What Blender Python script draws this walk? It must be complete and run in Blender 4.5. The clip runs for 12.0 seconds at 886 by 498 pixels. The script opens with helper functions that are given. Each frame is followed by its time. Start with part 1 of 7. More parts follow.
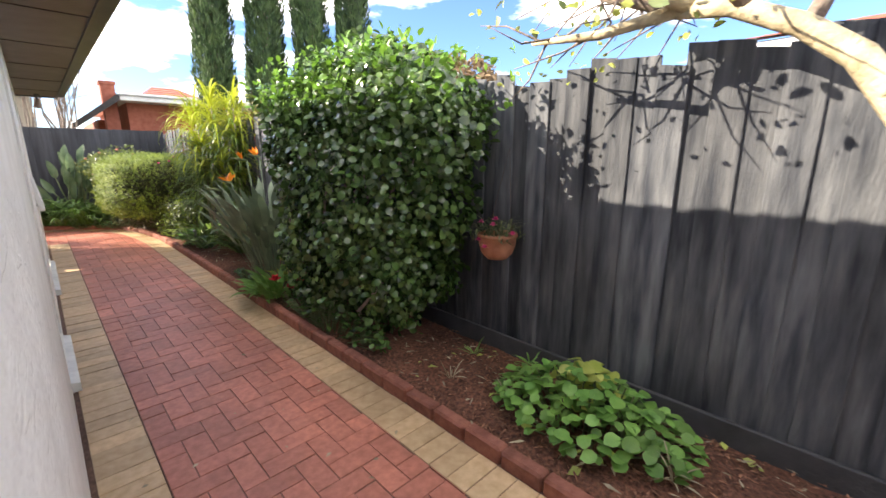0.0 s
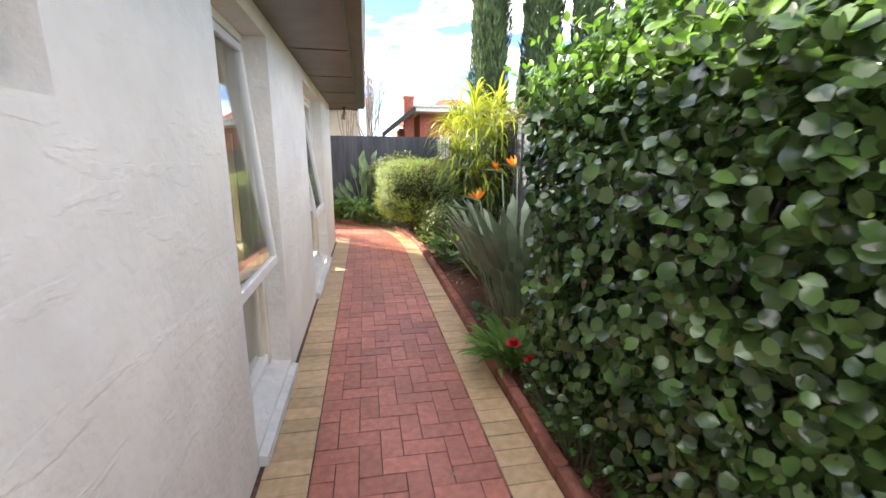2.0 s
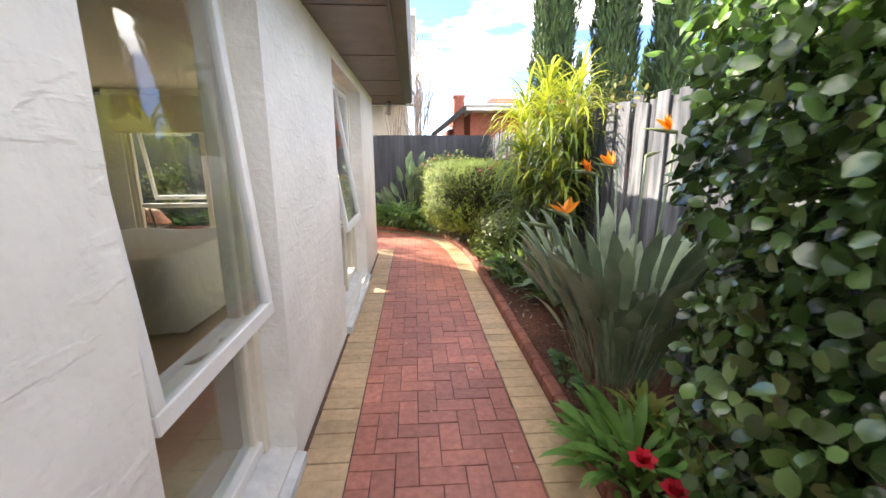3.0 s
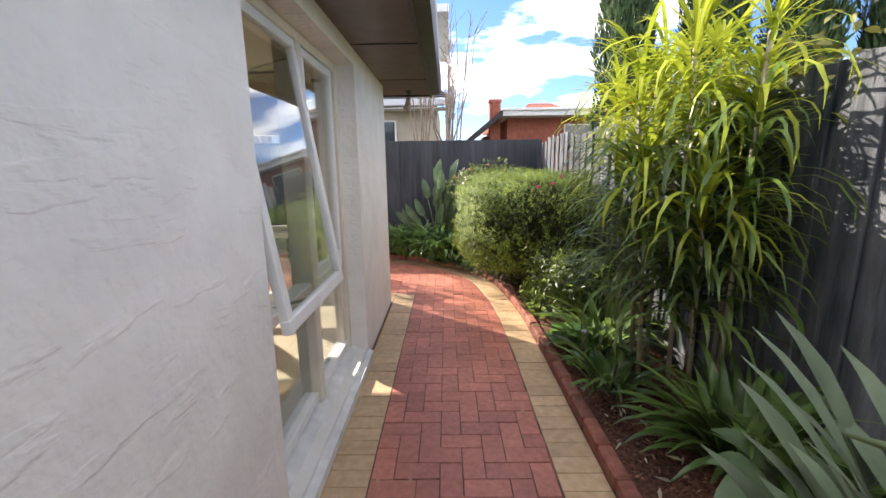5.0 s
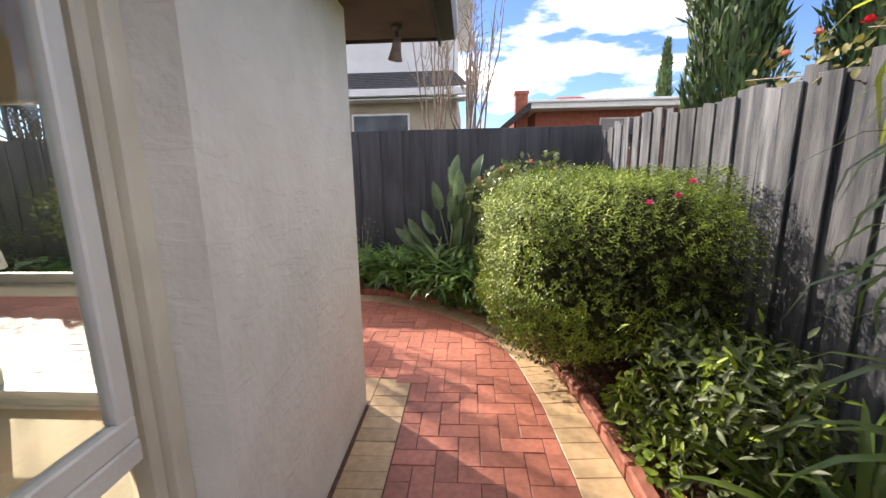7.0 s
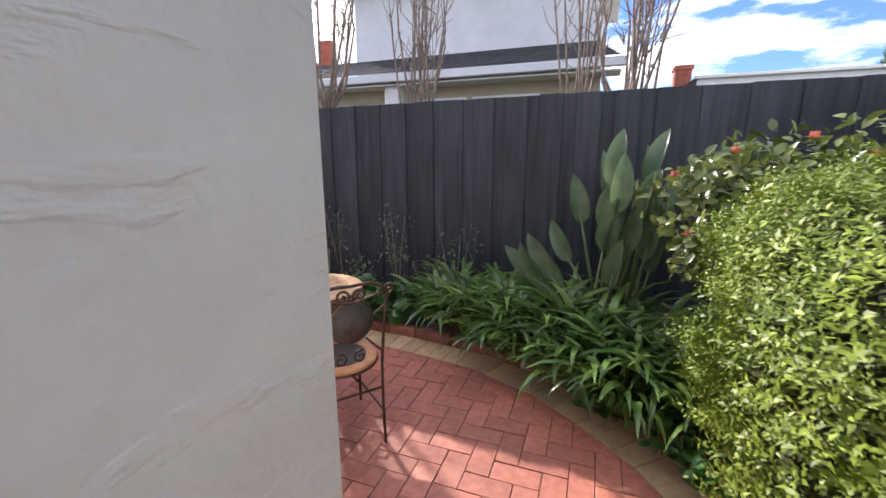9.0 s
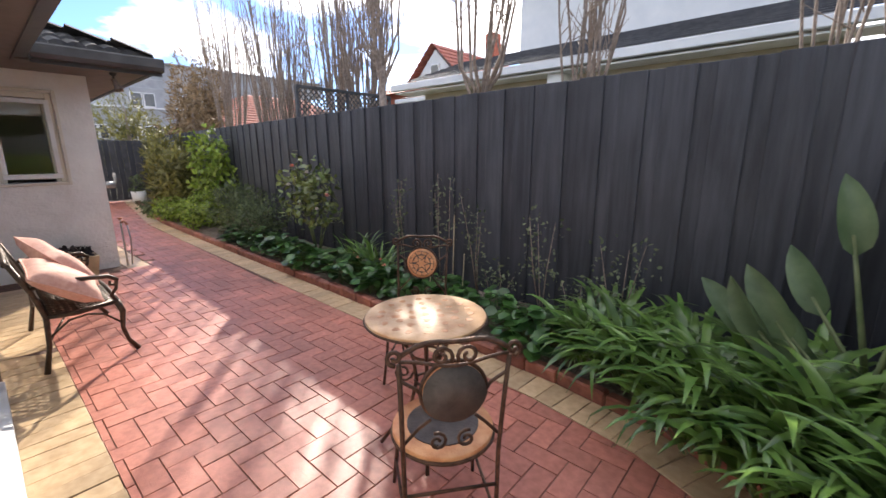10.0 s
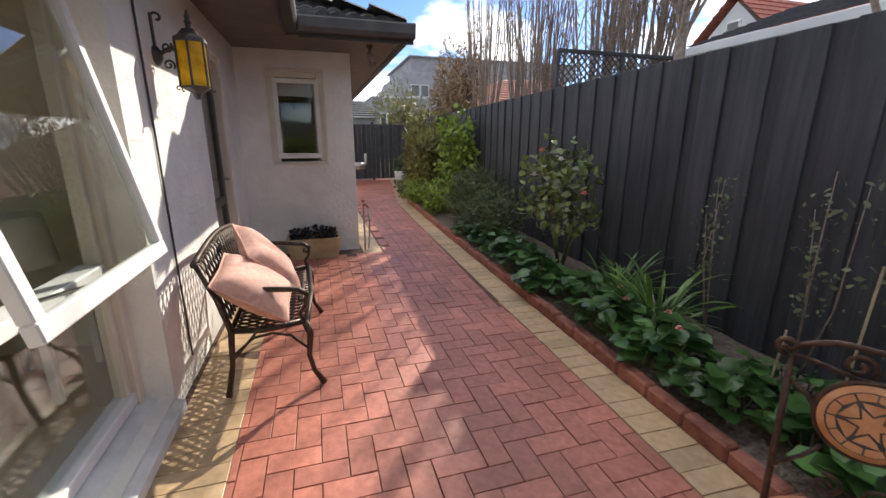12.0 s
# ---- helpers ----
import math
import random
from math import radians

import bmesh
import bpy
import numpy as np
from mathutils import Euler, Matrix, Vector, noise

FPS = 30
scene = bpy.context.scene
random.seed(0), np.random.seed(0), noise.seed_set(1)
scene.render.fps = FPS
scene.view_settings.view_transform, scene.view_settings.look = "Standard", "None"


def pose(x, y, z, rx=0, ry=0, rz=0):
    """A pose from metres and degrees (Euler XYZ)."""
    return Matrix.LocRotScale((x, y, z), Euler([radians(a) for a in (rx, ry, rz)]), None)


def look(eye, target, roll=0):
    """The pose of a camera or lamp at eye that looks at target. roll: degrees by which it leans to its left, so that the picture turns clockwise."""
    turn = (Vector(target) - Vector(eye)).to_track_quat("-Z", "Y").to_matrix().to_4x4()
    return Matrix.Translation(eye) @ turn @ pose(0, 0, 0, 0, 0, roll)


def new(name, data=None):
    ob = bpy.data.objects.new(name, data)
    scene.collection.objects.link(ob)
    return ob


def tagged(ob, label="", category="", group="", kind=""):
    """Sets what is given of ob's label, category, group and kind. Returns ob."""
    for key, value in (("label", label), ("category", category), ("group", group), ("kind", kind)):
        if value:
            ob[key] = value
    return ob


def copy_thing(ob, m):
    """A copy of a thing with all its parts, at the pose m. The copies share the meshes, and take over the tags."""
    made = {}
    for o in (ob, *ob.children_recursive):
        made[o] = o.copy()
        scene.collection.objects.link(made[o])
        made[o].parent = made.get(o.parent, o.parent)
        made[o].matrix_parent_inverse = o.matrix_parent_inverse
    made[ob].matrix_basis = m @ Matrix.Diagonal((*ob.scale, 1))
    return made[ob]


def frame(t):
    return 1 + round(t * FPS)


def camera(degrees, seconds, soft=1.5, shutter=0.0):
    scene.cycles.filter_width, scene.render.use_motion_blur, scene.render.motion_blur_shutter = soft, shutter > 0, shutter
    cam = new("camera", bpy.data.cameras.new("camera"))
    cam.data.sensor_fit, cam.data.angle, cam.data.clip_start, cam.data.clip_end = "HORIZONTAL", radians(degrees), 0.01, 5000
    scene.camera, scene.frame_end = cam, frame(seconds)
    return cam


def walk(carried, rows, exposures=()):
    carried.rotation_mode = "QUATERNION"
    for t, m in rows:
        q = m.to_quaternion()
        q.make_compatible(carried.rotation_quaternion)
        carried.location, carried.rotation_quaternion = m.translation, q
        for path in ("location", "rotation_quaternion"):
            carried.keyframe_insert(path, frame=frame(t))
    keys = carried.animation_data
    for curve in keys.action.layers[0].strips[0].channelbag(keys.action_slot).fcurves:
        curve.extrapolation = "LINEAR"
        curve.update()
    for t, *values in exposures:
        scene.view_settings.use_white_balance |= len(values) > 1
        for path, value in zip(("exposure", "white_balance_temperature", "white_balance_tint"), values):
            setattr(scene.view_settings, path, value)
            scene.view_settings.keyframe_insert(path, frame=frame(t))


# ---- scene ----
cam = camera(94.1, 12.0, 1.5, 0.13)
PATH = [
    (0, (-0.061, 0.062, 1.482), (1.297, 1.459, 1.031), 0.1),
    (0.5, (0.165, 0.339, 1.475), (1.236, 1.97, 1.035), 0.2),
    (1, (0.345, 0.608, 1.494), (1.132, 2.394, 1.055), 0.3),
    (1.5, (0.424, 0.992, 1.514), (0.966, 2.865, 1.073), 0.3),
    (2, (0.466, 1.429, 1.558), (0.824, 3.345, 1.113), 0.5),
    (2.5, (0.504, 1.96, 1.534), (0.731, 3.898, 1.092), 0.4),
    (3, (0.506, 2.474, 1.523), (0.638, 4.421, 1.085), -0.2),
    (5, (0.552, 4.441, 1.54), (0.53, 6.401, 1.145), -0.7),
    (5.5, (0.566, 4.987, 1.542), (0.518, 6.949, 1.155), -0.9),
    (6, (0.566, 5.527, 1.543), (0.495, 7.488, 1.157), -1.1),
    (6.5, (0.574, 6.069, 1.533), (0.481, 8.028, 1.143), -1.2),
    (8.5, (0.378, 8.04, 1.467), (-0.051, 9.947, 1.045), 0.0),
    (9, (0.29, 8.473, 1.448), (-0.383, 10.308, 1.023), -0.1),
    (9.5, (0.196, 8.868, 1.436), (-0.799, 10.55, 1.013), -0.1),
    (10, (0.007, 9.133, 1.434), (-1.282, 10.595, 0.985), -0.3),
    (10.5, (-0.254, 9.375, 1.404), (-1.787, 10.576, 0.949), -0.0),
    (11, (-0.581, 9.566, 1.402), (-2.284, 10.503, 0.931), 0.0),
    (11.5, (-0.98, 9.68, 1.377), (-2.782, 10.396, 0.887), 0.1),
    (12, (-1.383, 9.817, 1.39), (-3.234, 10.374, 0.878), 0.1),
]
EXPOSURES = [(0, 2.48, 7400, 12), (1.5, 2.72, 7150, 11.5), (3, 2.8, 7300, 12.5), (5, 2.15, 6950, 13), (5.5, 2.22, 7150, 13), (6.6, 1.97, 7350, 14.5), (8.5, 1.45, 6450, 18.5), (9.5, 1.9, 6700, 13), (10, 1.8, 6700, 11.5), (11, 1.38, 6800, 10.5), (12, 1.3, 6800, 9.5)]
walk(cam, [(t, look(eye, target, roll)) for t, eye, target, roll in PATH], EXPOSURES)

# ---- sky and sun ----
SUN_FROM = Vector((-0.77, 0.638, 0.57)).normalized()
world = bpy.data.worlds.new("sky")
scene.world = world
world.use_nodes = True
wn, wl = world.node_tree.nodes, world.node_tree.links
wn.clear()
sky = wn.new("ShaderNodeTexSky")
sky.sky_type, sky.sun_disc = "NISHITA", False
sky.sun_elevation = math.asin(SUN_FROM.z)
sky.sun_rotation = math.atan2(SUN_FROM.x, SUN_FROM.y)
sky.air_density, sky.dust_density, sky.ozone_density = 1.0, 0.25, 2.2
wco = wn.new("ShaderNodeTexCoord")
wmap = wn.new("ShaderNodeMapping")
wmap.inputs["Scale"].default_value = (1.0, 1.0, 3.2)
wl.new(wco.outputs["Generated"], wmap.inputs["Vector"])
cloud = wn.new("ShaderNodeTexNoise")
cloud.inputs["Scale"].default_value, cloud.inputs["Detail"].default_value = 2.6, 7.0
cloud.inputs["Roughness"].default_value = 0.55
wl.new(wmap.outputs["Vector"], cloud.inputs["Vector"])
cr = wn.new("ShaderNodeValToRGB")
cr.color_ramp.elements[0].position, cr.color_ramp.elements[1].position = 0.47, 0.64
wl.new(cloud.outputs["Fac"], cr.inputs["Fac"])
wmix = wn.new("ShaderNodeMix")
wmix.data_type = "RGBA"
wmix.inputs[7].default_value = (8.6, 8.5, 8.3, 1)
wl.new(cr.outputs["Color"], wmix.inputs[0])
deep = wn.new("ShaderNodeMix")
deep.data_type, deep.blend_type = "RGBA", "MULTIPLY"
deep.inputs[0].default_value = 1.0
deep.inputs[7].default_value = (0.25, 0.33, 0.49, 1)
wl.new(sky.outputs["Color"], deep.inputs[6])
wl.new(deep.outputs[2], wmix.inputs[6])
wbg = wn.new("ShaderNodeBackground")
wbg.inputs["Strength"].default_value = 0.15
wl.new(wmix.outputs[2], wbg.inputs["Color"])
wout = wn.new("ShaderNodeOutputWorld")
wl.new(wbg.outputs["Background"], wout.inputs["Surface"])

sun = new("sun", bpy.data.lights.new("sun", "SUN"))
sun.data.energy, sun.data.angle, sun.data.color = 2.9, radians(0.55), (1.0, 0.94, 0.85)
sun.matrix_world = look(SUN_FROM * 30, (0, 0, 0))

# ---- materials ----
def mat(name, dark, light, scale=6.0, rough=0.7, bump=0.0, bump_scale=60.0, stain=0.25, stain_scale=0.9, metal=0.0,
        vary="", spread=0.25, stretch=(1, 1, 1), leaf=0.0, spec=0.5, coat=0.0, trowel=0.0):
    """Two-tone procedural surface: grain, broad stains, relief, and a tone that varies from piece to piece."""
    m = bpy.data.materials.new(name)
    m.use_nodes = True
    n, l = m.node_tree.nodes, m.node_tree.links
    b = n["Principled BSDF"]
    geo = n.new("ShaderNodeNewGeometry")
    mp = n.new("ShaderNodeMapping")
    mp.inputs["Scale"].default_value = stretch
    l.new(geo.outputs["Position"], mp.inputs["Vector"])
    no = n.new("ShaderNodeTexNoise")
    no.inputs["Scale"].default_value, no.inputs["Detail"].default_value = scale, 5.0
    l.new(mp.outputs["Vector"], no.inputs["Vector"])
    ramp = n.new("ShaderNodeValToRGB")
    ramp.color_ramp.elements[0].position, ramp.color_ramp.elements[1].position = 0.32, 0.68
    ramp.color_ramp.elements[0].color, ramp.color_ramp.elements[1].color = (*dark, 1), (*light, 1)
    l.new(no.outputs["Fac"], ramp.inputs["Fac"])
    col = ramp.outputs["Color"]
    if stain:
        big = n.new("ShaderNodeTexNoise")
        big.inputs["Scale"].default_value, big.inputs["Detail"].default_value = stain_scale, 4.0
        l.new(geo.outputs["Position"], big.inputs["Vector"])
        rg = n.new("ShaderNodeMapRange")
        rg.inputs["From Min"].default_value, rg.inputs["From Max"].default_value = 0.3, 0.7
        rg.inputs["To Min"].default_value, rg.inputs["To Max"].default_value = 1 - stain, 1 + stain * 0.4
        l.new(big.outputs["Fac"], rg.inputs["Value"])
        hs = n.new("ShaderNodeHueSaturation")
        l.new(rg.outputs["Result"], hs.inputs["Value"])
        l.new(col, hs.inputs["Color"])
        col = hs.outputs["Color"]
    if vary:
        if vary == "object":
            src = n.new("ShaderNodeObjectInfo").outputs["Random"]
        else:
            src = geo.outputs["Random Per Island"]
        r2 = n.new("ShaderNodeMapRange")
        r2.inputs["To Min"].default_value, r2.inputs["To Max"].default_value = 1 - spread, 1 + spread
        l.new(src, r2.inputs["Value"])
        h2 = n.new("ShaderNodeHueSaturation")
        l.new(r2.outputs["Result"], h2.inputs["Value"])
        l.new(col, h2.inputs["Color"])
        col = h2.outputs["Color"]
    l.new(col, b.inputs["Base Color"])
    b.inputs["Roughness"].default_value, b.inputs["Metallic"].default_value = rough, metal
    b.inputs["Specular IOR Level"].default_value = spec
    b.inputs["Coat Weight"].default_value = coat
    if bump:
        fine = n.new("ShaderNodeTexNoise")
        fine.inputs["Scale"].default_value, fine.inputs["Detail"].default_value = bump_scale, 4.0
        l.new(mp.outputs["Vector"], fine.inputs["Vector"])
        bp = n.new("ShaderNodeBump")
        bp.inputs["Strength"].default_value, bp.inputs["Distance"].default_value = bump, 0.02
        height = fine.outputs["Fac"]
        if trowel:
            # raised trowel dabs with soft edges, here and there
            dab = n.new("ShaderNodeTexNoise")
            dab.inputs["Scale"].default_value, dab.inputs["Detail"].default_value, dab.inputs["Distortion"].default_value = 3.2, 4.0, 0.3
            flat = n.new("ShaderNodeMapping")
            flat.inputs["Scale"].default_value = (1.1, 1.1, 4.2)
            flat.inputs["Rotation"].default_value = (0.18, 0.12, 0)
            l.new(geo.outputs["Position"], flat.inputs["Vector"])
            l.new(flat.outputs["Vector"], dab.inputs["Vector"])
            edge = n.new("ShaderNodeMapRange")
            edge.inputs["From Min"].default_value, edge.inputs["From Max"].default_value = 0.565, 0.615
            edge.inputs["To Max"].default_value = trowel
            l.new(dab.outputs["Fac"], edge.inputs["Value"])
            add = n.new("ShaderNodeMath")
            l.new(height, add.inputs[0])
            l.new(edge.outputs["Result"], add.inputs[1])
            height = add.outputs["Value"]
        l.new(height, bp.inputs["Height"])
        l.new(bp.outputs["Normal"], b.inputs["Normal"])
    if leaf:
        tr = n.new("ShaderNodeBsdfTranslucent")
        l.new(col, tr.inputs["Color"])
        mx = n.new("ShaderNodeMixShader")
        mx.inputs["Fac"].default_value = leaf
        out = n["Material Output"]
        l.new(b.outputs["BSDF"], mx.inputs[1])
        l.new(tr.outputs["BSDF"], mx.inputs[2])
        l.new(mx.outputs["Shader"], out.inputs["Surface"])
    return m


def glass_mat(name, tint=(0.93, 0.96, 0.95)):
    m = bpy.data.materials.new(name)
    m.use_nodes = True
    n, l = m.node_tree.nodes, m.node_tree.links
    n.remove(n["Principled BSDF"])
    t = n.new("ShaderNodeBsdfTransparent")
    t.inputs["Color"].default_value = (*tint, 1)
    g = n.new("ShaderNodeBsdfGlossy")
    g.inputs["Roughness"].default_value = 0.01
    f = n.new("ShaderNodeLayerWeight")
    f.inputs["Blend"].default_value = 0.5
    pw = n.new("ShaderNodeMath")
    pw.operation = "POWER"
    pw.inputs[1].default_value = 4.0
    l.new(f.outputs["Facing"], pw.inputs[0])
    ma = n.new("ShaderNodeMapRange")
    ma.inputs["To Min"].default_value = 0.045
    l.new(pw.outputs["Value"], ma.inputs["Value"])
    x = n.new("ShaderNodeMixShader")
    l.new(ma.outputs["Result"], x.inputs["Fac"])
    l.new(t.outputs["BSDF"], x.inputs[1])
    l.new(g.outputs["BSDF"], x.inputs[2])
    l.new(x.outputs["Shader"], n["Material Output"].inputs["Surface"])
    return m


STUCCO = mat("stucco", (0.775, 0.755, 0.71), (0.85, 0.835, 0.795), 5, 0.8, 0.42, 26, 0.08, 1.3, trowel=0.28)
CREAM = mat("cream_paint", (0.66, 0.61, 0.50), (0.74, 0.69, 0.58), 5, 0.5, 0.08, 90, 0.08)
WHITE = mat("white_paint", (0.76, 0.76, 0.74), (0.84, 0.84, 0.82), 7, 0.4, 0.1, 80, 0.08)
SILLW = mat("worn_sill_paint", (0.62, 0.63, 0.62), (0.82, 0.82, 0.80), 9, 0.55, 0.15, 70, 0.12, 3.0)
SOFFIT = mat("soffit_brown", (0.11, 0.083, 0.066), (0.155, 0.122, 0.10), 6, 0.45, 0.05, 60, 0.15)
GUTTER = mat("gutter_charcoal", (0.05, 0.047, 0.045), (0.08, 0.075, 0.072), 6, 0.4, 0.03, 60, 0.15)
TILE = mat("roof_tile_dark", (0.05, 0.047, 0.047), (0.10, 0.095, 0.09), 12, 0.8, 0.3, 50, 0.25, vary="island", spread=0.3)
RED = mat("red_paver", (0.41, 0.142, 0.097), (0.56, 0.212, 0.15), 24, 0.47, 0.12, 140, 0.28, 1.6, spec=0.55, vary="object", spread=0.16)
REDJ = mat("red_paver_far", (0.41, 0.142, 0.097), (0.56, 0.212, 0.15), 24, 0.47, 0.12, 140, 0.28, 1.6, spec=0.55, vary="island", spread=0.16)
YEL = mat("buff_paver", (0.50, 0.34, 0.19), (0.63, 0.455, 0.275), 20, 0.45, 0.08, 140, 0.22, 1.8, vary="object", spread=0.14)
YELJ = mat("buff_paver_far", (0.50, 0.34, 0.19), (0.63, 0.455, 0.275), 20, 0.45, 0.08, 140, 0.22, 1.8, vary="island", spread=0.14)
EDGE = mat("edging_brick", (0.24, 0.082, 0.055), (0.38, 0.145, 0.10), 18, 0.75, 0.35, 90, 0.35, 2.2, vary="object", spread=0.2)
JOINT = mat("joint_sand", (0.09, 0.05, 0.038), (0.19, 0.11, 0.08), 30, 0.95, 0.3, 150, 0.3, 3)
PALE = mat("weathered_paling", (0.028, 0.034, 0.046), (0.155, 0.162, 0.172), 6, 0.85, 0.4, 45, 0.45, 1.1, vary="object", spread=0.35, stretch=(2.6, 2.6, 0.34))
DARKP = mat("charcoal_paling", (0.034, 0.037, 0.046), (0.064, 0.068, 0.080), 7, 0.6, 0.35, 45, 0.3, 1.2, vary="object", spread=0.22, stretch=(3, 3, 0.22), spec=0.4)
DARKW = mat("charcoal_timber", (0.045, 0.047, 0.052), (0.075, 0.077, 0.082), 7, 0.6, 0.3, 45, 0.25)
MULCH = mat("bark_mulch", (0.075, 0.03, 0.018), (0.25, 0.105, 0.065), 45, 0.95, 0.9, 80, 0.4, 2.2)
CHIP = mat("bark_chip", (0.11, 0.045, 0.026), (0.36, 0.18, 0.11), 40, 0.9, 0.3, 120, 0.2, vary="island", spread=0.5)
SOIL = mat("garden_soil", (0.10, 0.075, 0.058), (0.24, 0.19, 0.15), 30, 0.95, 0.8, 70, 0.35, 1.8)
GRASS = mat("ground_far", (0.05, 0.055, 0.03), (0.11, 0.11, 0.06), 3, 0.95, 0.3, 20, 0.3, 0.3)
IRON = mat("rusted_iron", (0.055, 0.035, 0.026), (0.15, 0.085, 0.06), 40, 0.55, 0.3, 160, 0.25, 6, metal=0.55)
BRONZE = mat("bronze_cast_iron", (0.045, 0.032, 0.024), (0.10, 0.07, 0.05), 30, 0.4, 0.2, 120, 0.2, 5, metal=0.6)
TERRA = mat("terracotta", (0.42, 0.16, 0.085), (0.60, 0.27, 0.16), 14, 0.7, 0.2, 90, 0.2, 4)
MOS_A = mat("mosaic_sand", (0.50, 0.27, 0.13), (0.73, 0.49, 0.29), 11, 0.4, 0.2, 140, 0.25, 5, vary="island", spread=0.15)
MOS_B = mat("mosaic_rust", (0.44, 0.19, 0.085), (0.62, 0.32, 0.16), 18, 0.6, 0.2, 140, 0.2, 5, vary="island", spread=0.15)
MOS_C = mat("mosaic_terracotta", (0.56, 0.24, 0.11), (0.72, 0.38, 0.20), 18, 0.5, 0.2, 140, 0.2, 5, vary="island", spread=0.2)
SLATE = mat("dark_slate_disc", (0.05, 0.042, 0.042), (0.10, 0.085, 0.08), 16, 0.6, 0.25, 110, 0.2, 4)
CUSH = mat("pink_cushion_cloth", (0.70, 0.38, 0.30), (0.82, 0.51, 0.42), 30, 0.9, 0.4, 260, 0.12, 4)
AMBER = mat("amber_glass", (0.62, 0.40, 0.03), (0.88, 0.66, 0.08), 9, 0.12, 0.15, 40, 0.25, 14, leaf=0.6)
GLASS = glass_mat("window_glass")
CARPET = mat("beige_carpet", (0.56, 0.47, 0.33), (0.66, 0.56, 0.41), 40, 0.95, 0.3, 200, 0.1)
ROOMW = mat("room_cream", (0.76, 0.70, 0.57), (0.82, 0.76, 0.63), 4, 0.8, 0.03, 60, 0.06)
LINEN = mat("cream_linen", (0.78, 0.74, 0.65), (0.86, 0.82, 0.73), 12, 0.9, 0.2, 120, 0.06)
BLIND = mat("cream_blind", (0.78, 0.72, 0.58), (0.86, 0.80, 0.66), 20, 0.85, 0.1, 200, 0.05, leaf=0.6)
CURT = mat("taupe_curtain", (0.20, 0.15, 0.10), (0.30, 0.23, 0.16), 14, 0.9, 0.2, 160, 0.1)
DARKV = mat("black_leaf", (0.012, 0.010, 0.010), (0.04, 0.03, 0.03), 30, 0.7, 0, 1, 0)
BARK_P = mat("pale_bark", (0.36, 0.29, 0.17), (0.62, 0.52, 0.34), 12, 0.8, 0.4, 50, 0.35, 5)
BARK_D = mat("grey_brown_bark", (0.17, 0.13, 0.105), (0.34, 0.27, 0.22), 20, 0.85, 0.3, 60, 0.2, 3)
REDBR = mat("house_brick", (0.30, 0.085, 0.05), (0.42, 0.14, 0.09), 5, 0.85, 0.2, 40, 0.15, 0.6)
ROOFRED = mat("red_roof_tile", (0.30, 0.10, 0.07), (0.46, 0.17, 0.12), 6, 0.8, 0.3, 10, 0.2, 0.6, vary="island", spread=0.2)
ROOFSL = mat("slate_roof", (0.06, 0.062, 0.07), (0.10, 0.10, 0.11), 6, 0.7, 0.2, 12, 0.2, 0.5, vary="island", spread=0.2)
RENDERW = mat("white_render", (0.60, 0.62, 0.64), (0.68, 0.69, 0.70), 2, 0.85, 0.05, 30, 0.08, 0.4)
RENDERG = mat("grey_render", (0.28, 0.29, 0.30), (0.36, 0.37, 0.38), 2, 0.85, 0.05, 30, 0.1, 0.3)
DKGLASS = mat("dark_window", (0.03, 0.035, 0.045), (0.06, 0.07, 0.085), 2, 0.08, 0, 1, 0)
METAL = mat("dull_metal", (0.35, 0.34, 0.33), (0.50, 0.49, 0.47), 20, 0.4, 0.1, 80, 0.1, metal=0.9)
# foliage
L_GLOSS = mat("glossy_round_leaf", (0.050, 0.115, 0.028), (0.125, 0.215, 0.055), 5, 0.24, 0.08, 40, 0.25, 2, vary="island", spread=0.55, leaf=0.18, spec=0.8)
L_YOUNG = mat("fresh_tip_leaf", (0.13, 0.29, 0.035), (0.22, 0.42, 0.06), 5, 0.3, 0, 1, 0.1, 2, vary="island", spread=0.3, leaf=0.35)
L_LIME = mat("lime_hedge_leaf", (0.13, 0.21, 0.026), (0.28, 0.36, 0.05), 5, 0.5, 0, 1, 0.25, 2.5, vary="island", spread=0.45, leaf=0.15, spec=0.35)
L_BIRD = mat("grey_green_blade", (0.15, 0.21, 0.13), (0.26, 0.33, 0.21), 6, 0.4, 0.1, 50, 0.2, 3, vary="island", spread=0.3, leaf=0.15)
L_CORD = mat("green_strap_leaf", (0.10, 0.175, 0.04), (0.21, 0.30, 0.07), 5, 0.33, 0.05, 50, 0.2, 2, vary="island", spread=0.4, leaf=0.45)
# lighter, yellower strap leaf: sunlight on the crowns is in its colour
L_CORDY = mat("yellow_green_sunlit_strap_leaf", (0.30, 0.38, 0.03), (0.48, 0.52, 0.06), 5, 0.35, 0.05, 50, 0.15, 2, vary="island", spread=0.3, leaf=0.42)
L_STRAP = mat("clump_strap_leaf", (0.085, 0.165, 0.04), (0.18, 0.28, 0.07), 5, 0.3, 0.05, 50, 0.2, 2, vary="object", spread=0.4, leaf=0.3, spec=0.6)
L_AGAP = mat("dark_strap_leaf", (0.068, 0.15, 0.03), (0.16, 0.27, 0.06), 5, 0.28, 0.05, 50, 0.2, 2, vary="object", spread=0.4, leaf=0.2, spec=0.6)
L_NIC = mat("broad_paddle_leaf", (0.10, 0.165, 0.08), (0.165, 0.235, 0.12), 8, 0.38, 0.12, 40, 0.2, 4, vary="object", spread=0.2, leaf=0.25)
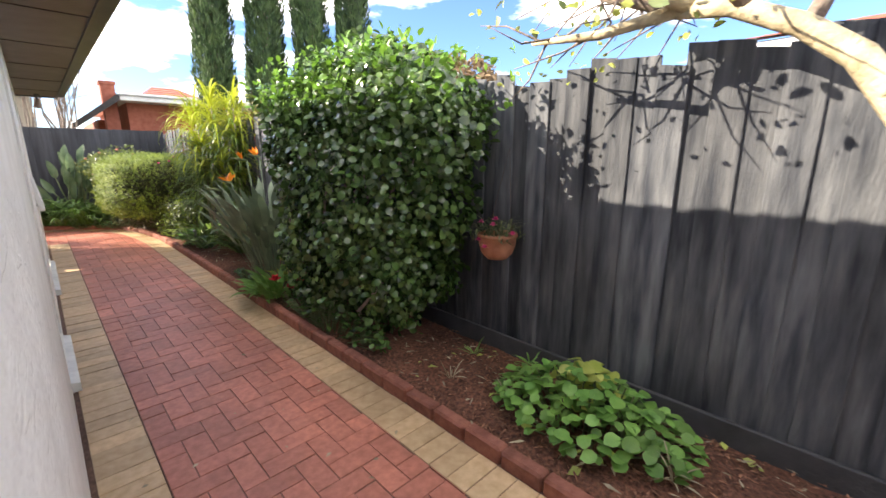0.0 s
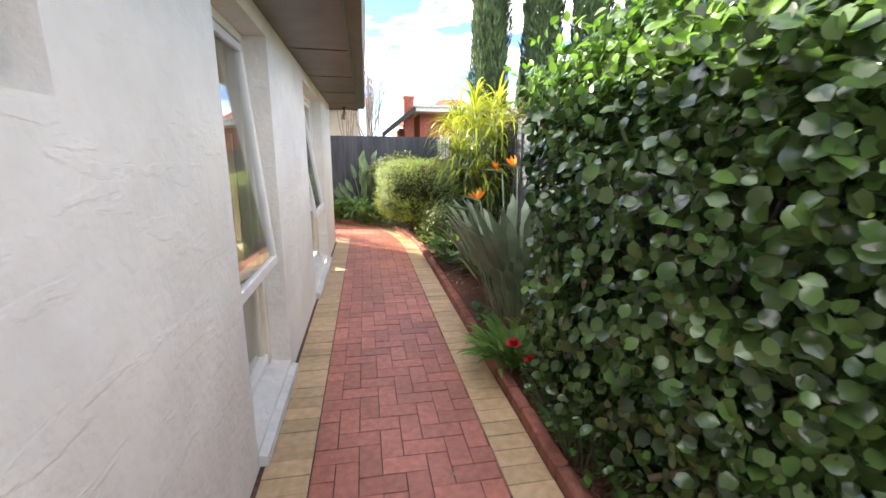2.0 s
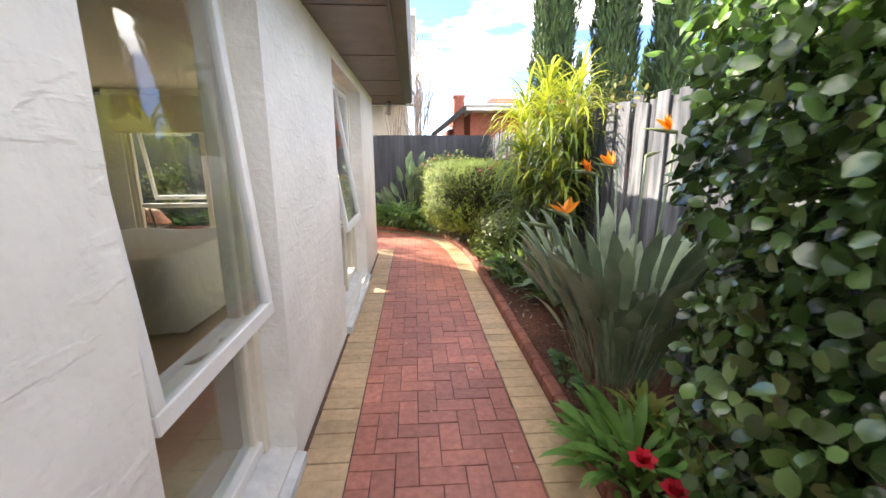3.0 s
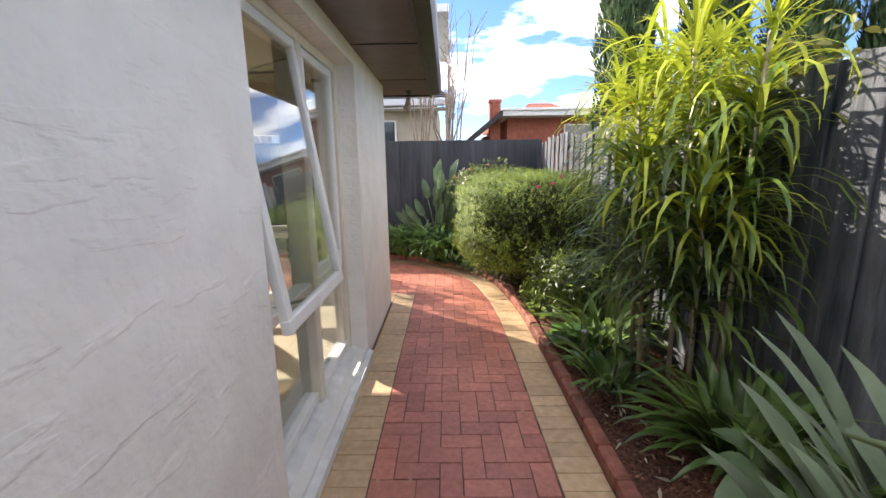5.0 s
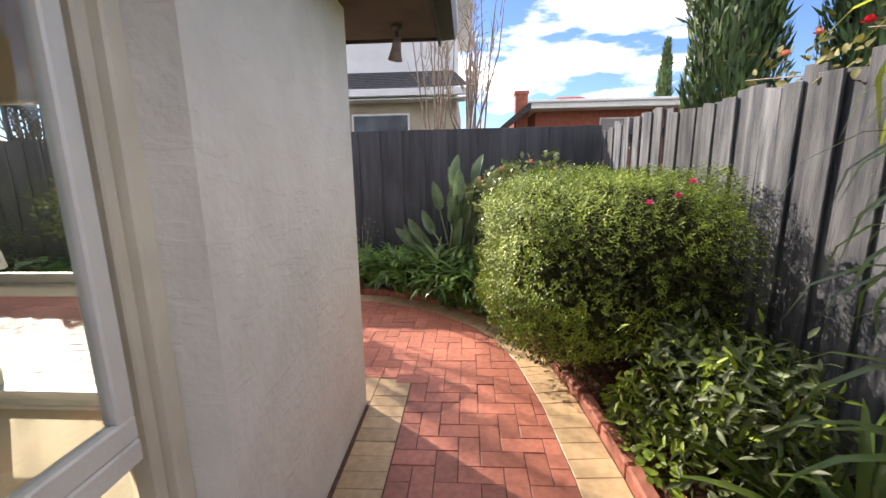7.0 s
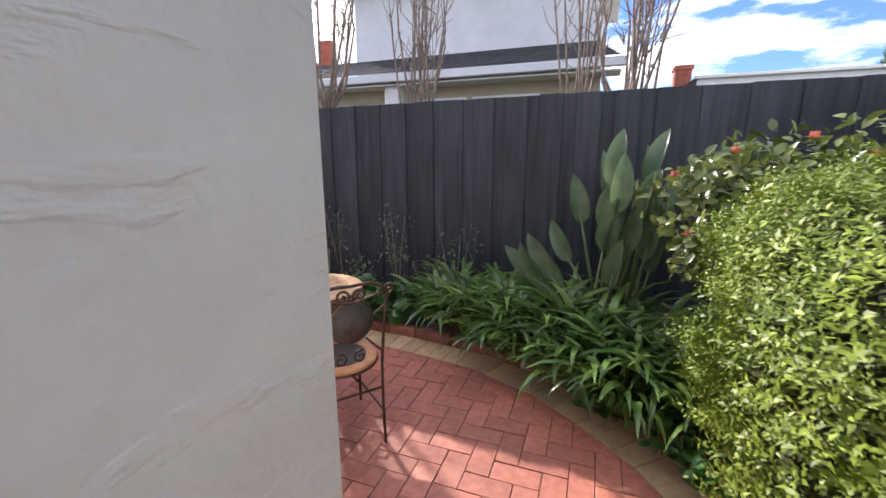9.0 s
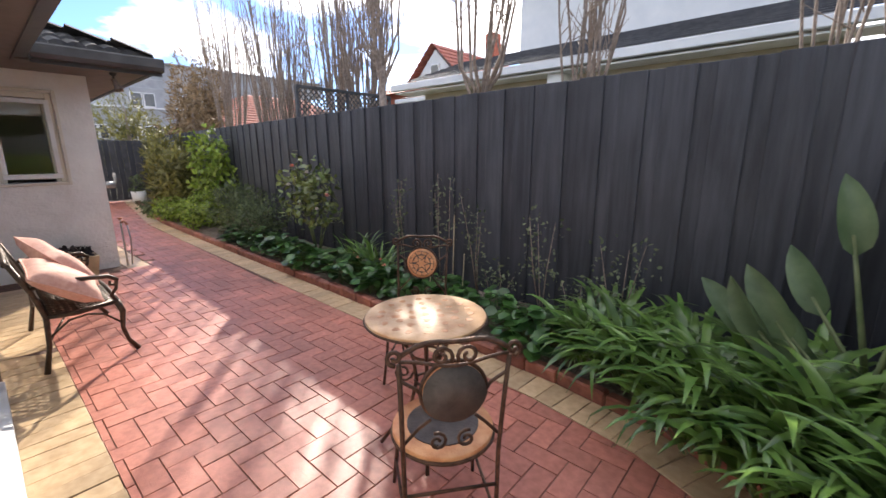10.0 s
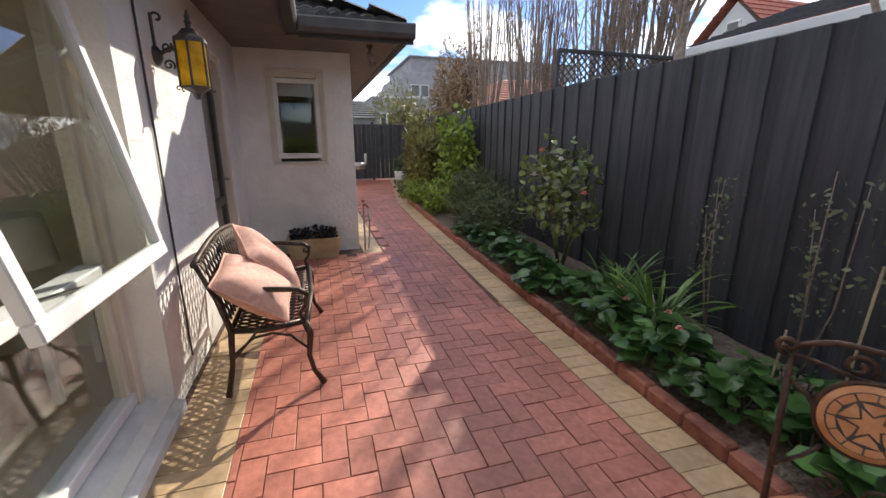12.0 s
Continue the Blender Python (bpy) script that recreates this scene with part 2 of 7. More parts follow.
L_BERG = mat("round_ground_leaf", (0.04, 0.115, 0.028), (0.085, 0.185, 0.045), 6, 0.3, 0.1, 50, 0.2, 3, vary="island", spread=0.45, leaf=0.2)
L_LET = mat("bright_ground_leaf", (0.12, 0.29, 0.06), (0.23, 0.42, 0.10), 7, 0.45, 0.2, 60, 0.2, 3, vary="island", spread=0.35, leaf=0.3)
L_PALE = mat("pale_yellow_green_leaf", (0.34, 0.42, 0.07), (0.52, 0.56, 0.16), 6, 0.45, 0.1, 50, 0.15, 3, vary="island", spread=0.3, leaf=0.3)
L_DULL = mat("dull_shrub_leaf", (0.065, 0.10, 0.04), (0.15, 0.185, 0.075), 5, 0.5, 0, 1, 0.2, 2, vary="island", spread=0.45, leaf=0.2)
# brown-green leaf, darkened so its colour carries the hedge's shade
L_INNER = mat("leaf_dark_for_shade", (0.035, 0.045, 0.016), (0.10, 0.10, 0.04), 5, 0.7, 0, 1, 0.2, 2, vary="island", spread=0.4, leaf=0.1, spec=0.2)
L_CAM = mat("bronze_tinged_leaf", (0.085, 0.14, 0.032), (0.23, 0.255, 0.07), 5, 0.28, 0, 1, 0.2, 3, vary="island", spread=0.5, leaf=0.2, spec=0.6)
L_CYP = mat("cypress_foliage", (0.04, 0.085, 0.028), (0.10, 0.165, 0.05), 4, 0.6, 0, 1, 0.3, 1.2, vary="island", spread=0.4, leaf=0.2)
L_OLIVE = mat("olive_tree_leaf", (0.12, 0.12, 0.03), (0.24, 0.22, 0.06), 3, 0.6, 0, 1, 0.2, 0.6, vary="island", spread=0.4, leaf=0.25)
L_BROWN = mat("dry_brown_leaf", (0.17, 0.11, 0.055), (0.30, 0.21, 0.12), 4, 0.7, 0, 1, 0.2, 1, vary="island", spread=0.4, leaf=0.25)
L_SAP = mat("pale_sapling_leaf", (0.10, 0.135, 0.065), (0.20, 0.23, 0.13), 6, 0.45, 0, 1, 0.1, 3, vary="island", spread=0.4, leaf=0.25)
F_RED = mat("red_petal", (0.52, 0.012, 0.03), (0.72, 0.03, 0.06), 10, 0.5, 0, 1, 0, leaf=0.2)
F_PINK = mat("pink_petal", (0.70, 0.05, 0.24), (0.85, 0.14, 0.38), 10, 0.5, 0, 1, 0, leaf=0.25)
F_SALM = mat("salmon_petal", (0.70, 0.28, 0.22), (0.85, 0.45, 0.36), 10, 0.5, 0, 1, 0, leaf=0.25)
F_WHITE = mat("white_petal", (0.72, 0.66, 0.62), (0.85, 0.80, 0.76), 10, 0.5, 0, 1, 0, leaf=0.25)
F_ORANGE = mat("orange_petal", (0.85, 0.22, 0.01), (0.95, 0.36, 0.03), 10, 0.4, 0, 1, 0, leaf=0.25)
STEM = mat("green_stem", (0.09, 0.13, 0.05), (0.17, 0.20, 0.09), 10, 0.6, 0.1, 60, 0.2, 3)
DRY = mat("dry_straw_stem", (0.30, 0.25, 0.16), (0.48, 0.42, 0.30), 14, 0.8, 0.1, 60, 0.2, 4, vary="island", spread=0.3)

# ---- building helpers ----
rng = np.random.default_rng(7)


class Geo:
    """Collects vertices and faces for one mesh."""

    def __init__(self):
        self.v, self.f = [], []

    def add(self, verts, faces):
        k = len(self.v)
        self.v.extend(tuple(p) for p in verts)
        self.f.extend(tuple(k + i for i in q) for q in faces)
        return self

    def box(self, x0, x1, y0, y1, z0, z1, b=0.0, m=None):
        """A box, with chamfered edges of width b, turned by the matrix m."""
        lo, hi = (x0, y0, z0), (x1, y1, z1)
        if b <= 0:
            vs = [Vector((hi[0] if i & 1 else lo[0], hi[1] if i & 2 else lo[1], hi[2] if i & 4 else lo[2])) for i in range(8)]
            fs = [(0, 2, 3, 1), (4, 5, 7, 6), (0, 1, 5, 4), (2, 6, 7, 3), (0, 4, 6, 2), (1, 3, 7, 5)]
        else:
            vs, at = [], {}
            for c in range(8):
                s = [(c >> a) & 1 for a in range(3)]
                for a in range(3):
                    p = [(hi[i] if s[i] else lo[i]) if i == a else (hi[i] - b if s[i] else lo[i] + b) for i in range(3)]
                    at[(c, a)] = len(vs)
                    vs.append(Vector(p))
            fs = []
            for a in range(3):
                u, w = [i for i in range(3) if i != a]
                for s in (0, 1):
                    base = s << a
                    fs.append([at[(base | (i << u) | (j << w), a)] for i, j in ((0, 0), (1, 0), (1, 1), (0, 1))])
                for s in (0, 1):
                    for t in (0, 1):
                        base = (s << u) | (t << w)
                        fs.append([at[(base, u)], at[(base | (1 << a), u)], at[(base | (1 << a), w)], at[(base, w)]])
            for c in range(8):
                fs.append([at[(c, a)] for a in range(3)])
        if m is not None:
            vs = [m @ p for p in vs]
        return self.add(vs, fs)

    def tube(self, pts, radii, n=8, cap=True):
        """A round tube along points; radii one number or one a point."""
        pts = [Vector(p) for p in pts]
        if not hasattr(radii, "__len__"):
            radii = [radii] * len(pts)
        up, vs = None, []
        for i, p in enumerate(pts):
            d = (pts[min(i + 1, len(pts) - 1)] - pts[max(i - 1, 0)]).normalized()
            if up is None:
                up = Vector((0, 0, 1)) if abs(d.z) < 0.9 else Vector((1, 0, 0))
            side = d.cross(up).normalized()
            up = side.cross(d).normalized()
            for k in range(n):
                a = 2 * math.pi * k / n
                vs.append(p + (side * math.cos(a) + up * math.sin(a)) * radii[i])
        fs = [(i * n + k, i * n + (k + 1) % n, (i + 1) * n + (k + 1) % n, (i + 1) * n + k) for i in range(len(pts) - 1) for k in range(n)]
        if cap:
            fs.append(tuple(range(n))[::-1])
            fs.append(tuple((len(pts) - 1) * n + k for k in range(n)))
        return self.add(vs, fs)

    def lathe(self, profile, n=24, m=None):
        """A turned shape: profile of (radius, z)."""
        vs = [Vector((r * math.cos(2 * math.pi * k / n), r * math.sin(2 * math.pi * k / n), z)) for r, z in profile for k in range(n)]
        fs = [(i * n + k, i * n + (k + 1) % n, (i + 1) * n + (k + 1) % n, (i + 1) * n + k) for i in range(len(profile) - 1) for k in range(n)]
        fs.append(tuple(range(n))[::-1])
        fs.append(tuple((len(profile) - 1) * n + k for k in range(n)))
        if m is not None:
            vs = [m @ p for p in vs]
        return self.add(vs, fs)

    def prism(self, poly, z0, z1):
        """An upright prism over a plan outline."""
        n = len(poly)
        vs = [Vector((x, y, z0)) for x, y in poly] + [Vector((x, y, z1)) for x, y in poly]
        fs = [tuple(range(n))[::-1], tuple(range(n, 2 * n))] + [(i, (i + 1) % n, n + (i + 1) % n, n + i) for i in range(n)]
        return self.add(vs, fs)

    def mesh(self, name, material, smooth=False, tidy=True):
        me = bpy.data.meshes.new(name)
        me.from_pydata(self.v, [], self.f)
        if tidy:
            bm = bmesh.new()
            bm.from_mesh(me)
            bmesh.ops.recalc_face_normals(bm, faces=bm.faces)
            bm.to_mesh(me)
            bm.free()
        me.materials.append(material)
        if smooth:
            me.polygons.foreach_set("use_smooth", [True] * len(me.polygons))
        return me


def part(name, geo, material, parent, label="", smooth=False, tidy=True):
    """One mesh object under a thing or a part."""
    me = geo if isinstance(geo, bpy.types.Mesh) else geo.mesh(name, material, smooth, tidy)
    ob = new(name, me)
    ob.parent = parent
    if label:
        ob["label"] = label
    return ob


def thing(name, label, category, at=(0, 0, 0), group="", kind="", turn=0.0):
    ob = new(name)
    ob.empty_display_size = 0.1
    ob.matrix_basis = pose(*at, 0, 0, turn)
    return tagged(ob, label, category, group, kind)


def setting(name, geo, material, label, category="", smooth=False):
    me = geo if isinstance(geo, bpy.types.Mesh) else geo.mesh(name, material, smooth)
    return tagged(new(name, me), label, category or name.split("_")[0], "", "structure")


def wall(name, holes, u0, u1, z0, z1, place, depth, material, label):
    """A wall with openings right through it. place(u, d, z) gives the world point at depth d behind the face."""
    us = sorted({u0, u1, *[h[0] for h in holes], *[h[1] for h in holes]})
    zs = sorted({z0, z1, *[h[2] for h in holes], *[h[3] for h in holes]})
    g = Geo()

    def hole(u, z):
        return u < u0 or u > u1 or z < z0 or z > z1 or any(h[0] < u < h[1] and h[2] < z < h[3] for h in holes)

    for i in range(len(us) - 1):
        for j in range(len(zs) - 1):
            a, b, c, d = us[i], us[i + 1], zs[j], zs[j + 1]
            mu, mz = (a + b) / 2, (c + d) / 2
            if hole(mu, mz):
                continue
            for dd in (0, depth):
                g.add([place(a, dd, c), place(b, dd, c), place(b, dd, d), place(a, dd, d)], [(0, 1, 2, 3)])
            e = 1e-3
            for test, p, q in (((a - e, mz), (a, c), (a, d)), ((b + e, mz), (b, c), (b, d)), ((mu, c - e), (a, c), (b, c)), ((mu, d + e), (a, d), (b, d))):
                if hole(*test):
                    g.add([place(p[0], 0, p[1]), place(q[0], 0, q[1]), place(q[0], depth, q[1]), place(p[0], depth, p[1])], [(0, 1, 2, 3)])
    me = g.mesh(name, material)
    bm = bmesh.new()
    bm.from_mesh(me)
    bmesh.ops.remove_doubles(bm, verts=bm.verts, dist=1e-4)
    bmesh.ops.recalc_face_normals(bm, faces=bm.faces)
    bm.to_mesh(me)
    bm.free()
    return tagged(new(name, me), label, "wall", "", "structure")


# leaf shapes: x across, y along, z up, unit length; all quads
def leaf_shape(width=0.8, fold=0.12, curl=0.12, rows=4, tip=1.0, widest=0.45):
    """An elliptic leaf blade; tip above 1 draws the point out, widest says where along it is broadest."""
    vs, fs = [], []
    for i in range(rows + 1):
        t = i / rows
        u = t / widest if t < widest else (1 - t) / (1 - widest)
        w = width * 0.5 * max(0.05, (1 - (1 - u) ** 2) ** 0.5 if t < widest else (1 - (1 - u) ** 2) ** (0.5 * tip))
        z = -curl * t * t
        vs += [(-w, t, z + fold * w), (0, t, z), (w, t, z + fold * w)]
    for i in range(rows):
        k = i * 3
        fs += [(k, k + 1, k + 4, k + 3), (k + 1, k + 2, k + 5, k + 4)]
    return np.array(vs), np.array(fs)


OVATE = leaf_shape(0.58, 0.35, 0.15, 4, 1.6)
ROUND = leaf_shape(0.84, 0.22, 0.18, 4, 1.0, 0.55)
LANCE = leaf_shape(0.30, 0.5, 0.25, 3, 1.8, 0.4)
NEEDLE = (np.array([(-0.11, 0.3, 0), (0, 0, 0), (0.11, 0.3, 0), (0, 1, -0.1)]), np.array([(0, 1, 2, 3)]))
SPRIG_LEAF = (np.array([(-0.2, 0.45, 0.05), (0, 0, 0), (0.2, 0.45, 0.05), (0, 1, -0.12)]), np.array([(0, 1, 2, 3)]))
DIAMOND = (np.array([(-0.28, 0.45, 0.06), (0, 0, 0), (0.28, 0.45, 0.06), (0, 1, -0.08)]), np.array([(0, 1, 2, 3)]))


def unit(a):
    return a / np.maximum(np.linalg.norm(a, axis=1, keepdims=True), 1e-6)


def quads_mesh(name, verts, quads, material, smooth=True):
    me = bpy.data.meshes.new(name)
    me.vertices.add(len(verts))
    me.vertices.foreach_set("co", np.ascontiguousarray(verts, dtype=np.float32).ravel())
    me.loops.add(quads.size)
    me.loops.foreach_set("vertex_index", np.ascontiguousarray(quads, dtype=np.int32).ravel())
    me.polygons.add(len(quads))
    me.polygons.foreach_set("loop_start", np.arange(0, quads.size, 4, dtype=np.int32))
    me.update(calc_edges=True)
    if smooth:
        me.polygons.foreach_set("use_smooth", [True] * len(quads))
    me.materials.append(material)
    return me


def scatter(name, shape, p, along, face, size, material):
    """Leaves at points p, pointing along, with the upper side towards face."""
    v, f = shape
    y = unit(along)
    x = unit(np.cross(y, face))
    z = np.cross(x, y)
    s = np.asarray(size).reshape(-1, 1, 1)
    w = p[:, None, :] + s * (v[None, :, 0:1] * x[:, None, :] + v[None, :, 1:2] * y[:, None, :] + v[None, :, 2:3] * z[:, None, :])
    q = (f[None] + (np.arange(len(p)) * len(v))[:, None, None]).reshape(-1, 4)
    return quads_mesh(name, w.reshape(-1, 3), q, material)


def bumps(d, k, seed):
    """Uneven swelling of an outline, by direction."""
    r = np.random.default_rng(seed)
    out = np.zeros(len(d))
    for _ in range(7):
        w = r.normal(size=3) * k
        out += np.sin(d @ w + r.uniform(0, 6.28)) / 7
    return out


def mass(center, half, n, power=2.6, depth=0.35, rough=0.14, seed=1, k=4.0):
    """Points and outward directions in the shell of an uneven rounded block."""
    r = np.random.default_rng(seed)
    d = unit(r.normal(size=(n, 3)))
    d = unit(np.sign(d) * np.abs(d) ** 0.8)
    s = 1 / (np.abs(d) ** power).sum(1) ** (1 / power)
    f = (1 - depth * r.random(n) ** 1.8) * (1 + rough * bumps(d, k, seed + 3) * 2 + 0.03 * r.normal(size=n))
    p = d * (s * f)[:, None] * np.array(half)
    out = unit(d / np.array(half))
    return p + np.array(center), out


def leafy(name, shape, center, half, n, size, material, parent, power=2.6, depth=0.35, rough=0.14, seed=1, droop=0.2, wild=0.8, label="", k=4.0, thin=None, taper=0.0):
    p, out = mass(center, half, n, power, depth, rough, seed, k)
    r = np.random.default_rng(seed + 11)
    if taper:
        low = np.clip((center[2] + half[2] - p[:, 2]) / (2 * half[2]), 0, 1)
        p[:, :2] = np.array(center[:2]) + (p[:, :2] - np.array(center[:2])) * (1 - taper * low ** 1.5)[:, None]
    along = unit(r.normal(size=(n, 3)) * 1.0 + out * 0.55 + np.array((0, 0, -droop)))
    face = unit(out * 0.8 + np.array((0, 0, 0.5)) + r.normal(size=(n, 3)) * wild * 0.5)
    keep = p[:, 2] > 0.02
    if thin:
        side, share, below = thin
        keep &= ~((out @ np.array(side) > 0.5) & (p[:, 2] < below + 0.1 * r.normal(size=n)) & (r.random(n) < share))
    me = scatter(name, shape, p[keep], along[keep], face[keep], (size * r.uniform(0.6, 1.25, n))[keep], material)
    return part(name, me, material, parent, label)


def straps(specs, segs=6):
    """Arching strap leaves. specs: base, azimuth, length, width, rise angle, droop angle."""
    vs, qs = [], []
    for (bx, by, bz), az, ln, wd, rise, droop in specs:
        k = len(vs)
        c, s = math.cos(az), math.sin(az)
        x = z = 0.0
        a = rise
        for i in range(segs + 1):
            t = i / segs
            w = wd * 0.5 * (0.55 + 0.9 * t if t < 0.5 else max(0.04, 2.0 * (1 - t) ** 0.75))
            w = min(w, wd * 0.5)
            up = 0.22 * w
            for o, dz in ((-w, up), (0, 0), (w, up)):
                vs.append((bx + c * x - s * o, by + s * x + c * o, bz + z + dz))
            x += math.cos(a) * ln / segs
            z += math.sin(a) * ln / segs
            a -= droop / segs * (0.4 + 1.2 * t)
        for i in range(segs):
            j = k + i * 3
            qs += [(j, j + 1, j + 4, j + 3), (j + 1, j + 2, j + 5, j + 4)]
    return np.array(vs), np.array(qs)


def strap_part(name, specs, material, parent, segs=6, label=""):
    v, q = straps(specs, segs)
    v[:, 2] = np.maximum(v[:, 2], 0.012)
    return part(name, quads_mesh(name, v, q, material), material, parent, label)


def bloom(name, at, size, material, parent, petals=7, seed=0, label=""):
    """A small flower of cupped petals."""
    r = np.random.default_rng(seed)
    a = np.arange(petals * 2) * 2.399 + r.uniform(0, 6)
    ring = np.repeat((0.9, 0.35), petals)
    along = np.stack([np.cos(a) * ring, np.sin(a) * ring, 0.45 + (1 - ring)], 1)
    face = np.stack([-np.cos(a) * 0.4, -np.sin(a) * 0.4, np.ones(petals * 2)], 1)
    me = scatter(name, ROUND, np.tile(np.array(at, dtype=float), (petals * 2, 1)), along, face, np.full(petals * 2, size * 0.55), material)
    return part(name, me, material, parent, label)

# ---- ground and beds ----
WX, NY = -0.11, 9.02            # faces of the east and north house walls
KX, KY = -6.75, 10.28           # faces of the kitchen wing
FENCE_A, FENCE_B = (2.28, -5.0), (2.30, 12.25)      # side fence, foot line
BACK_A, BACK_B = (2.30, 12.25), (-17.0, 13.27)      # back fence, foot line
g = Geo()
g.add([(-400, -400, -0.11), (400, -400, -0.11), (400, 400, -0.11), (-400, 400, -0.11)], [(0, 1, 2, 3)])
setting("ground", g, GRASS, "plain dull green ground stretching to the horizon", "ground")


def seam_line():
    """The seam between red and buff pavers, from the south along the side path, round the corner and west."""
    pts = [(1.095, -4.9), (1.095, 7.6), (1.08, 8.4), (1.03, 9.05), (0.93, 9.65), (0.78, 10.08), (0.56, 10.4), (0.28, 10.66), (0.0, 10.87),
           (-0.45, 11.06), (-1.05, 11.15), (-2.5, 11.22), (-5.0, 11.30), (-8.0, 11.40), (-10.6, 11.52), (-13.0, 11.85), (-16.4, 12.3)]
    return [Vector(p) for p in pts]


def offset_line(line, d):
    out = []
    for i, p in enumerate(line):
        t = (line[min(i + 1, len(line) - 1)] - line[max(i - 1, 0)]).normalized()
        out.append(p + Vector((t.y, -t.x)) * d)
    return out


SEAM = seam_line()
BED_IN = offset_line(SEAM, 0.325)
# bed soil, mulch on the side bed, greyish soil on the back bed
def bed(name, inner, outer, material, label, seed):
    g, rows = Geo(), 9
    r = np.random.default_rng(seed)
    n = len(inner)
    for i in range(n):
        for j in range(rows):
            t = j / (rows - 1)
            p = inner[i].lerp(outer[i], t)
            g.v.append((p.x, p.y, 0.035 + 0.05 * math.sin(math.pi * min(1, t * 1.1)) + r.uniform(-0.012, 0.012)))
    for i in range(n - 1):
        for j in range(rows - 1):
            k = i * rows + j
            g.f.append((k, k + 1, k + rows + 1, k + rows))
    return setting(name, g, material, label, "garden bed", True)


def resample(line, step):
    out = []
    for a, b in zip(line[:-1], line[1:]):
        k = max(1, int((b - a).length / step))
        out += [a.lerp(b, i / k) for i in range(k)]
    return out + [line[-1]]


def fence_x(y):
    return FENCE_A[0] + (FENCE_B[0] - FENCE_A[0]) * (y - FENCE_A[1]) / (FENCE_B[1] - FENCE_A[1])


def back_y(x):
    return BACK_A[1] + (BACK_B[1] - BACK_A[1]) * (x - BACK_A[0]) / (BACK_B[0] - BACK_A[0])


side = [p for p in resample(BED_IN, 0.12) if p.y < 9.6 and p.x > 0.9]
bed("garden_bed_side", side, [Vector((fence_x(p.y) - 0.01, p.y)) for p in side], MULCH, "side garden bed covered in red-brown bark mulch", 3)
rear = [p for p in resample(BED_IN, 0.15) if p.y >= side[-1].y - 0.01 and p.x <= side[-1].x + 0.01]
far_edge = []
for i, p in enumerate(rear):
    x = min(2.28, p.x + 1.2 * max(0.0, min(1.0, (p.x + 0.6) / 1.6)))
    if p.x > 0.3:
        k = (p.x - 0.3) / (rear[0].x - 0.3)
        q = Vector((2.28, back_y(2.28))).lerp(Vector((fence_x(p.y) - 0.01, p.y)), max(0, min(1, k * 1.6 - 0.6)))
        far_edge.append(q if k > 0.375 else Vector((0.9 + 1.38 * k / 0.375, back_y(1.2))))
    else:
        far_edge.append(Vector((p.x + 0.6 * max(0, min(1, (p.x + 2) / 2.3)), back_y(p.x) - 0.01)))
bed("garden_bed_back", rear, far_edge, SOIL, "back garden bed of dry grey-brown soil", 4)
# bedding sand under the pavers
g = Geo()
g.add([(-17, 8.9, -0.006), (1.5, 8.9, -0.006), (1.5, 13.3, -0.006), (-17, 13.3, -0.006), (-0.3, -5, -0.006), (1.5, -5, -0.006), (-0.3, 8.9, -0.006)],
      [(0, 6, 1, 2, 3), (6, 4, 5, 1)])
setting("paving_base", g, JOINT, "dark sand bed in the paving joints", "ground")

# ---- house shell ----
E_HOLES = [(1.05, 2.38, 1.66, 2.26), (3.36, 4.34, 0.09, 2.26), (5.90, 7.60, 0.09, 2.26)]
wall("wall_east", E_HOLES, -5.0, NY, -0.1, 2.37, lambda u, d, z: (WX - d, u, z), 0.25, STUCCO, "cream trowelled stucco house wall with deep window reveals")
N_HOLES = [(0.75, 3.60, 0.09, 2.26), (5.05, 5.98, 0.02, 2.12)]
wall("wall_north", N_HOLES, -WX + 0.25, -KX, -0.1, 2.37, lambda u, d, z: (-u, NY - d, z), 0.25, STUCCO, "sunlit cream stucco wall facing the courtyard")
K_HOLES = [(9.36, 9.93, 1.13, 2.14)]
wall("wall_kitchen", K_HOLES, NY - 0.25, KY, -0.1, 2.37, lambda u, d, z: (KX - d, u, z), 0.25, STUCCO, "cream stucco wall of the projecting wing")
wall("wall_wing_north", [], -KX + 0.25, 16.9, -0.1, 2.37, lambda u, d, z: (-u, KY - d, z), 0.25, STUCCO, "long cream stucco wall of the wing")
wall("wall_wing_west", [], -5.0, KY, -0.1, 2.37, lambda u, d, z: (-16.9, u, z), 0.2, STUCCO, "plain far end wall of the house")
wall("wall_south", [], 0.0, 16.9, -0.1, 2.37, lambda u, d, z: (-u - 0.11, -5.0 + d, z), 0.2, STUCCO, "plain rear wall of the house")
# rooms
g = Geo().box(-16.8, WX - 0.25, -4.9, NY - 0.25, -0.05, 0.07)
setting("floor", g, CARPET, "beige carpeted floor inside the house", "floor")
g = Geo().box(-16.9, WX - 0.05, -4.95, NY - 0.05, 2.44, 2.5)
g.box(-16.9, KX - 0.05, NY - 0.05, KY - 0.05, 2.44, 2.5)
setting("ceiling", g, ROOMW, "plain cream plaster ceiling", "ceiling")
for i, (a, b, c, d) in enumerate(((-4.55, -4.43, 2.6, NY - 0.25), (-12, WX - 0.25, 2.5, 2.62), (-9.0, -8.9, 2.62, KY - 0.25))):
    setting("wall_room_%d" % (i + 1), Geo().box(a, b, c, d, 0.07, 2.44), ROOMW, "cream painted inner room wall", "wall")

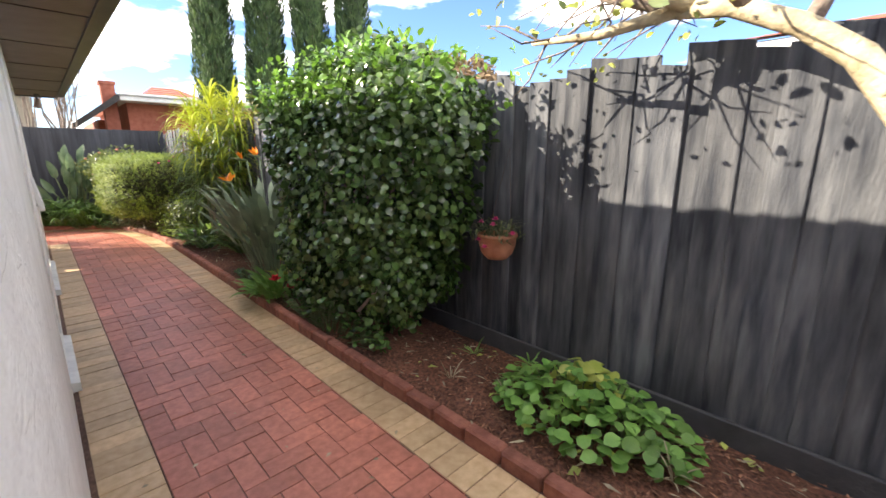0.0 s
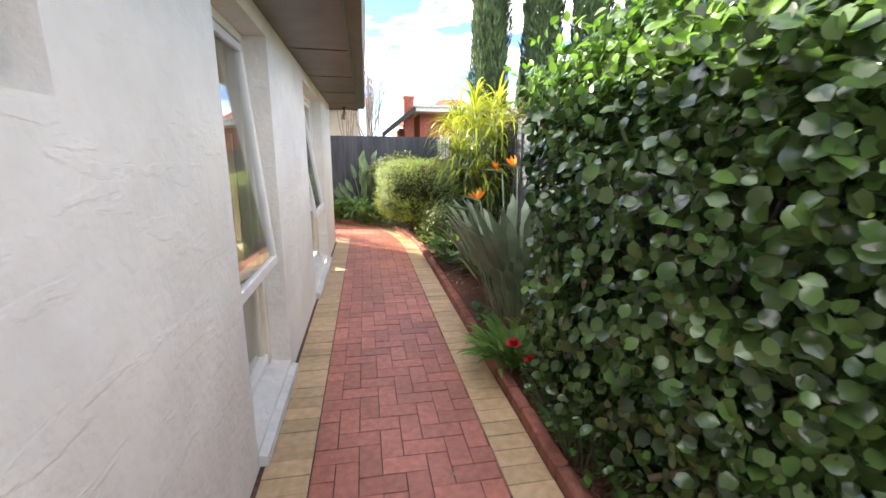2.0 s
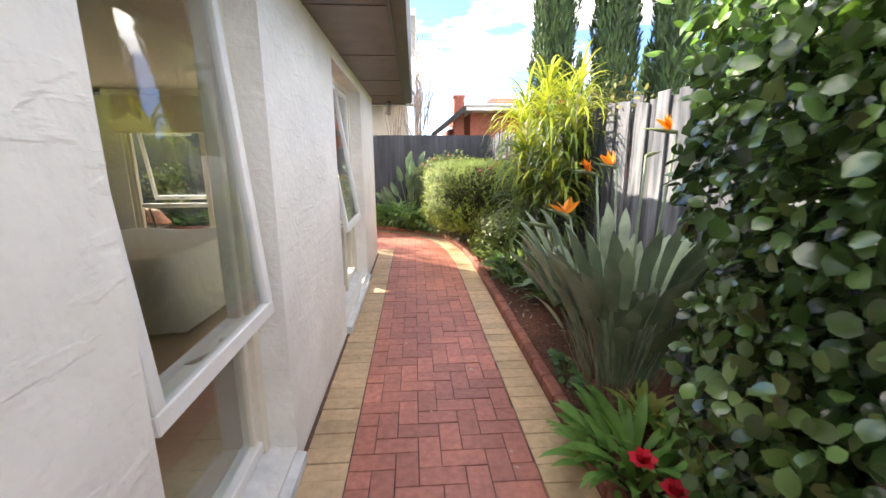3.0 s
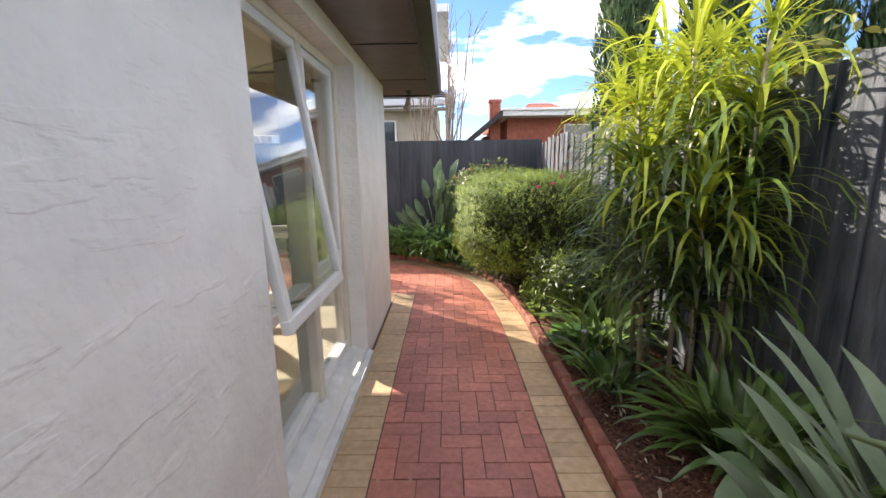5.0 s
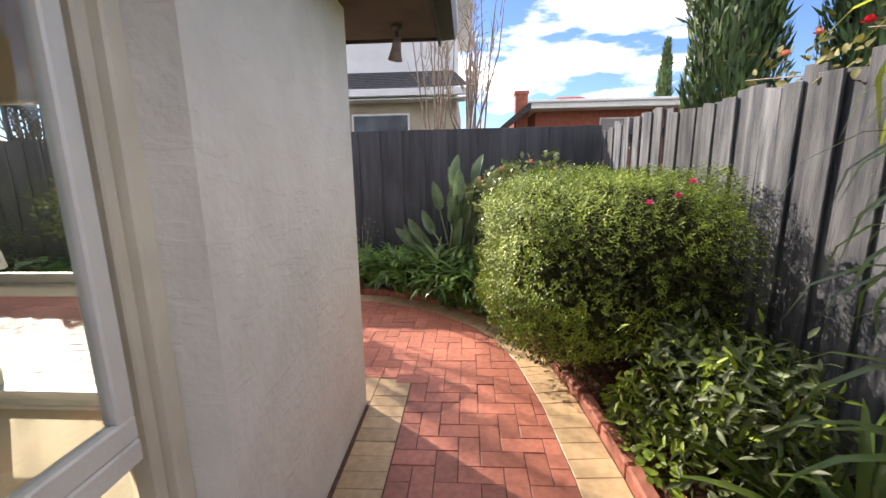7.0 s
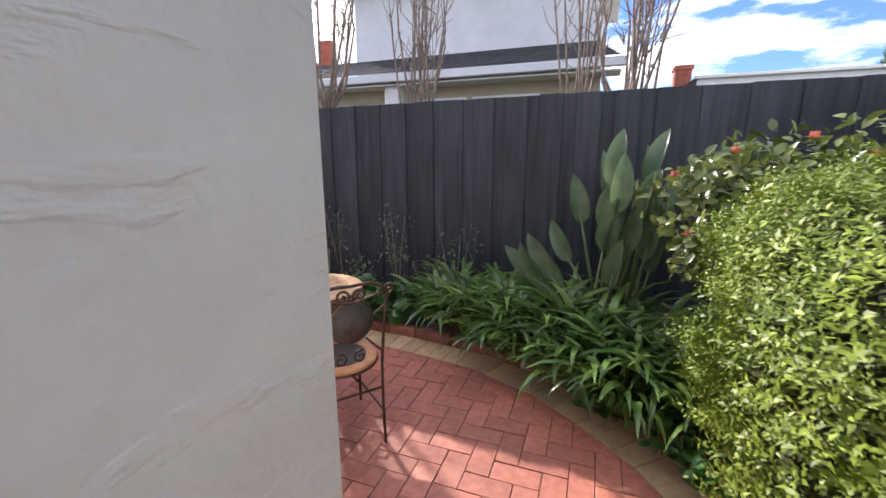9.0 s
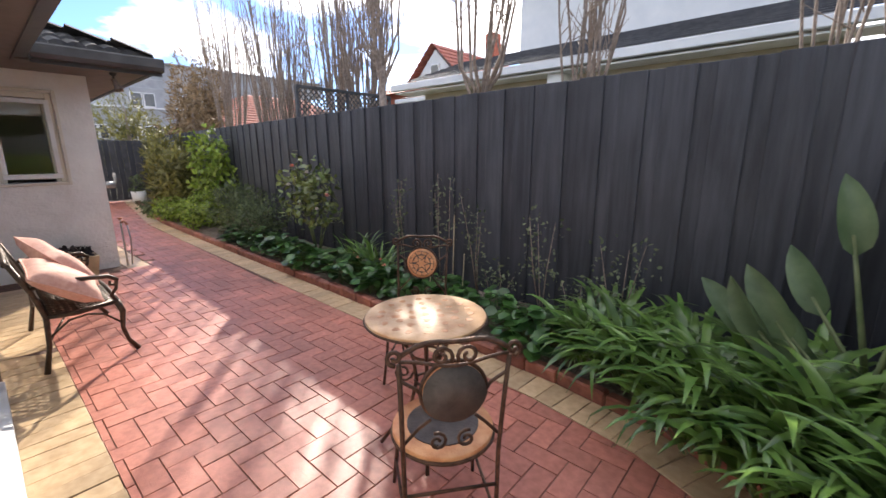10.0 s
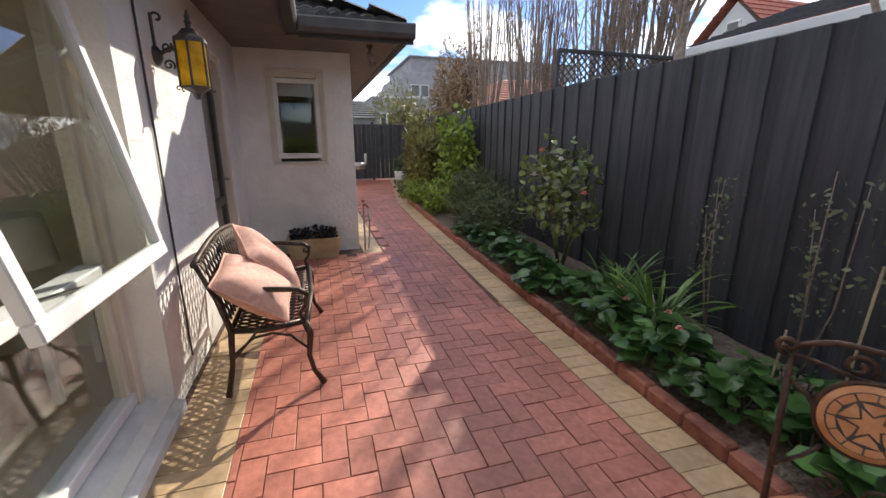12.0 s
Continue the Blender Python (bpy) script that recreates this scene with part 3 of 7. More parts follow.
# eaves: soffits, fascia with gutters, tiled roof
EX, EY, SZ = 0.36, 9.60, 2.37
g = Geo().box(WX - 0.05, EX, -5.2, EY, SZ, SZ + 0.025)
g.box(-6.02, WX - 0.05, NY - 0.05, EY, SZ, SZ + 0.025)
g.box(-6.75, -6.02, NY - 0.05, 10.74, SZ, SZ + 0.025)
g.box(-17.1, -6.75, KY - 0.05, 10.74, SZ, SZ + 0.025)
for y in np.arange(-4.5, 9.5, 1.2):
    g.box(WX, EX, y, y + 0.012, SZ - 0.006, SZ)
setting("soffit", g, SOFFIT, "dark brown boarded eave soffit", "soffit")


def gutter_run(name, a, b, out):
    """A gutter with rolled lip on a fascia board, from a to b, outwards along out."""
    a, b, o = Vector((*a, 0)), Vector((*b, 0)), Vector((*out, 0))
    prof = [(0.0, 2.35), (0.0, 2.53), (0.015, 2.53), (0.015, 2.41), (0.10, 2.41), (0.115, 2.44), (0.115, 2.515), (0.13, 2.53), (0.14, 2.515), (0.135, 2.43),
            (0.115, 2.39), (0.02, 2.385), (0.02, 2.35)]
    vs = [p + o * d + Vector((0, 0, z)) for p in (a, b) for d, z in prof]
    n = len(prof)
    g = Geo().add(vs, [(i, (i + 1) % n, n + (i + 1) % n, n + i) for i in range(n)] + [tuple(range(n)), tuple(range(n, 2 * n))])
    return setting(name, g, GUTTER, "charcoal metal gutter along the eave", "gutter")


gutter_run("gutter_1", (EX, -5.2), (EX, EY + 0.14), (1, 0))
gutter_run("gutter_2", (EX, EY), (-6.02, EY), (0, 1))
gutter_run("gutter_3", (-6.02, EY + 0.14), (-6.02, 10.88), (1, 0))
gutter_run("gutter_4", (-6.02, 10.74), (-17.1, 10.74), (0, 1))


def tiled_slope(name, origin, along, up, rows, cols, cut):
    """Concrete roof tiles lapped in courses. up: horizontal direction that climbs."""
    g = Geo()
    o, a, u = Vector(origin), Vector((*along, 0)), Vector((*up, 0))
    rise = math.tan(radians(21))
    tw, th = 0.30, 0.33
    for r in range(rows):
        c0, c1 = cut(r)
        for c in range(c0, min(cols, c1)):
            p = o + a * (tw * c) + (u + Vector((0, 0, rise))) * (th * r)
            lift = Vector((0, 0, 0.032 + 0.008 * math.sin(c * 12.9 + r * 4.1)))
            q = (u + Vector((0, 0, rise))) * (th + 0.03)
            prof = [(0.0, 0.0), (0.05, 0.028), (0.10, 0.03), (0.15, 0.004), (0.20, 0.028), (0.25, 0.03), (0.298, 0.0)]
            k = len(g.v)
            for x, z in prof:
                g.v.append(tuple(p + a * x + lift + Vector((0, 0, z))))
            for x, z in prof:
                g.v.append(tuple(p + a * x + q + Vector((0, 0, z * 0.9))))
            for x, z in prof:
                g.v.append(tuple(p + a * x + Vector((0, 0, z * 0.2))))
            n = len(prof)
            for i in range(n - 1):
                g.f.append((k + i, k + i + 1, k + n + i + 1, k + n + i))
                g.f.append((k + 2 * n + i, k + 2 * n + i + 1, k + i + 1, k + i))
    ob = setting(name, g, TILE, "dark grey concrete roof tiles in lapped courses", "roof")
    return ob


tiled_slope("roof_1", (EX + 0.05, -5.2, 2.53), (0, 1), (-1, 0), 12, 49, lambda r: (0, 49 - r))
tiled_slope("roof_2", (-6.0, EY + 0.05, 2.53), (1, 0), (0, -1), 12, 21, lambda r: (0, 21 - r))
tiled_slope("roof_3", (-5.97, 8.4, 2.53), (0, 1), (-1, 0), 9, 8, lambda r: (0, 8 - r))
tiled_slope("roof_4", (-17.0, 10.79, 2.53), (1, 0), (0, -1), 9, 37, lambda r: (0, 37 - r))
# under-roof lining so no light leaks between tiles
g = Geo()
g.add([(EX, -5.2, 2.52), (EX, EY, 2.52), (-4.0, 5.3, 4.2), (-4.0, -5.2, 4.2)], [(0, 1, 2, 3)])
g.add([(EX, EY, 2.515), (-6.02, EY, 2.515), (-6.02, 5.3, 4.2), (-4.0, 5.3, 4.2)], [(0, 1, 2, 3)])
g.add([(-6.02, 8.0, 2.515), (-6.02, 10.74, 2.515), (-9.0, 8.0, 3.6)], [(0, 1, 2)])
g.add([(-6.02, 10.74, 2.512), (-17, 10.74, 2.512), (-17, 8.0, 3.6), (-9.0, 8.0, 3.6)], [(0, 1, 2, 3)])
setting("roof_lining", g, SOFFIT, "dark underside of the roof", "roof")


# ---- windows ----
def window_unit(name, label, place, u0, u1, z0, z1, lights, set_back=0.15, transom=0.84, swing=8.0):
    """A timber window in a wall opening. place(u, d, z): point at depth d behind the wall face.
    lights: (from, to, opens): each has a fixed lower pane and an upper sash, hung open from its head where it opens."""
    root = thing(name, label, "window", kind="structure")

    def bar(pname, a, b, d0, d1, c, d, material, parent, bev=0.006, lab=""):
        g = Geo()
        g.box(a, b, d0, d1, c, d, bev)
        g.v = [place(*v) for v in g.v]
        return part(pname, g, material, parent, lab)

    s0, s1 = set_back, set_back + 0.08
    bar("jamb", u0, u0 + 0.06, s0 - 0.02, s1, z0, z1, CREAM, root)
    bar("jamb", u1 - 0.06, u1, s0 - 0.02, s1, z0, z1, CREAM, root)
    bar("stop_bead", u1 - 0.10, u1 - 0.06, s0 + 0.01, s1 - 0.01, z0, z1 - 0.06, CREAM, root)
    bar("head", u0 + 0.06, u1 - 0.06, s0 - 0.02, s1, z1 - 0.06, z1, CREAM, root)
    tall = z0 < 1
    if tall:
        g = Geo()
        g.v = [place(*v) for v in [(u0, -0.045, z0 - 0.085), (u1, -0.045, z0 - 0.085), (u1, -0.045, z0 - 0.03), (u0, -0.045, z0 - 0.03),
                                   (u0, s1, z0 - 0.085), (u1, s1, z0 - 0.085), (u1, s1, z0 + 0.04), (u0, s1, z0 + 0.04)]]
        g.f = [(0, 1, 2, 3), (3, 2, 6, 7), (4, 5, 6, 7), (0, 4, 5, 1), (0, 3, 7, 4), (1, 2, 6, 5)]
        part("sill", g, SILLW, root, "worn white painted sloping sill")
        bar("bottom_rail", u0 + 0.06, u1 - 0.06, s0 - 0.01, s1, z0 + 0.03, z0 + 0.09, WHITE, root)
    for i, (a, b, opens) in enumerate(lights):
        if i:
            bar("mullion", lights[i - 1][1], a, s0 - 0.03, s1 + 0.02, z0 + 0.02, z1 - 0.06, CREAM, root)
        low = z0 + 0.04
        if tall:
            bar("transom", a, b, s0 - 0.02, s1, transom - 0.03, transom + 0.03, WHITE, root)
            bar("lower_pane", a, b, s0 + 0.03, s0 + 0.036, z0 + 0.085, transom - 0.03, GLASS, root, 0, "clear glass pane").visible_shadow = False
            low = transom + 0.035
        top = z1 - 0.07
        ang = radians(swing) if opens else 0.0
        hinge_d, hinge_z = s0 + 0.01, top

        def leaf(u, d, z):
            # swung about the head
            dd, dz = d - hinge_d, z - hinge_z
            return place(u, hinge_d + dd * math.cos(ang) + dz * math.sin(ang), hinge_z + dz * math.cos(ang) - dd * math.sin(ang))

        sash = None
        w, t = 0.05, 0.042
        for pname, (p, q, c, d) in (("bottom_rail", (a + 0.005, b - 0.005, low, low + 0.06)), ("stile", (a + 0.005, a + 0.005 + w, low + 0.06, top - w)),
                                    ("stile", (b - 0.005 - w, b - 0.005, low + 0.06, top - w)), ("top_rail", (a + 0.005, b - 0.005, top - w, top))):
            g = Geo().box(p, q, s0 - t + 0.02, s0 + 0.02, c, d, 0.005)
            g.v = [leaf(*v) for v in g.v]
            if sash is None:
                sash = part("sash", g, WHITE, root, "white painted sash pushed open at the bottom" if opens else "white painted closed sash")
            else:
                part(pname, g, WHITE, sash)
        g = Geo().box(a + w, b - w, s0 - 0.004, s0 + 0.002, low + 0.055, top - w + 0.005)
        g.v = [leaf(*v) for v in g.v]
        part("pane", g, GLASS, sash, "clear reflecting glass").visible_shadow = False
        if opens:
            m = (a + b) / 2
            g = Geo()
            g.tube([place(m - 0.02, s0 + 0.03, low - 0.01), leaf(m, s0 + 0.03, low + 0.03), leaf(m + 0.06, s0 + 0.04, low + 0.045)], 0.008, 6)
            part("winder", g, METAL, root, "small metal sash winder", True)
    return root


east = lambda u, d, z: (WX - d, u, z)
north = lambda u, d, z: (-u, NY - d, z)
window_unit("window_1", "high white-framed window pushed open", east, 1.05, 2.38, 1.66, 2.26, [(1.11, 2.30, True)], swing=12)
window_unit("window_2", "tall cream-framed window with its upper sash open", east, 3.36, 4.34, 0.09, 2.26, [(3.41, 4.28, True)], swing=4.5, transom=0.80)
window_unit("window_3", "wide two-light window with one upper sash open", east, 5.90, 7.60, 0.09, 2.26, [(5.93, 6.755, True), (6.835, 7.45, False)], swing=8.3, transom=0.85)
window_unit("window_4", "wide courtyard window with three lights, sashes open", north, 0.75, 3.60, 0.09, 2.26, [(0.81, 1.63, False), (1.71, 2.47, False), (2.55, 3.48, True)], swing=11, transom=0.83)
window_unit("window_5", "small white-framed wing window with blind", lambda u, d, z: (KX - d, u, z), 9.36, 9.93, 1.13, 2.14, [(9.385, 9.905, False)], set_back=0.04)
g = Geo()
for a, b, c, d in ((9.325, 9.358, 1.095, 2.175), (9.932, 9.965, 1.095, 2.175), (9.358, 9.932, 2.142, 2.175), (9.358, 9.932, 1.095, 1.128)):
    g.box(KX + 0.002, KX + 0.022, a, b, c, d, 0.004)
setting("trim", g, CREAM, "cream painted casing round the wing window", "trim")
kb = thing("roller_blind", "grey-white roller blind drawn partway down in the wing window", "blind", (KX - 0.16, 9.645, 1.13))
part("fabric", Geo().box(-0.004, 0.004, -0.26, 0.26, 0.76, 1.0), RENDERW, kb)
part("roller", Geo().tube([(0, -0.27, 0.985), (0, 0.27, 0.985)], 0.02, 10), WHITE, kb, "", True)
# courtyard door
door = thing("door_1", "dark glazed courtyard door with pale frame, shut", "door", kind="structure")
for a, b, c, d in ((5.05, 5.11, 0.02, 2.12), (5.92, 5.98, 0.02, 2.12), (5.11, 5.92, 2.06, 2.12)):
    part("door_frame", Geo().box(-b, -a, NY - 0.14, NY - 0.02, c, d, 0.005), CREAM, door)
for a, b, c, d in ((5.12, 5.22, 0.04, 2.05), (5.81, 5.91, 0.04, 2.05), (5.22, 5.81, 1.95, 2.05), (5.22, 5.81, 0.04, 0.24), (5.22, 5.81, 0.78, 0.86)):
    part("door_rail", Geo().box(-b, -a, NY - 0.12, NY - 0.08, c, d, 0.005), GUTTER, door)
part("door_pane", Geo().box(-5.81, -5.22, NY - 0.103, NY - 0.097, 0.24, 1.95), GLASS, door).visible_shadow = False
part("door_handle", Geo().tube([(-5.86, NY - 0.08, 1.02), (-5.86, NY - 0.02, 1.02), (-5.75, NY - 0.02, 1.02)], 0.011, 8), METAL, door, "metal lever handle", True)

# ---- fences ----
def paling_fence(name, label, a, b, top, width, lap, material, gap_seed, plinth, ragged, shade_side):
    """Overlapping upright palings on rails; every second one proud of its neighbours."""
    a, b = Vector((*a, 0)), Vector((*b, 0))
    n = int((b - a).length / width)
    d = (b - a).normalized()
    o = Vector((-d.y, d.x, 0))          # towards the garden
    ang = math.degrees(math.atan2(d.y, d.x))
    fence = thing(name, label, "fence", kind="structure")
    r = np.random.default_rng(gap_seed)
    shapes = []
    for i in range(5):
        h = top + (r.uniform(-ragged, ragged) if ragged else r.uniform(-0.006, 0.006))
        g = Geo()
        w = width * (1.0 + lap)
        g.box(0, w, -0.008, 0.008, 0.02, h, 0.003)
        cut = r.uniform(0.0, ragged * 0.5)
        g.v = [(x, y, z - (cut if z > 1 and x < w * 0.5 else 0)) for x, y, z in g.v]
        shapes.append(g.mesh("paling", material))
    for i in range(n):
        p = a + d * (width * i) + o * ((0.014 if ragged else 0.011) if i % 2 else -0.006)
        ob = part("paling", shapes[int(r.integers(5))], material, fence)
        ob.matrix_basis = pose(p.x, p.y, r.uniform(-0.012, 0.012) if ragged else 0, r.normal() * (0.2 if ragged else 0.03), r.normal() * (0.12 if ragged else 0.08), ang + r.normal() * (0.3 if ragged else 0.05))
    L = (b - a).length
    m = pose(a.x, a.y, 0, 0, 0, ang)
    for z in (0.35, 1.05, 1.75):
        part("rail", Geo().box(0, L, -0.09, -0.03, z, z + 0.08, 0.004, m), DARKW, fence)
    if plinth:
        part("plinth", Geo().box(0, L, 0.024, 0.05, -0.02, plinth, 0.004, m), DARKW, fence, "dark sleeper board along the foot")
    return fence


paling_fence("fence_east", "weathered grey timber paling fence with ragged tops", FENCE_A, FENCE_B, 1.97, 0.128, 0.15, PALE, 5, 0.17, 0.045, -1)
paling_fence("fence_north", "charcoal painted timber paling fence", BACK_A, BACK_B, 2.0, 0.155, 0.3, DARKP, 6, 0.0, 0.0, -1)
fb = thing("fence_south", "plain charcoal paling fence closing the side path", "fence", kind="structure")
for i in range(18):
    part("paling", Geo().box(-0.11 + i * 0.155, 0.045 + i * 0.155, -5.02 - 0.014 * (i % 2), -5.0 - 0.014 * (i % 2), 0, 2.0, 0.003), DARKP, fb)
# gate across the far end
gate = thing("gate_west", "dark charcoal boarded side gate, closed", "gate", kind="structure")
for i in range(19):
    part("board", Geo().box(-16.4, -16.375, 10.30 + i * 0.155, 10.447 + i * 0.155, 0.05, 1.9, 0.004), DARKP if i % 2 else DARKW, gate)
for y in (10.32, 11.75, 13.18):
    part("post", Geo().box(-16.37, -16.28, y - 0.045, y + 0.045, 0, 1.98, 0.006), DARKW, gate)
# lattice on the back fence
lat = thing("lattice_screen", "dark timber lattice screen on top of the back fence", "lattice", (0, 0, 0), kind="structure")
LAX = -6.95
lx0, lx1, lz0, lz1 = 13.2, 15.3, 1.55, 2.60
g1 = Geo()
for s in (1, -1):
    for i in range(-15, 38):
        x = lx0 + i * 0.104
        pts = []
        for t in (0, 1):
            xx = x + (lz1 - lz0) * t if s > 0 else x + (lz1 - lz0) * (1 - t)
            pts.append((xx, lz0 + (lz1 - lz0) * t))
        (xa, za), (xb, zb) = pts
        lo, hi = (xa, xb)
        # trim to the panel
        def at_x(xx):
            return za + (zb - za) * (xx - xa) / (xb - xa)
        if max(xa, xb) < lx0 or min(xa, xb) > lx1:
            continue
        for nm in (0,):
            if xa < lx0: xa2, za2 = lx0, at_x(lx0)
            elif xa > lx1: xa2, za2 = lx1, at_x(lx1)
            else: xa2, za2 = xa, za
            if xb < lx0: xb2, zb2 = lx0, at_x(lx0)
            elif xb > lx1: xb2, zb2 = lx1, at_x(lx1)
            else: xb2, zb2 = xb, zb
        ln = math.hypot(xb2 - xa2, zb2 - za2)
        if ln < 0.03:
            continue
        m = Matrix.Translation((LAX + 0.012 * s, xa2, za2)) @ Matrix.Rotation(math.pi / 2, 4, "Z") @ Matrix.Rotation(-math.atan2(zb2 - za2, xb2 - xa2), 4, "Y")
        g1.box(0, ln, -0.004, 0.004, -0.008, 0.008, 0, m)
part("slats", g1, DARKW, lat)
tagged(lat.children[0], kind="stuff")
for x0, x1, z0, z1 in ((lx0 - 0.03, lx1 + 0.03, lz1 - 0.02, lz1 + 0.03), (lx0 - 0.05, lx0, -0.1, lz1), (lx1, lx1 + 0.05, -0.1, lz1), ((lx0 + lx1) / 2 - 0.02, (lx0 + lx1) / 2 + 0.02, -0.1, lz1)):
    part("lattice_frame", Geo().box(LAX - 0.03, LAX + 0.03, x0, x1, z0, z1, 0.004), DARKW, lat)

# ---- plants of the side bed ----
def twigs(parent, base, tips, r0, material, name="branch", seed=0, bend=0.06):
    """Branches from a base to each tip, slightly bent."""
    r = np.random.default_rng(seed)
    for t in tips:
        a, b = Vector(base), Vector(t)
        m = a.lerp(b, 0.5) + Vector(r.normal(size=3) * bend)
        q = a.lerp(b, 0.8) + Vector(r.normal(size=3) * bend * 0.6)
        part(name, Geo().tube([a, m, q, b], [r0, r0 * 0.7, r0 * 0.45, r0 * 0.15], 6), material, parent, "", True)


# big glossy hedge shrub
h1 = thing("hedge_shrub", "large glossy dark green round-leaved hedge shrub", "shrub", (1.83, 2.98, 0))
leafy("leaves", ROUND, (0, 0.0, 1.21), (0.48, 1.13, 1.02), 19000, 0.058, L_GLOSS, h1, power=3.4, depth=0.42, rough=0.17, seed=31, droop=0.5, wild=0.9, label="glossy dark rounded leaves", k=5, taper=0.2)
leafy("lower_leaves", ROUND, (0.02, -0.02, 0.58), (0.36, 0.8, 0.44), 3000, 0.06, L_GLOSS, h1, power=2.4, depth=0.6, rough=0.25, seed=32, droop=0.6)
leafy("young_growth", OVATE, (0, 0.0, 1.95), (0.46, 1.06, 0.26), 2600, 0.056, L_YOUNG, h1, power=2.6, depth=0.5, rough=0.32, seed=33, droop=-0.6, k=8, label="bright fresh shoots on top")
twigs(h1, (0, 0, 0.0), [(0.25, 0.7, 1.5), (-0.25, 0.5, 1.6), (0.1, -0.6, 1.5), (-0.3, -0.5, 1.4), (0, 0.1, 1.8), (0.3, -0.2, 1.6), (-0.2, -0.75, 0.7), (0.05, -0.7, 0.5)], 0.022, BARK_D, seed=3)


def sprigs(name, center, half, n, size, material, parent, power=3.4, depth=0.15, rough=0.1, seed=1, k=8.0, label="", thin=None, leaves=6):
    """Short leafy shoots standing out of a clipped surface, each a whorl of small leaves."""
    p, out = mass(center, half, n, power, depth, rough, seed, k)
    r = np.random.default_rng(seed + 5)
    keep = p[:, 2] > 0.05
    if thin:
        side, share, below = thin
        keep &= ~((out @ np.array(side) > 0.5) & (p[:, 2] < below + 0.1 * r.normal(size=n)) & (r.random(n) < share))
    p, out = p[keep], out[keep]
    m = len(p)
    axis = unit(out + np.array((0, 0, 0.5)) + r.normal(size=(m, 3)) * 0.35)
    side = unit(np.cross(axis, r.normal(size=(m, 3))))
    other = np.cross(axis, side)
    ps, al, fc = [], [], []
    for i in range(leaves):
        a = i * 2.4
        d = side * math.cos(a) + other * math.sin(a)
        ps.append(p + axis * (size * 0.28 * i))
        al.append(d + axis * (0.25 + 0.14 * i))
        fc.append(axis - d * 0.3)
    sz = np.tile(size * r.uniform(0.75, 1.25, m), leaves) * np.repeat(np.linspace(1.1, 0.7, leaves), m)
    me = scatter(name, SPRIG_LEAF, np.concatenate(ps), np.concatenate(al), np.concatenate(fc), sz, material)
    return part(name, me, material, parent, label)


STRAPS = {}


def strap_clump(at, n, length, width, material, label, seed, name="strap_clump", group="", rise=(0.75, 1.4), droop=(1.3, 2.3), spread=0.12, category="plant"):
    """A clump of arching strap leaves, each leaf a mesh of its own drawn from a small stock of shapes."""
    c = thing(name, label, category, at, group)
    key = (round(width, 3), material.name, rise, droop)
    if key not in STRAPS:
        r = np.random.default_rng(len(STRAPS) + 900)
        STRAPS[key] = []
        for _ in range(14):
            v, q = straps([((0, 0, 0), 0.0, r.uniform(0.75, 1.2), width / length * r.uniform(0.75, 1.2), r.uniform(*rise), r.uniform(*droop))], 7)
            STRAPS[key].append(quads_mesh("leaf", v, q, material))
    r = np.random.default_rng(seed)
    for i in range(n):
        a = r.uniform(0, 2 * math.pi)
        q = spread * math.sqrt(r.random())
        ob = part("leaf", STRAPS[key][int(r.integers(14))], material, c)
        s = length * r.uniform(0.62, 1.08)
        ob.matrix_basis = Matrix.LocRotScale((q * math.cos(a), q * math.sin(a), 0.06), Euler((r.normal() * 0.12, r.normal() * 0.08, a + r.normal() * 0.5)), (s, s, s))
    return c


# red-flowered clump below the hedge
br = strap_clump((1.54, 4.10, 0.04), 120, 0.31, 0.062, L_LET, "bright green strappy clump with red flower heads", 41, "flowering_clump", spread=0.24, rise=(0.5, 1.4), droop=(0.7, 1.7))
for i, (x, y, z) in enumerate(((-0.13, -0.24, 0.26), (0.06, -0.36, 0.22), (-0.02, -0.30, 0.16))):
    bloom("flower", (x, y, z), 0.12, F_RED, br, 6, i, "deep red flower head")
wf = strap_clump((1.74, 4.40, 0.05), 26, 0.26, 0.05, L_PALE, "pale cream-green bromeliad rosette", 42, "bromeliad", spread=0.05, rise=(0.6, 1.3), droop=(0.2, 0.9))

# bird of paradise
bp = thing("bird_of_paradise", "grey-green bird of paradise clump with orange flowers", "plant", (1.80, 4.84, 0.04))
r = np.random.default_rng(51)
specs, blades = [], []
for i in range(125):
    a = r.uniform(0, 2 * math.pi)
    q = 0.26 * math.sqrt(r.random())
    ln = r.uniform(0.75, 1.2)
    rise = r.uniform(1.15, 1.52)
    bx, by = q * math.cos(a) * 0.9, q * math.sin(a) * 1.15
    specs.append(((bx, by, 0.0), a, ln * 0.66, 0.016, rise, 0.18))
    ex = ln * 0.66 * math.cos(rise - 0.1)
    specs.append(((bx + math.cos(a) * ex, by + math.sin(a) * ex, ln * 0.66 * math.sin(rise - 0.09)), a, ln * 0.40, 0.084, rise - 0.2, 0.6))
strap_part("leaves", specs, L_BIRD, bp, 5, "stiff grey-green paddle blades")
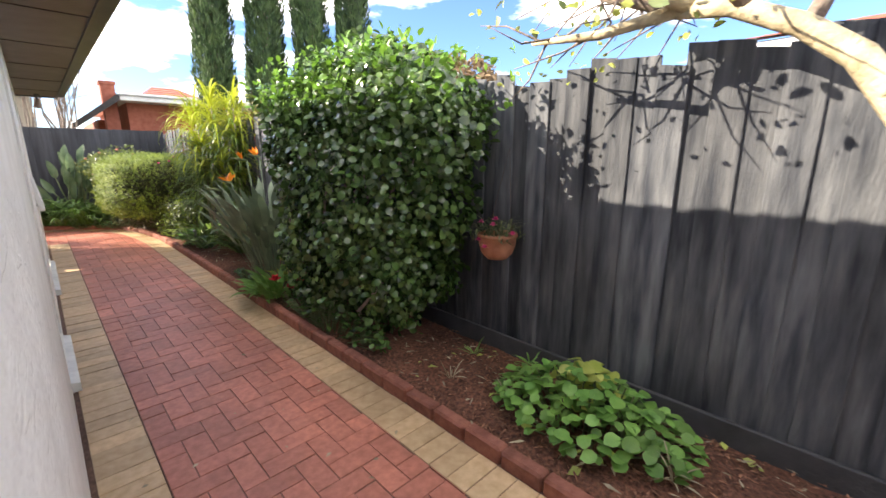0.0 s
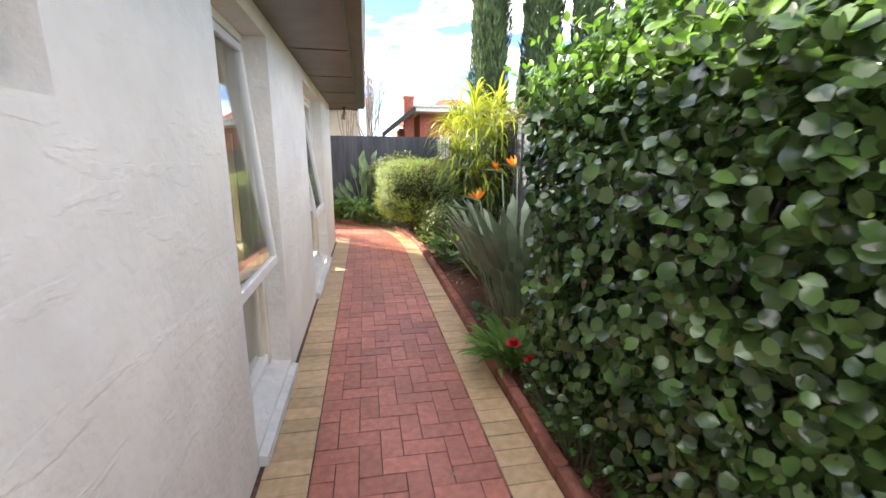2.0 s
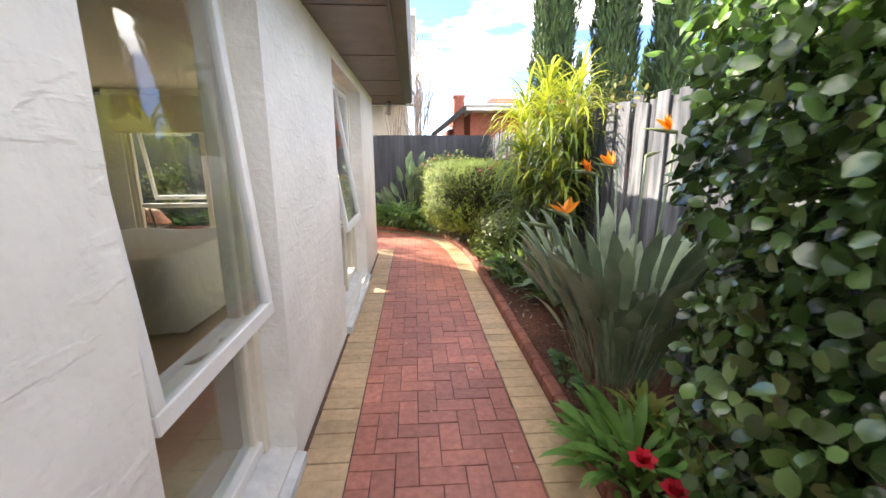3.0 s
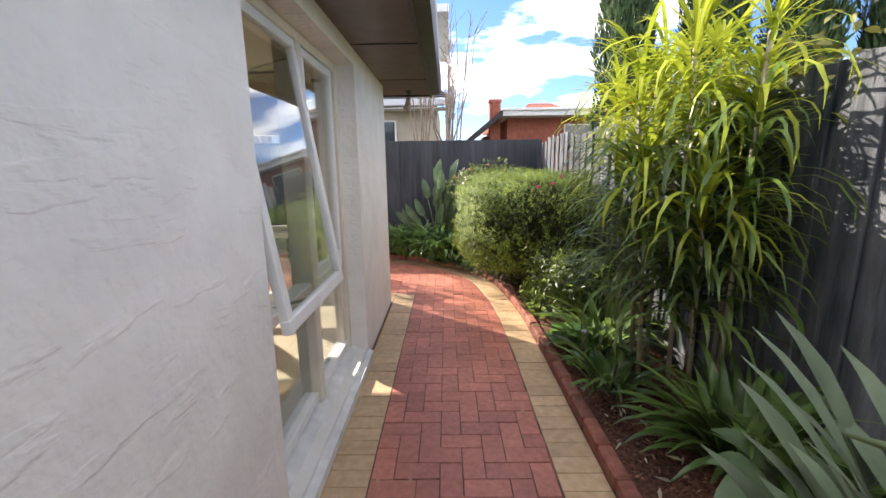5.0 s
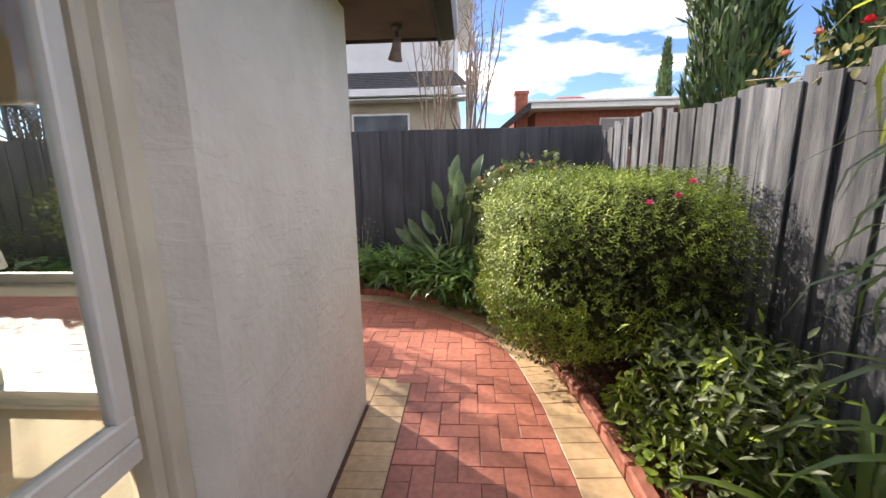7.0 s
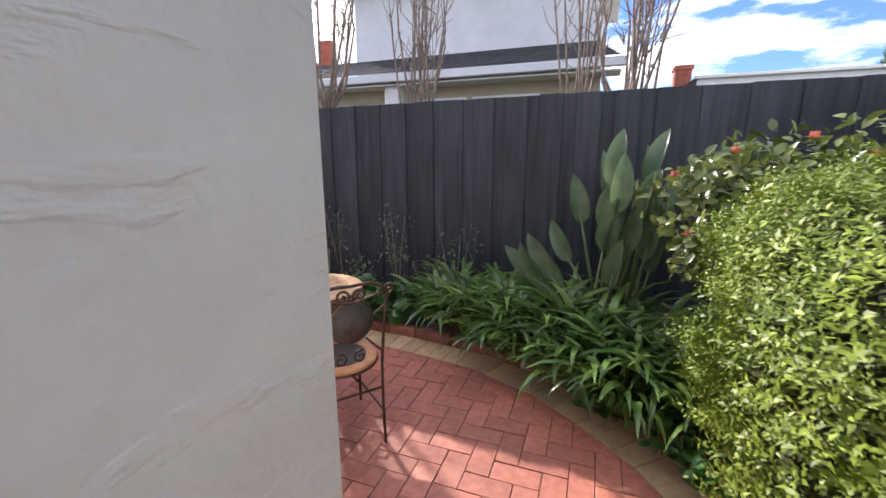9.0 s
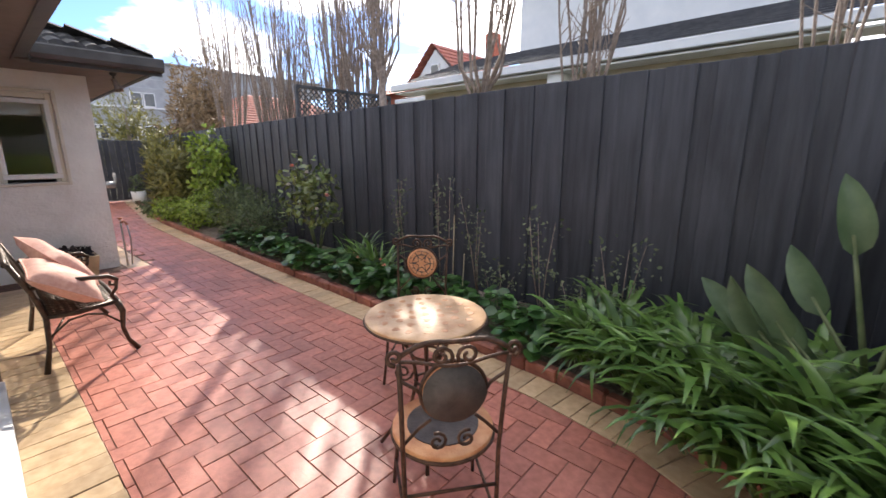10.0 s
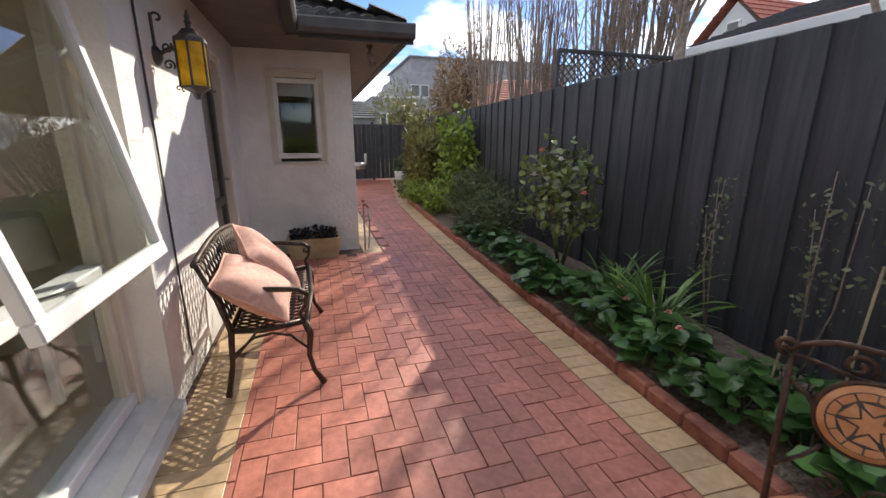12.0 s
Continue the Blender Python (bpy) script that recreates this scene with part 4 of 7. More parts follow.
for i, (x, y, z, az) in enumerate(((0.14, 0.52, 1.40, 2.2), (0.30, 0.12, 1.62, 2.6), (-0.05, 0.42, 1.36, 2.9), (-0.38, 0.0, 1.13, 2.0), (0.22, 0.3, 1.48, 0.6), (-0.45, 0.1, 1.05, 2.7))):
    fl = part("flower_stalk", Geo().tube([(x * 0.3, y * 0.3, 0.05), (x * 0.75, y * 0.75, z * 0.6), (x, y, z)], [0.010, 0.009, 0.008], 6), L_BIRD, bp, "", True)
    c, s = math.cos(az), math.sin(az)
    part("beak", Geo().tube([(x, y, z), (x + c * 0.08, y + s * 0.08, z + 0.015), (x + c * 0.2, y + s * 0.2, z + 0.03)], [0.013, 0.014, 0.002], 7), STEM, fl, "pointed grey beak of the flower", True)
    if i < 4:
        rr = np.random.default_rng(60 + i)
        k = 7
        al = np.stack([c * 0.3 + rr.normal(size=k) * 0.45, s * 0.3 + rr.normal(size=k) * 0.45, np.full(k, 0.9)], 1)
        me = scatter("petals", LANCE, np.tile(np.array((x + c * 0.04, y + s * 0.04, z + 0.01)), (k, 1)), al, rr.normal(size=(k, 3)), np.full(k, 0.115), F_ORANGE)
        part("petals", me, F_ORANGE, fl, "orange crested petals")


# tall cane plants with yellow-green straps
def cane_plant(at, canes, seed, label):
    c = thing("cane_plant", label, "plant", at, "tall cane plants")
    r = np.random.default_rng(seed)
    low, top = [], []
    for i, (x, y, h, lean_x, lean_y) in enumerate(canes):
        tipx, tipy = x + lean_x, y + lean_y
        part("cane", Geo().tube([(x, y, 0), (x + lean_x * 0.3, y + lean_y * 0.2, h * 0.4), (tipx, tipy, h)], [0.016, 0.014, 0.010], 8), DRY, c, "pale ringed cane", True)
        for k in range(155):
            t = r.random() ** 0.75
            z = h * (0.34 + 0.68 * t)
            px, py = x + lean_x * (z / h), y + lean_y * (z / h)
            a = k * 2.399 + r.normal() * 0.3
            ln = r.uniform(0.38, 0.72)
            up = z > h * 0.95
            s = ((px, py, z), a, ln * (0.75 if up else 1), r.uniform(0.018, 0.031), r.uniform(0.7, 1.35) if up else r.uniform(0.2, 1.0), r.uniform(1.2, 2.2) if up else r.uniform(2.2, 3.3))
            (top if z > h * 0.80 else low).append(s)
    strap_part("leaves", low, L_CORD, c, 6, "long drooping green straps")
    # straps of the top fifth take the colour with sunlight in it
    strap_part("top_leaves", top, L_CORDY, c, 6, "yellow-green crowns with sunlight put into their colour")
    return c


cane_plant((1.97, 7.02, 0.03), [(0.10, -0.42, 2.12, 0.03, -0.02), (-0.06, -0.22, 2.18, -0.04, 0.0), (0.18, 0.0, 2.14, 0.02, 0.03), (-0.14, 0.10, 2.05, -0.08, 0.03), (0.06, 0.30, 2.12, -0.02, 0.04), (-0.10, 0.38, 1.9, -0.10, 0.06),
                                (0.22, -0.18, 1.95, 0.05, -0.05), (-0.16, -0.06, 1.55, -0.10, -0.04), (0.0, -0.34, 1.35, -0.08, -0.08)], 71,
           "tall cane plant with drooping yellow-green strap leaves")
strap_clump((1.97, 6.22, 0.03), 150, 0.62, 0.052, L_STRAP, "low leafy strap-leaved clump under the canes", 72, "strap_clump", "", (0.7, 1.5), (1.1, 2.2), 0.15)
strap_clump((2.06, 5.95, 0.03), 40, 0.60, 0.055, L_STRAP, "narrow strap-leaved clump against the fence", 73, "strap_clump", "", (0.6, 1.45), (0.8, 1.8), 0.1)
strap_clump((1.62, 6.95, 0.03), 55, 0.42, 0.04, L_STRAP, "short strap-leaved clump under the canes", 75, "strap_clump", "", (0.5, 1.4), (0.9, 2.0), 0.12)
strap_clump((1.72, 7.5, 0.03), 70, 0.5, 0.04, L_STRAP, "short strap-leaved clump under the canes", 76, "strap_clump", "", (0.5, 1.4), (0.9, 2.0), 0.14)
strap_clump((1.95, 7.9, 0.03), 80, 0.6, 0.045, L_CORD, "strap-leaved clump between canes and hedge", 77, "strap_clump", "", (0.5, 1.4), (0.9, 2.0), 0.14)
# a broad paddle leaf leaning out of the bed
pd = thing("paddle_plant", "young plant with broad grey-green paddle leaves", "plant", (1.98, 5.72, 0.03))
for i, (az, ln, rise) in enumerate(((3.5, 0.85, 0.75), (4.1, 0.75, 0.65), (3.0, 0.6, 0.95), (2.4, 0.55, 1.0))):
    strap_part("leaf", [((0, 0, 0), az, ln * 0.45, 0.03, rise + 0.1, 0.1), ((math.cos(az) * ln * 0.3, math.sin(az) * ln * 0.3, ln * 0.42), az, ln * 0.62, 0.16, rise, 1.5)], L_NIC, pd, 7)

# clipped lime hedge at the bend
lh = thing("clipped_hedge", "clipped lime-green hedge with rounded top at the path bend", "hedge", (1.52, 9.72, 0))
# south face thinned so the shade-coloured leaves behind darken it
sprigs("leaves", (-0.02, -0.02, 0.89), (0.78, 0.93, 0.54), 16000, 0.027, L_LIME, lh, power=4.6, rough=0.08, seed=81, label="dense small lime leaves", thin=((0.35, -0.94, 0), 0.75, 1.2))
leafy("inner_leaves", DIAMOND, (0.0, 0.03, 0.80), (0.68, 0.80, 0.52), 30000, 0.038, L_INNER, lh, power=4.0, depth=0.45, rough=0.07, seed=82, label="inner foliage, brown-green with shade put into the colour")
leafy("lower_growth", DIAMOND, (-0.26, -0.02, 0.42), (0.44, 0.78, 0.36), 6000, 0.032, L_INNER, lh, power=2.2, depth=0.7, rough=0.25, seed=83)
twigs(lh, (0.1, 0, 0.0), [(-0.4, 0.5, 0.7), (0.4, 0.4, 0.8), (-0.4, -0.4, 0.7), (0.3, -0.6, 0.8), (-0.5, 0, 0.6), (-0.35, -0.75, 0.5), (0.1, -0.85, 0.8), (0.35, -0.8, 0.6), (-0.1, -0.8, 0.95), (0.5, -0.7, 0.9), (0.2, -0.82, 0.45)], 0.014, BARK_D, seed=8)
for i, (x, y, z) in enumerate(((0.15, -0.86, 1.33), (0.25, -0.80, 1.40), (-0.02, -0.92, 1.30))):
    bloom("flower", (x, y, z), 0.06, F_PINK, lh, 5, 90 + i, "small mauve-pink flower")
lf = thing("loose_shrub", "loose green shrub growing at the foot of the hedge", "shrub", (1.72, 8.45, 0.03))
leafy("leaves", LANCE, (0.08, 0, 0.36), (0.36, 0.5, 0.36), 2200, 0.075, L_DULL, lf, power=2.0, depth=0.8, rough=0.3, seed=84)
# outer leaves in the lime material, a brighter colour standing for sunlight
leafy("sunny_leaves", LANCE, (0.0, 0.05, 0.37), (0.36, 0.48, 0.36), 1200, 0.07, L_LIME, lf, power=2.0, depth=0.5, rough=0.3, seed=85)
twigs(lf, (0, 0, 0), [(-0.1, 0.3, 0.6), (0.2, -0.3, 0.62), (0.1, 0.2, 0.66)], 0.012, BARK_D, seed=9)


def ground_leaves(name, label, at, half, n, size, material, seed, height=0.16, shape=ROUND, group="", stems=True):
    """Low leaves held up on short stalks over a patch of the bed."""
    c = thing(name, label, "ground cover", at, group)
    r = np.random.default_rng(seed)
    a, q = r.uniform(0, 2 * math.pi, n), np.sqrt(r.random(n))
    x, y = np.cos(a) * q * half[0], np.sin(a) * q * half[1]
    z = height * (1.05 - q * q * 0.75) * r.uniform(0.45, 1.15, n) + 0.03
    az = a + r.normal(size=n) * 0.9
    along = np.stack([np.cos(az), np.sin(az), r.uniform(-0.25, 0.35, n)], 1)
    face = np.stack([np.cos(az) * -0.2 + r.normal(size=n) * 0.3, np.sin(az) * -0.2 + r.normal(size=n) * 0.3, np.ones(n)], 1)
    s = size * r.uniform(0.6, 1.25, n)
    p = np.stack([x, y, z], 1) - unit(along) * s[:, None] * 0.5
    part("leaves", scatter("leaves", shape, p, along, face, s, material), material, c)
    if stems:
        g = Geo()
        for i in range(0, n, 2):
            g.tube([(x[i] * 0.6, y[i] * 0.6, 0.0), (p[i, 0], p[i, 1], p[i, 2])], 0.004, 4, False)
        tagged(part("stalk_mass", g, STEM, c, "", True, False), kind="stuff")
    return c


ground_leaves("ground_cover", "small-leaved trailing growth along the edging under the hedge", (1.53, 3.1, 0.04), (0.15, 0.85), 420, 0.045, L_GLOSS, 106, 0.24)
gl = ground_leaves("ground_cover", "bright green round-leaved ground cover on mulch", (1.84, 0.92, 0.05), (0.34, 0.56), 480, 0.072, L_LET, 101, 0.24)
ground_leaves("ground_cover", "pale yellow-green young ground cover leaves", (1.92, 0.98, 0.14), (0.18, 0.2), 40, 0.085, L_PALE, 102, 0.22)
ground_leaves("ground_cover", "small green ground cover against the edging", (1.55, 7.55, 0.04), (0.14, 0.35), 46, 0.13, L_LET, 103, 0.2)
ground_leaves("ground_cover", "low leafy weeds beside the edging", (1.52, 4.95, 0.04), (0.08, 0.35), 90, 0.05, L_BERG, 104, 0.08)
ground_leaves("ground_cover", "low leafy growth beside the hedge", (1.45, 8.6, 0.04), (0.13, 0.45), 150, 0.05, L_LIME, 105, 0.22)
for i, (x, y) in enumerate(((1.62, 1.72), (1.95, 1.82), (1.7, 1.35), (2.1, 1.45), (1.72, 0.45), (1.85, 6.3))):
    strap_clump((x, y, 0.05), 12, 0.13, 0.012, L_LET if i % 2 else DRY, "small grassy weed tuft in the mulch", 110 + i, "weed_tuft", "weeds in the mulch", (0.3, 1.4), (0.3, 1.2), 0.03)
# small garden light in the bed
gla = thing("garden_light", "small white-topped garden stake light in the bed", "lamp", (1.60, 7.42, 0.03))
part("stake", Geo().tube([(0, 0, 0), (0, 0, 0.18)], 0.01, 8), METAL, gla)
part("head", Geo().lathe([(0.012, 0.17), (0.022, 0.18), (0.026, 0.25), (0.030, 0.255), (0.012, 0.27)], 14), METAL, gla, "small pale lamp head", True)

# bark chips and fallen leaves on the side bed
def litter(name, label, n, box, size, material, seed, z=0.075):
    c = thing(name, label, "litter", (0, 0, 0), kind="stuff")
    r = np.random.default_rng(seed)
    x = r.uniform(box[0], box[1], n)
    y = r.uniform(box[2], box[3], n)
    a = r.uniform(0, 6.28, n)
    along = np.stack([np.cos(a), np.sin(a), r.normal(size=n) * 0.25], 1)
    face = np.stack([r.normal(size=n) * 0.4, r.normal(size=n) * 0.4, np.ones(n)], 1)
    t = np.clip((x - box[0]) / (box[1] - box[0]), 0, 1)
    zz = z - 0.02 + 0.05 * np.sin(np.pi * np.minimum(1, t * 1.1)) * 0.9 + r.uniform(-0.006, 0.012, n)
    part("pieces", scatter(name, NEEDLE if size < 0.06 else DIAMOND, np.stack([x, y, zz], 1), along, face, size * r.uniform(0.5, 1.6, n), material), material, c)
    return c


litter("bark_chips", "loose red-brown bark chips over the bed", 7000, (1.44, 2.24, -0.6, 9.0), 0.042, CHIP, 121, 0.062)
litter("straw_bits", "pale straw and twigs lying on the bark", 420, (1.44, 2.24, 0.0, 8.0), 0.055, DRY, 122, 0.072)
litter("fallen_leaves", "fallen yellow leaves on the mulch", 34, (1.5, 2.22, 0.2, 2.3), 0.06, L_PALE, 123, 0.078)
lv = thing("path_leaves", "a few dry leaves and specks on the pavers", "litter", (0, 0, 0), kind="stuff")
r = np.random.default_rng(125)
k = 60
pp = np.stack([r.uniform(0.0, 1.3, k), r.uniform(0.5, 8, k), np.full(k, 0.006)], 1)
aa = r.uniform(0, 6.28, k)
part("pieces", scatter("pieces", DIAMOND, pp, np.stack([np.cos(aa), np.sin(aa), np.zeros(k)], 1), np.tile((0, 0, 1.0), (k, 1)) + r.normal(size=(k, 3)) * 0.2, r.uniform(0.012, 0.04, k), DRY), DRY, lv)

# hanging pot on the fence
hp = thing("hanging_pot", "terracotta half-basket pot with trailing pink flowers on the fence", "plant pot", (2.125, 1.78, 0.77))
part("pot", Geo().lathe([(0.02, 0.0), (0.07, 0.012), (0.105, 0.05), (0.125, 0.11), (0.13, 0.165), (0.138, 0.165), (0.138, 0.185), (0.122, 0.185), (0.115, 0.15)], 24), TERRA, hp, "", True)
r = np.random.default_rng(131)
specs = [((r.normal() * 0.05, r.normal() * 0.05, 0.17), r.uniform(0, 6.28), r.uniform(0.14, 0.26), 0.009, r.uniform(0.3, 1.1), r.uniform(1.0, 2.2)) for _ in range(60)]
strap_part("stems", specs, STEM, hp, 5)
leafy("leaves", NEEDLE, (0, 0, 0.20), (0.17, 0.18, 0.07), 320, 0.04, L_DULL, hp, seed=132, rough=0.3)
for i, (x, y, z) in enumerate(((-0.12, 0.06, 0.14), (-0.10, -0.04, 0.25), (-0.02, 0.13, 0.24), (-0.05, -0.16, 0.20), (-0.13, 0.0, 0.10), (0.0, 0.02, 0.27))):
    bloom("flower", (x, y, z), 0.055, F_PINK, hp, 5, 140 + i, "bright pink flower")
part("wire", Geo().tube([(0.02, 0.1, 0.17), (0.13, 0.02, 0.75), (0.02, -0.1, 0.17)], 0.002, 5), IRON, hp)

# leaning pale-barked tree at the start of the path
tr = thing("leaning_tree", "pale-barked leaning tree with bare twigs over the fence", "tree", (2.10, -1.19, -0.01))
part("trunk", Geo().tube([(0, 0, -0.06), (-0.02, 0.5, 0.7), (-0.05, 0.95, 1.25), (-0.08, 1.15, 1.53), (-0.08, 1.35, 1.82), (-0.08, 1.52, 1.95), (-0.08, 1.75, 2.06), (-0.08, 1.97, 2.09)], [0.08, 0.07, 0.06, 0.054, 0.048, 0.043, 0.038, 0.033], 12), BARK_P, tr, "", True)
r = np.random.default_rng(151)
limbs = [((-0.08, 1.95, 2.09), (-0.2, 2.6, 2.05)), ((-0.08, 1.9, 2.09), (-0.45, 2.35, 2.25)), ((-0.08, 1.75, 2.06), (0.2, 2.3, 2.3)), ((-0.08, 1.5, 1.95), (0.35, 1.3, 2.6)), ((-0.08, 1.7, 2.04), (-0.5, 1.8, 2.5)), ((-0.08, 1.95, 2.09), (0.05, 2.5, 2.45)), ((-0.08, 1.6, 2.0), (0.15, 1.9, 2.35))]
tips = []
for i, (a, b) in enumerate(limbs):
    a, b = Vector(a), Vector(b)
    m1 = a.lerp(b, 0.5) + Vector(r.normal(size=3) * 0.05)
    limb = part("limb", Geo().tube([a, m1, b], [0.032, 0.022, 0.012], 8), BARK_P if i < 2 else BARK_D, tr, "", True)
    g = Geo()
    for k in range(9):
        s = a.lerp(b, r.uniform(0.3, 1.0))
        e = s + Vector((r.normal() * 0.2, r.uniform(-0.1, 0.5), r.normal() * 0.18))
        g.tube([s, s.lerp(e, 0.5) + Vector(r.normal(size=3) * 0.03), e], [0.007, 0.005, 0.002], 5)
        tips.append(e)
    part("twigs", g, BARK_D, limb, "", True)
tp_ = np.array([tuple(t) for t in tips])
k = 150
p = tp_[r.integers(len(tp_), size=k)] + r.normal(size=(k, 3)) * 0.07
part("leaves", scatter("leaves", OVATE, p, r.normal(size=(k, 3)), r.normal(size=(k, 3)), r.uniform(0.03, 0.052, k), L_PALE), L_PALE, tr, "sparse yellowing leaves")
k = 420
p = np.stack([r.normal(0.05, 0.3, k), r.normal(1.9, 0.45, k), r.normal(2.55, 0.2, k)], 1)
part("upper_leaves", scatter("upper_leaves", OVATE, p, r.normal(size=(k, 3)), r.normal(size=(k, 3)), r.uniform(0.05, 0.09, k), L_DULL), L_DULL, tr, "small crown leaves above")

# ---- plants of the back bed ----
cm = thing("camellia_bush", "camellia bush with bronze-green leaves and salmon flowers", "shrub", (1.18, 11.15, 0.03))
leafy("leaves", OVATE, (0, 0, 1.12), (0.55, 0.45, 0.42), 3000, 0.066, L_CAM, cm, power=2.0, depth=0.6, rough=0.3, seed=161)
twigs(cm, (0.05, 0.0, 0), [(-0.35, -0.1, 1.2), (0.3, 0.1, 1.35), (0.0, -0.2, 1.4), (-0.15, 0.2, 1.3), (0.4, -0.1, 1.1)], 0.02, BARK_D, seed=16)
for i, (x, y, z) in enumerate(((-0.28, -0.32, 1.44), (-0.5, -0.15, 1.32), (0.0, -0.35, 1.5), (-0.42, -0.25, 1.02), (0.25, -0.3, 1.42), (-0.1, -0.44, 1.15))):
    bloom("flower", (x, y, z), 0.075, F_SALM, cm, 7, 170 + i, "salmon pink flower")

# giant paddle-leaved plant
sn = thing("giant_strelitzia", "large plant with upright broad grey-green paddle leaves", "plant", (0.44, 11.68, 0.03))
r = np.random.default_rng(181)
PADDLE = leaf_shape(0.36, 0.75, 0.16, 8, 1.5, 0.40)


def paddle(base, tip_dir, stalk, blade, roll, seed):
    b, d = Vector(base), Vector(tip_dir).normalized()
    e = b + d * stalk
    st = part("stalk", Geo().tube([b, b.lerp(e, 0.5), e + d * 0.1], [0.02, 0.014, 0.008], 7), STEM, sn, "", True)
    face = Vector((math.cos(roll), math.sin(roll), 0.35))
    up = np.array([tuple(d + Vector((0, 0, 0.12)))])
    part("leaf", scatter("leaf", PADDLE, np.array([tuple(e)]), up, np.array([tuple(face)]), np.array([blade * 0.9]), L_NIC), L_NIC, st)


for i, (dx, dy, dz, stl, bl, roll) in enumerate(((-0.02, 0.0, 1, 1.15, 0.46, 4.3), (0.12, -0.05, 1, 1.0, 0.45, 4.9), (0.28, 0.05, 1, 1.2, 0.45, 4.1), (0.22, -0.15, 1, 0.85, 0.44, 5.2), (-0.08, -0.12, 1, 0.85, 0.44, 3.9),
                                                 (-0.75, -0.1, 0.85, 0.72, 0.42, 4.0), (-0.85, 0.0, 0.7, 0.70, 0.40, 5.2), (-0.6, 0.1, 0.95, 0.85, 0.40, 4.4), (0.48, 0.05, 1, 1.0, 0.42, 4.2), (0.38, -0.2, 1, 0.75, 0.4, 5.0),
                                                 (-0.25, -0.2, 1, 0.75, 0.4, 4.6), (0.05, -0.2, 1, 0.65, 0.42, 4.7), (0.16, 0.1, 1, 1.1, 0.42, 5.3), (0.02, 0.08, 1, 0.95, 0.42, 3.7), (-0.45, -0.05, 1, 0.9, 0.42, 4.9), (0.1, -0.3, 1, 0.5, 0.4, 4.3), (0.34, 0.12, 1, 0.95, 0.42, 4.7), (-0.15, 0.05, 1, 1.05, 0.42, 5.2))):
    paddle((r.normal() * 0.08, r.normal() * 0.06, 0.0), (dx if dx < -0.5 else dx * 0.55 + 0.03, dy, dz), stl * (0.82 if dx < -0.5 else 1.0) + 0.06, bl, roll, i)
for i in range(16):
    fan = i < 5
    lean = r.uniform(-0.95, -0.55) if fan else r.uniform(-0.1, 0.34)
    paddle((r.normal() * 0.1, r.normal() * 0.08, 0.0), (lean, r.normal() * 0.14, r.uniform(0.65, 0.9) if fan else 1), r.uniform(0.5, 0.68) if fan else r.uniform(0.55, 1.15), r.uniform(0.36, 0.46), r.uniform(3.7, 5.4), i)

# agapanthus border
r = np.random.default_rng(191)
spots = [(0.62, 10.98, 0.9), (0.32, 11.15, 1.0), (0.02, 11.3, 1.05), (-0.28, 11.42, 1.0), (-0.55, 11.55, 0.95), (-0.85, 11.65, 0.85), (0.7, 11.35, 1.0), (0.35, 11.5, 1.0), (-0.05, 11.62, 0.9), (0.95, 10.72, 0.7), (-0.4, 11.8, 0.85), (-0.9, 12.0, 0.8), (1.2, 11.6, 0.9), (0.5, 10.82, 0.85), (0.18, 11.0, 0.85), (-0.15, 11.2, 0.85), (0.85, 11.0, 0.9), (0.2, 11.75, 0.95)]
for i, (x, y, k) in enumerate(spots):
    strap_clump((x, y, 0.04), 110, 0.66 * k, 0.044, L_AGAP, "dark green arching agapanthus clump", 200 + i, "agapanthus", "agapanthus along the back bed", (0.95, 1.52), (1.7, 3.0), 0.17)
strap_clump((-3.55, 12.05, 0.04), 95, 0.60, 0.03, L_AGAP, "dark narrow-leaved agapanthus clump by the fence", 230, "agapanthus", "agapanthus along the back bed", (0.7, 1.45), (1.0, 2.0), 0.13)
strap_clump((-4.1, 12.15, 0.04), 70, 0.5, 0.03, L_AGAP, "dark narrow-leaved agapanthus clump by the fence", 231, "agapanthus", "agapanthus along the back bed", (0.7, 1.45), (1.0, 2.0), 0.13)

# round-leaved border along the edging
r = np.random.default_rng(241)
for i, x in enumerate(np.arange(-1.35, -7.0, -0.46)):
    y = 11.72 + (-x - 1.3) * 0.035 + r.normal() * 0.05
    clump = ground_leaves("bergenia", "round-leaved dark green bergenia clump by the edging", (x, y, 0.05), (0.29, 0.25), 95, 0.12, L_BERG, 250 + i, 0.25, ROUND, "bergenias along the edging")
    if i in (4, 5):
        for q in range(2):
            bloom("flower", (0.14 - 0.2 * q, -0.05 + 0.12 * q, 0.30), 0.05, F_SALM, clump, 6, 245 + i + q, "small dusty pink flower head")
for i, (x, y) in enumerate(((-1.25, 11.95), (-2.6, 12.1), (-5.2, 12.0), (-6.2, 12.1))):
    ground_leaves("ground_cover", "low dark ground cover by the back fence", (x, y, 0.05), (0.35, 0.22), 90, 0.08, L_BERG, 270 + i, 0.18)
for i, (x, y) in enumerate(((0.75, 10.55), (0.95, 10.3), (0.45, 10.78))):
    ground_leaves("ground_cover", "small-leaved ground cover over the edging", (x, y, 0.04), (0.22, 0.16), 150, 0.055, L_BERG, 280 + i, 0.16)


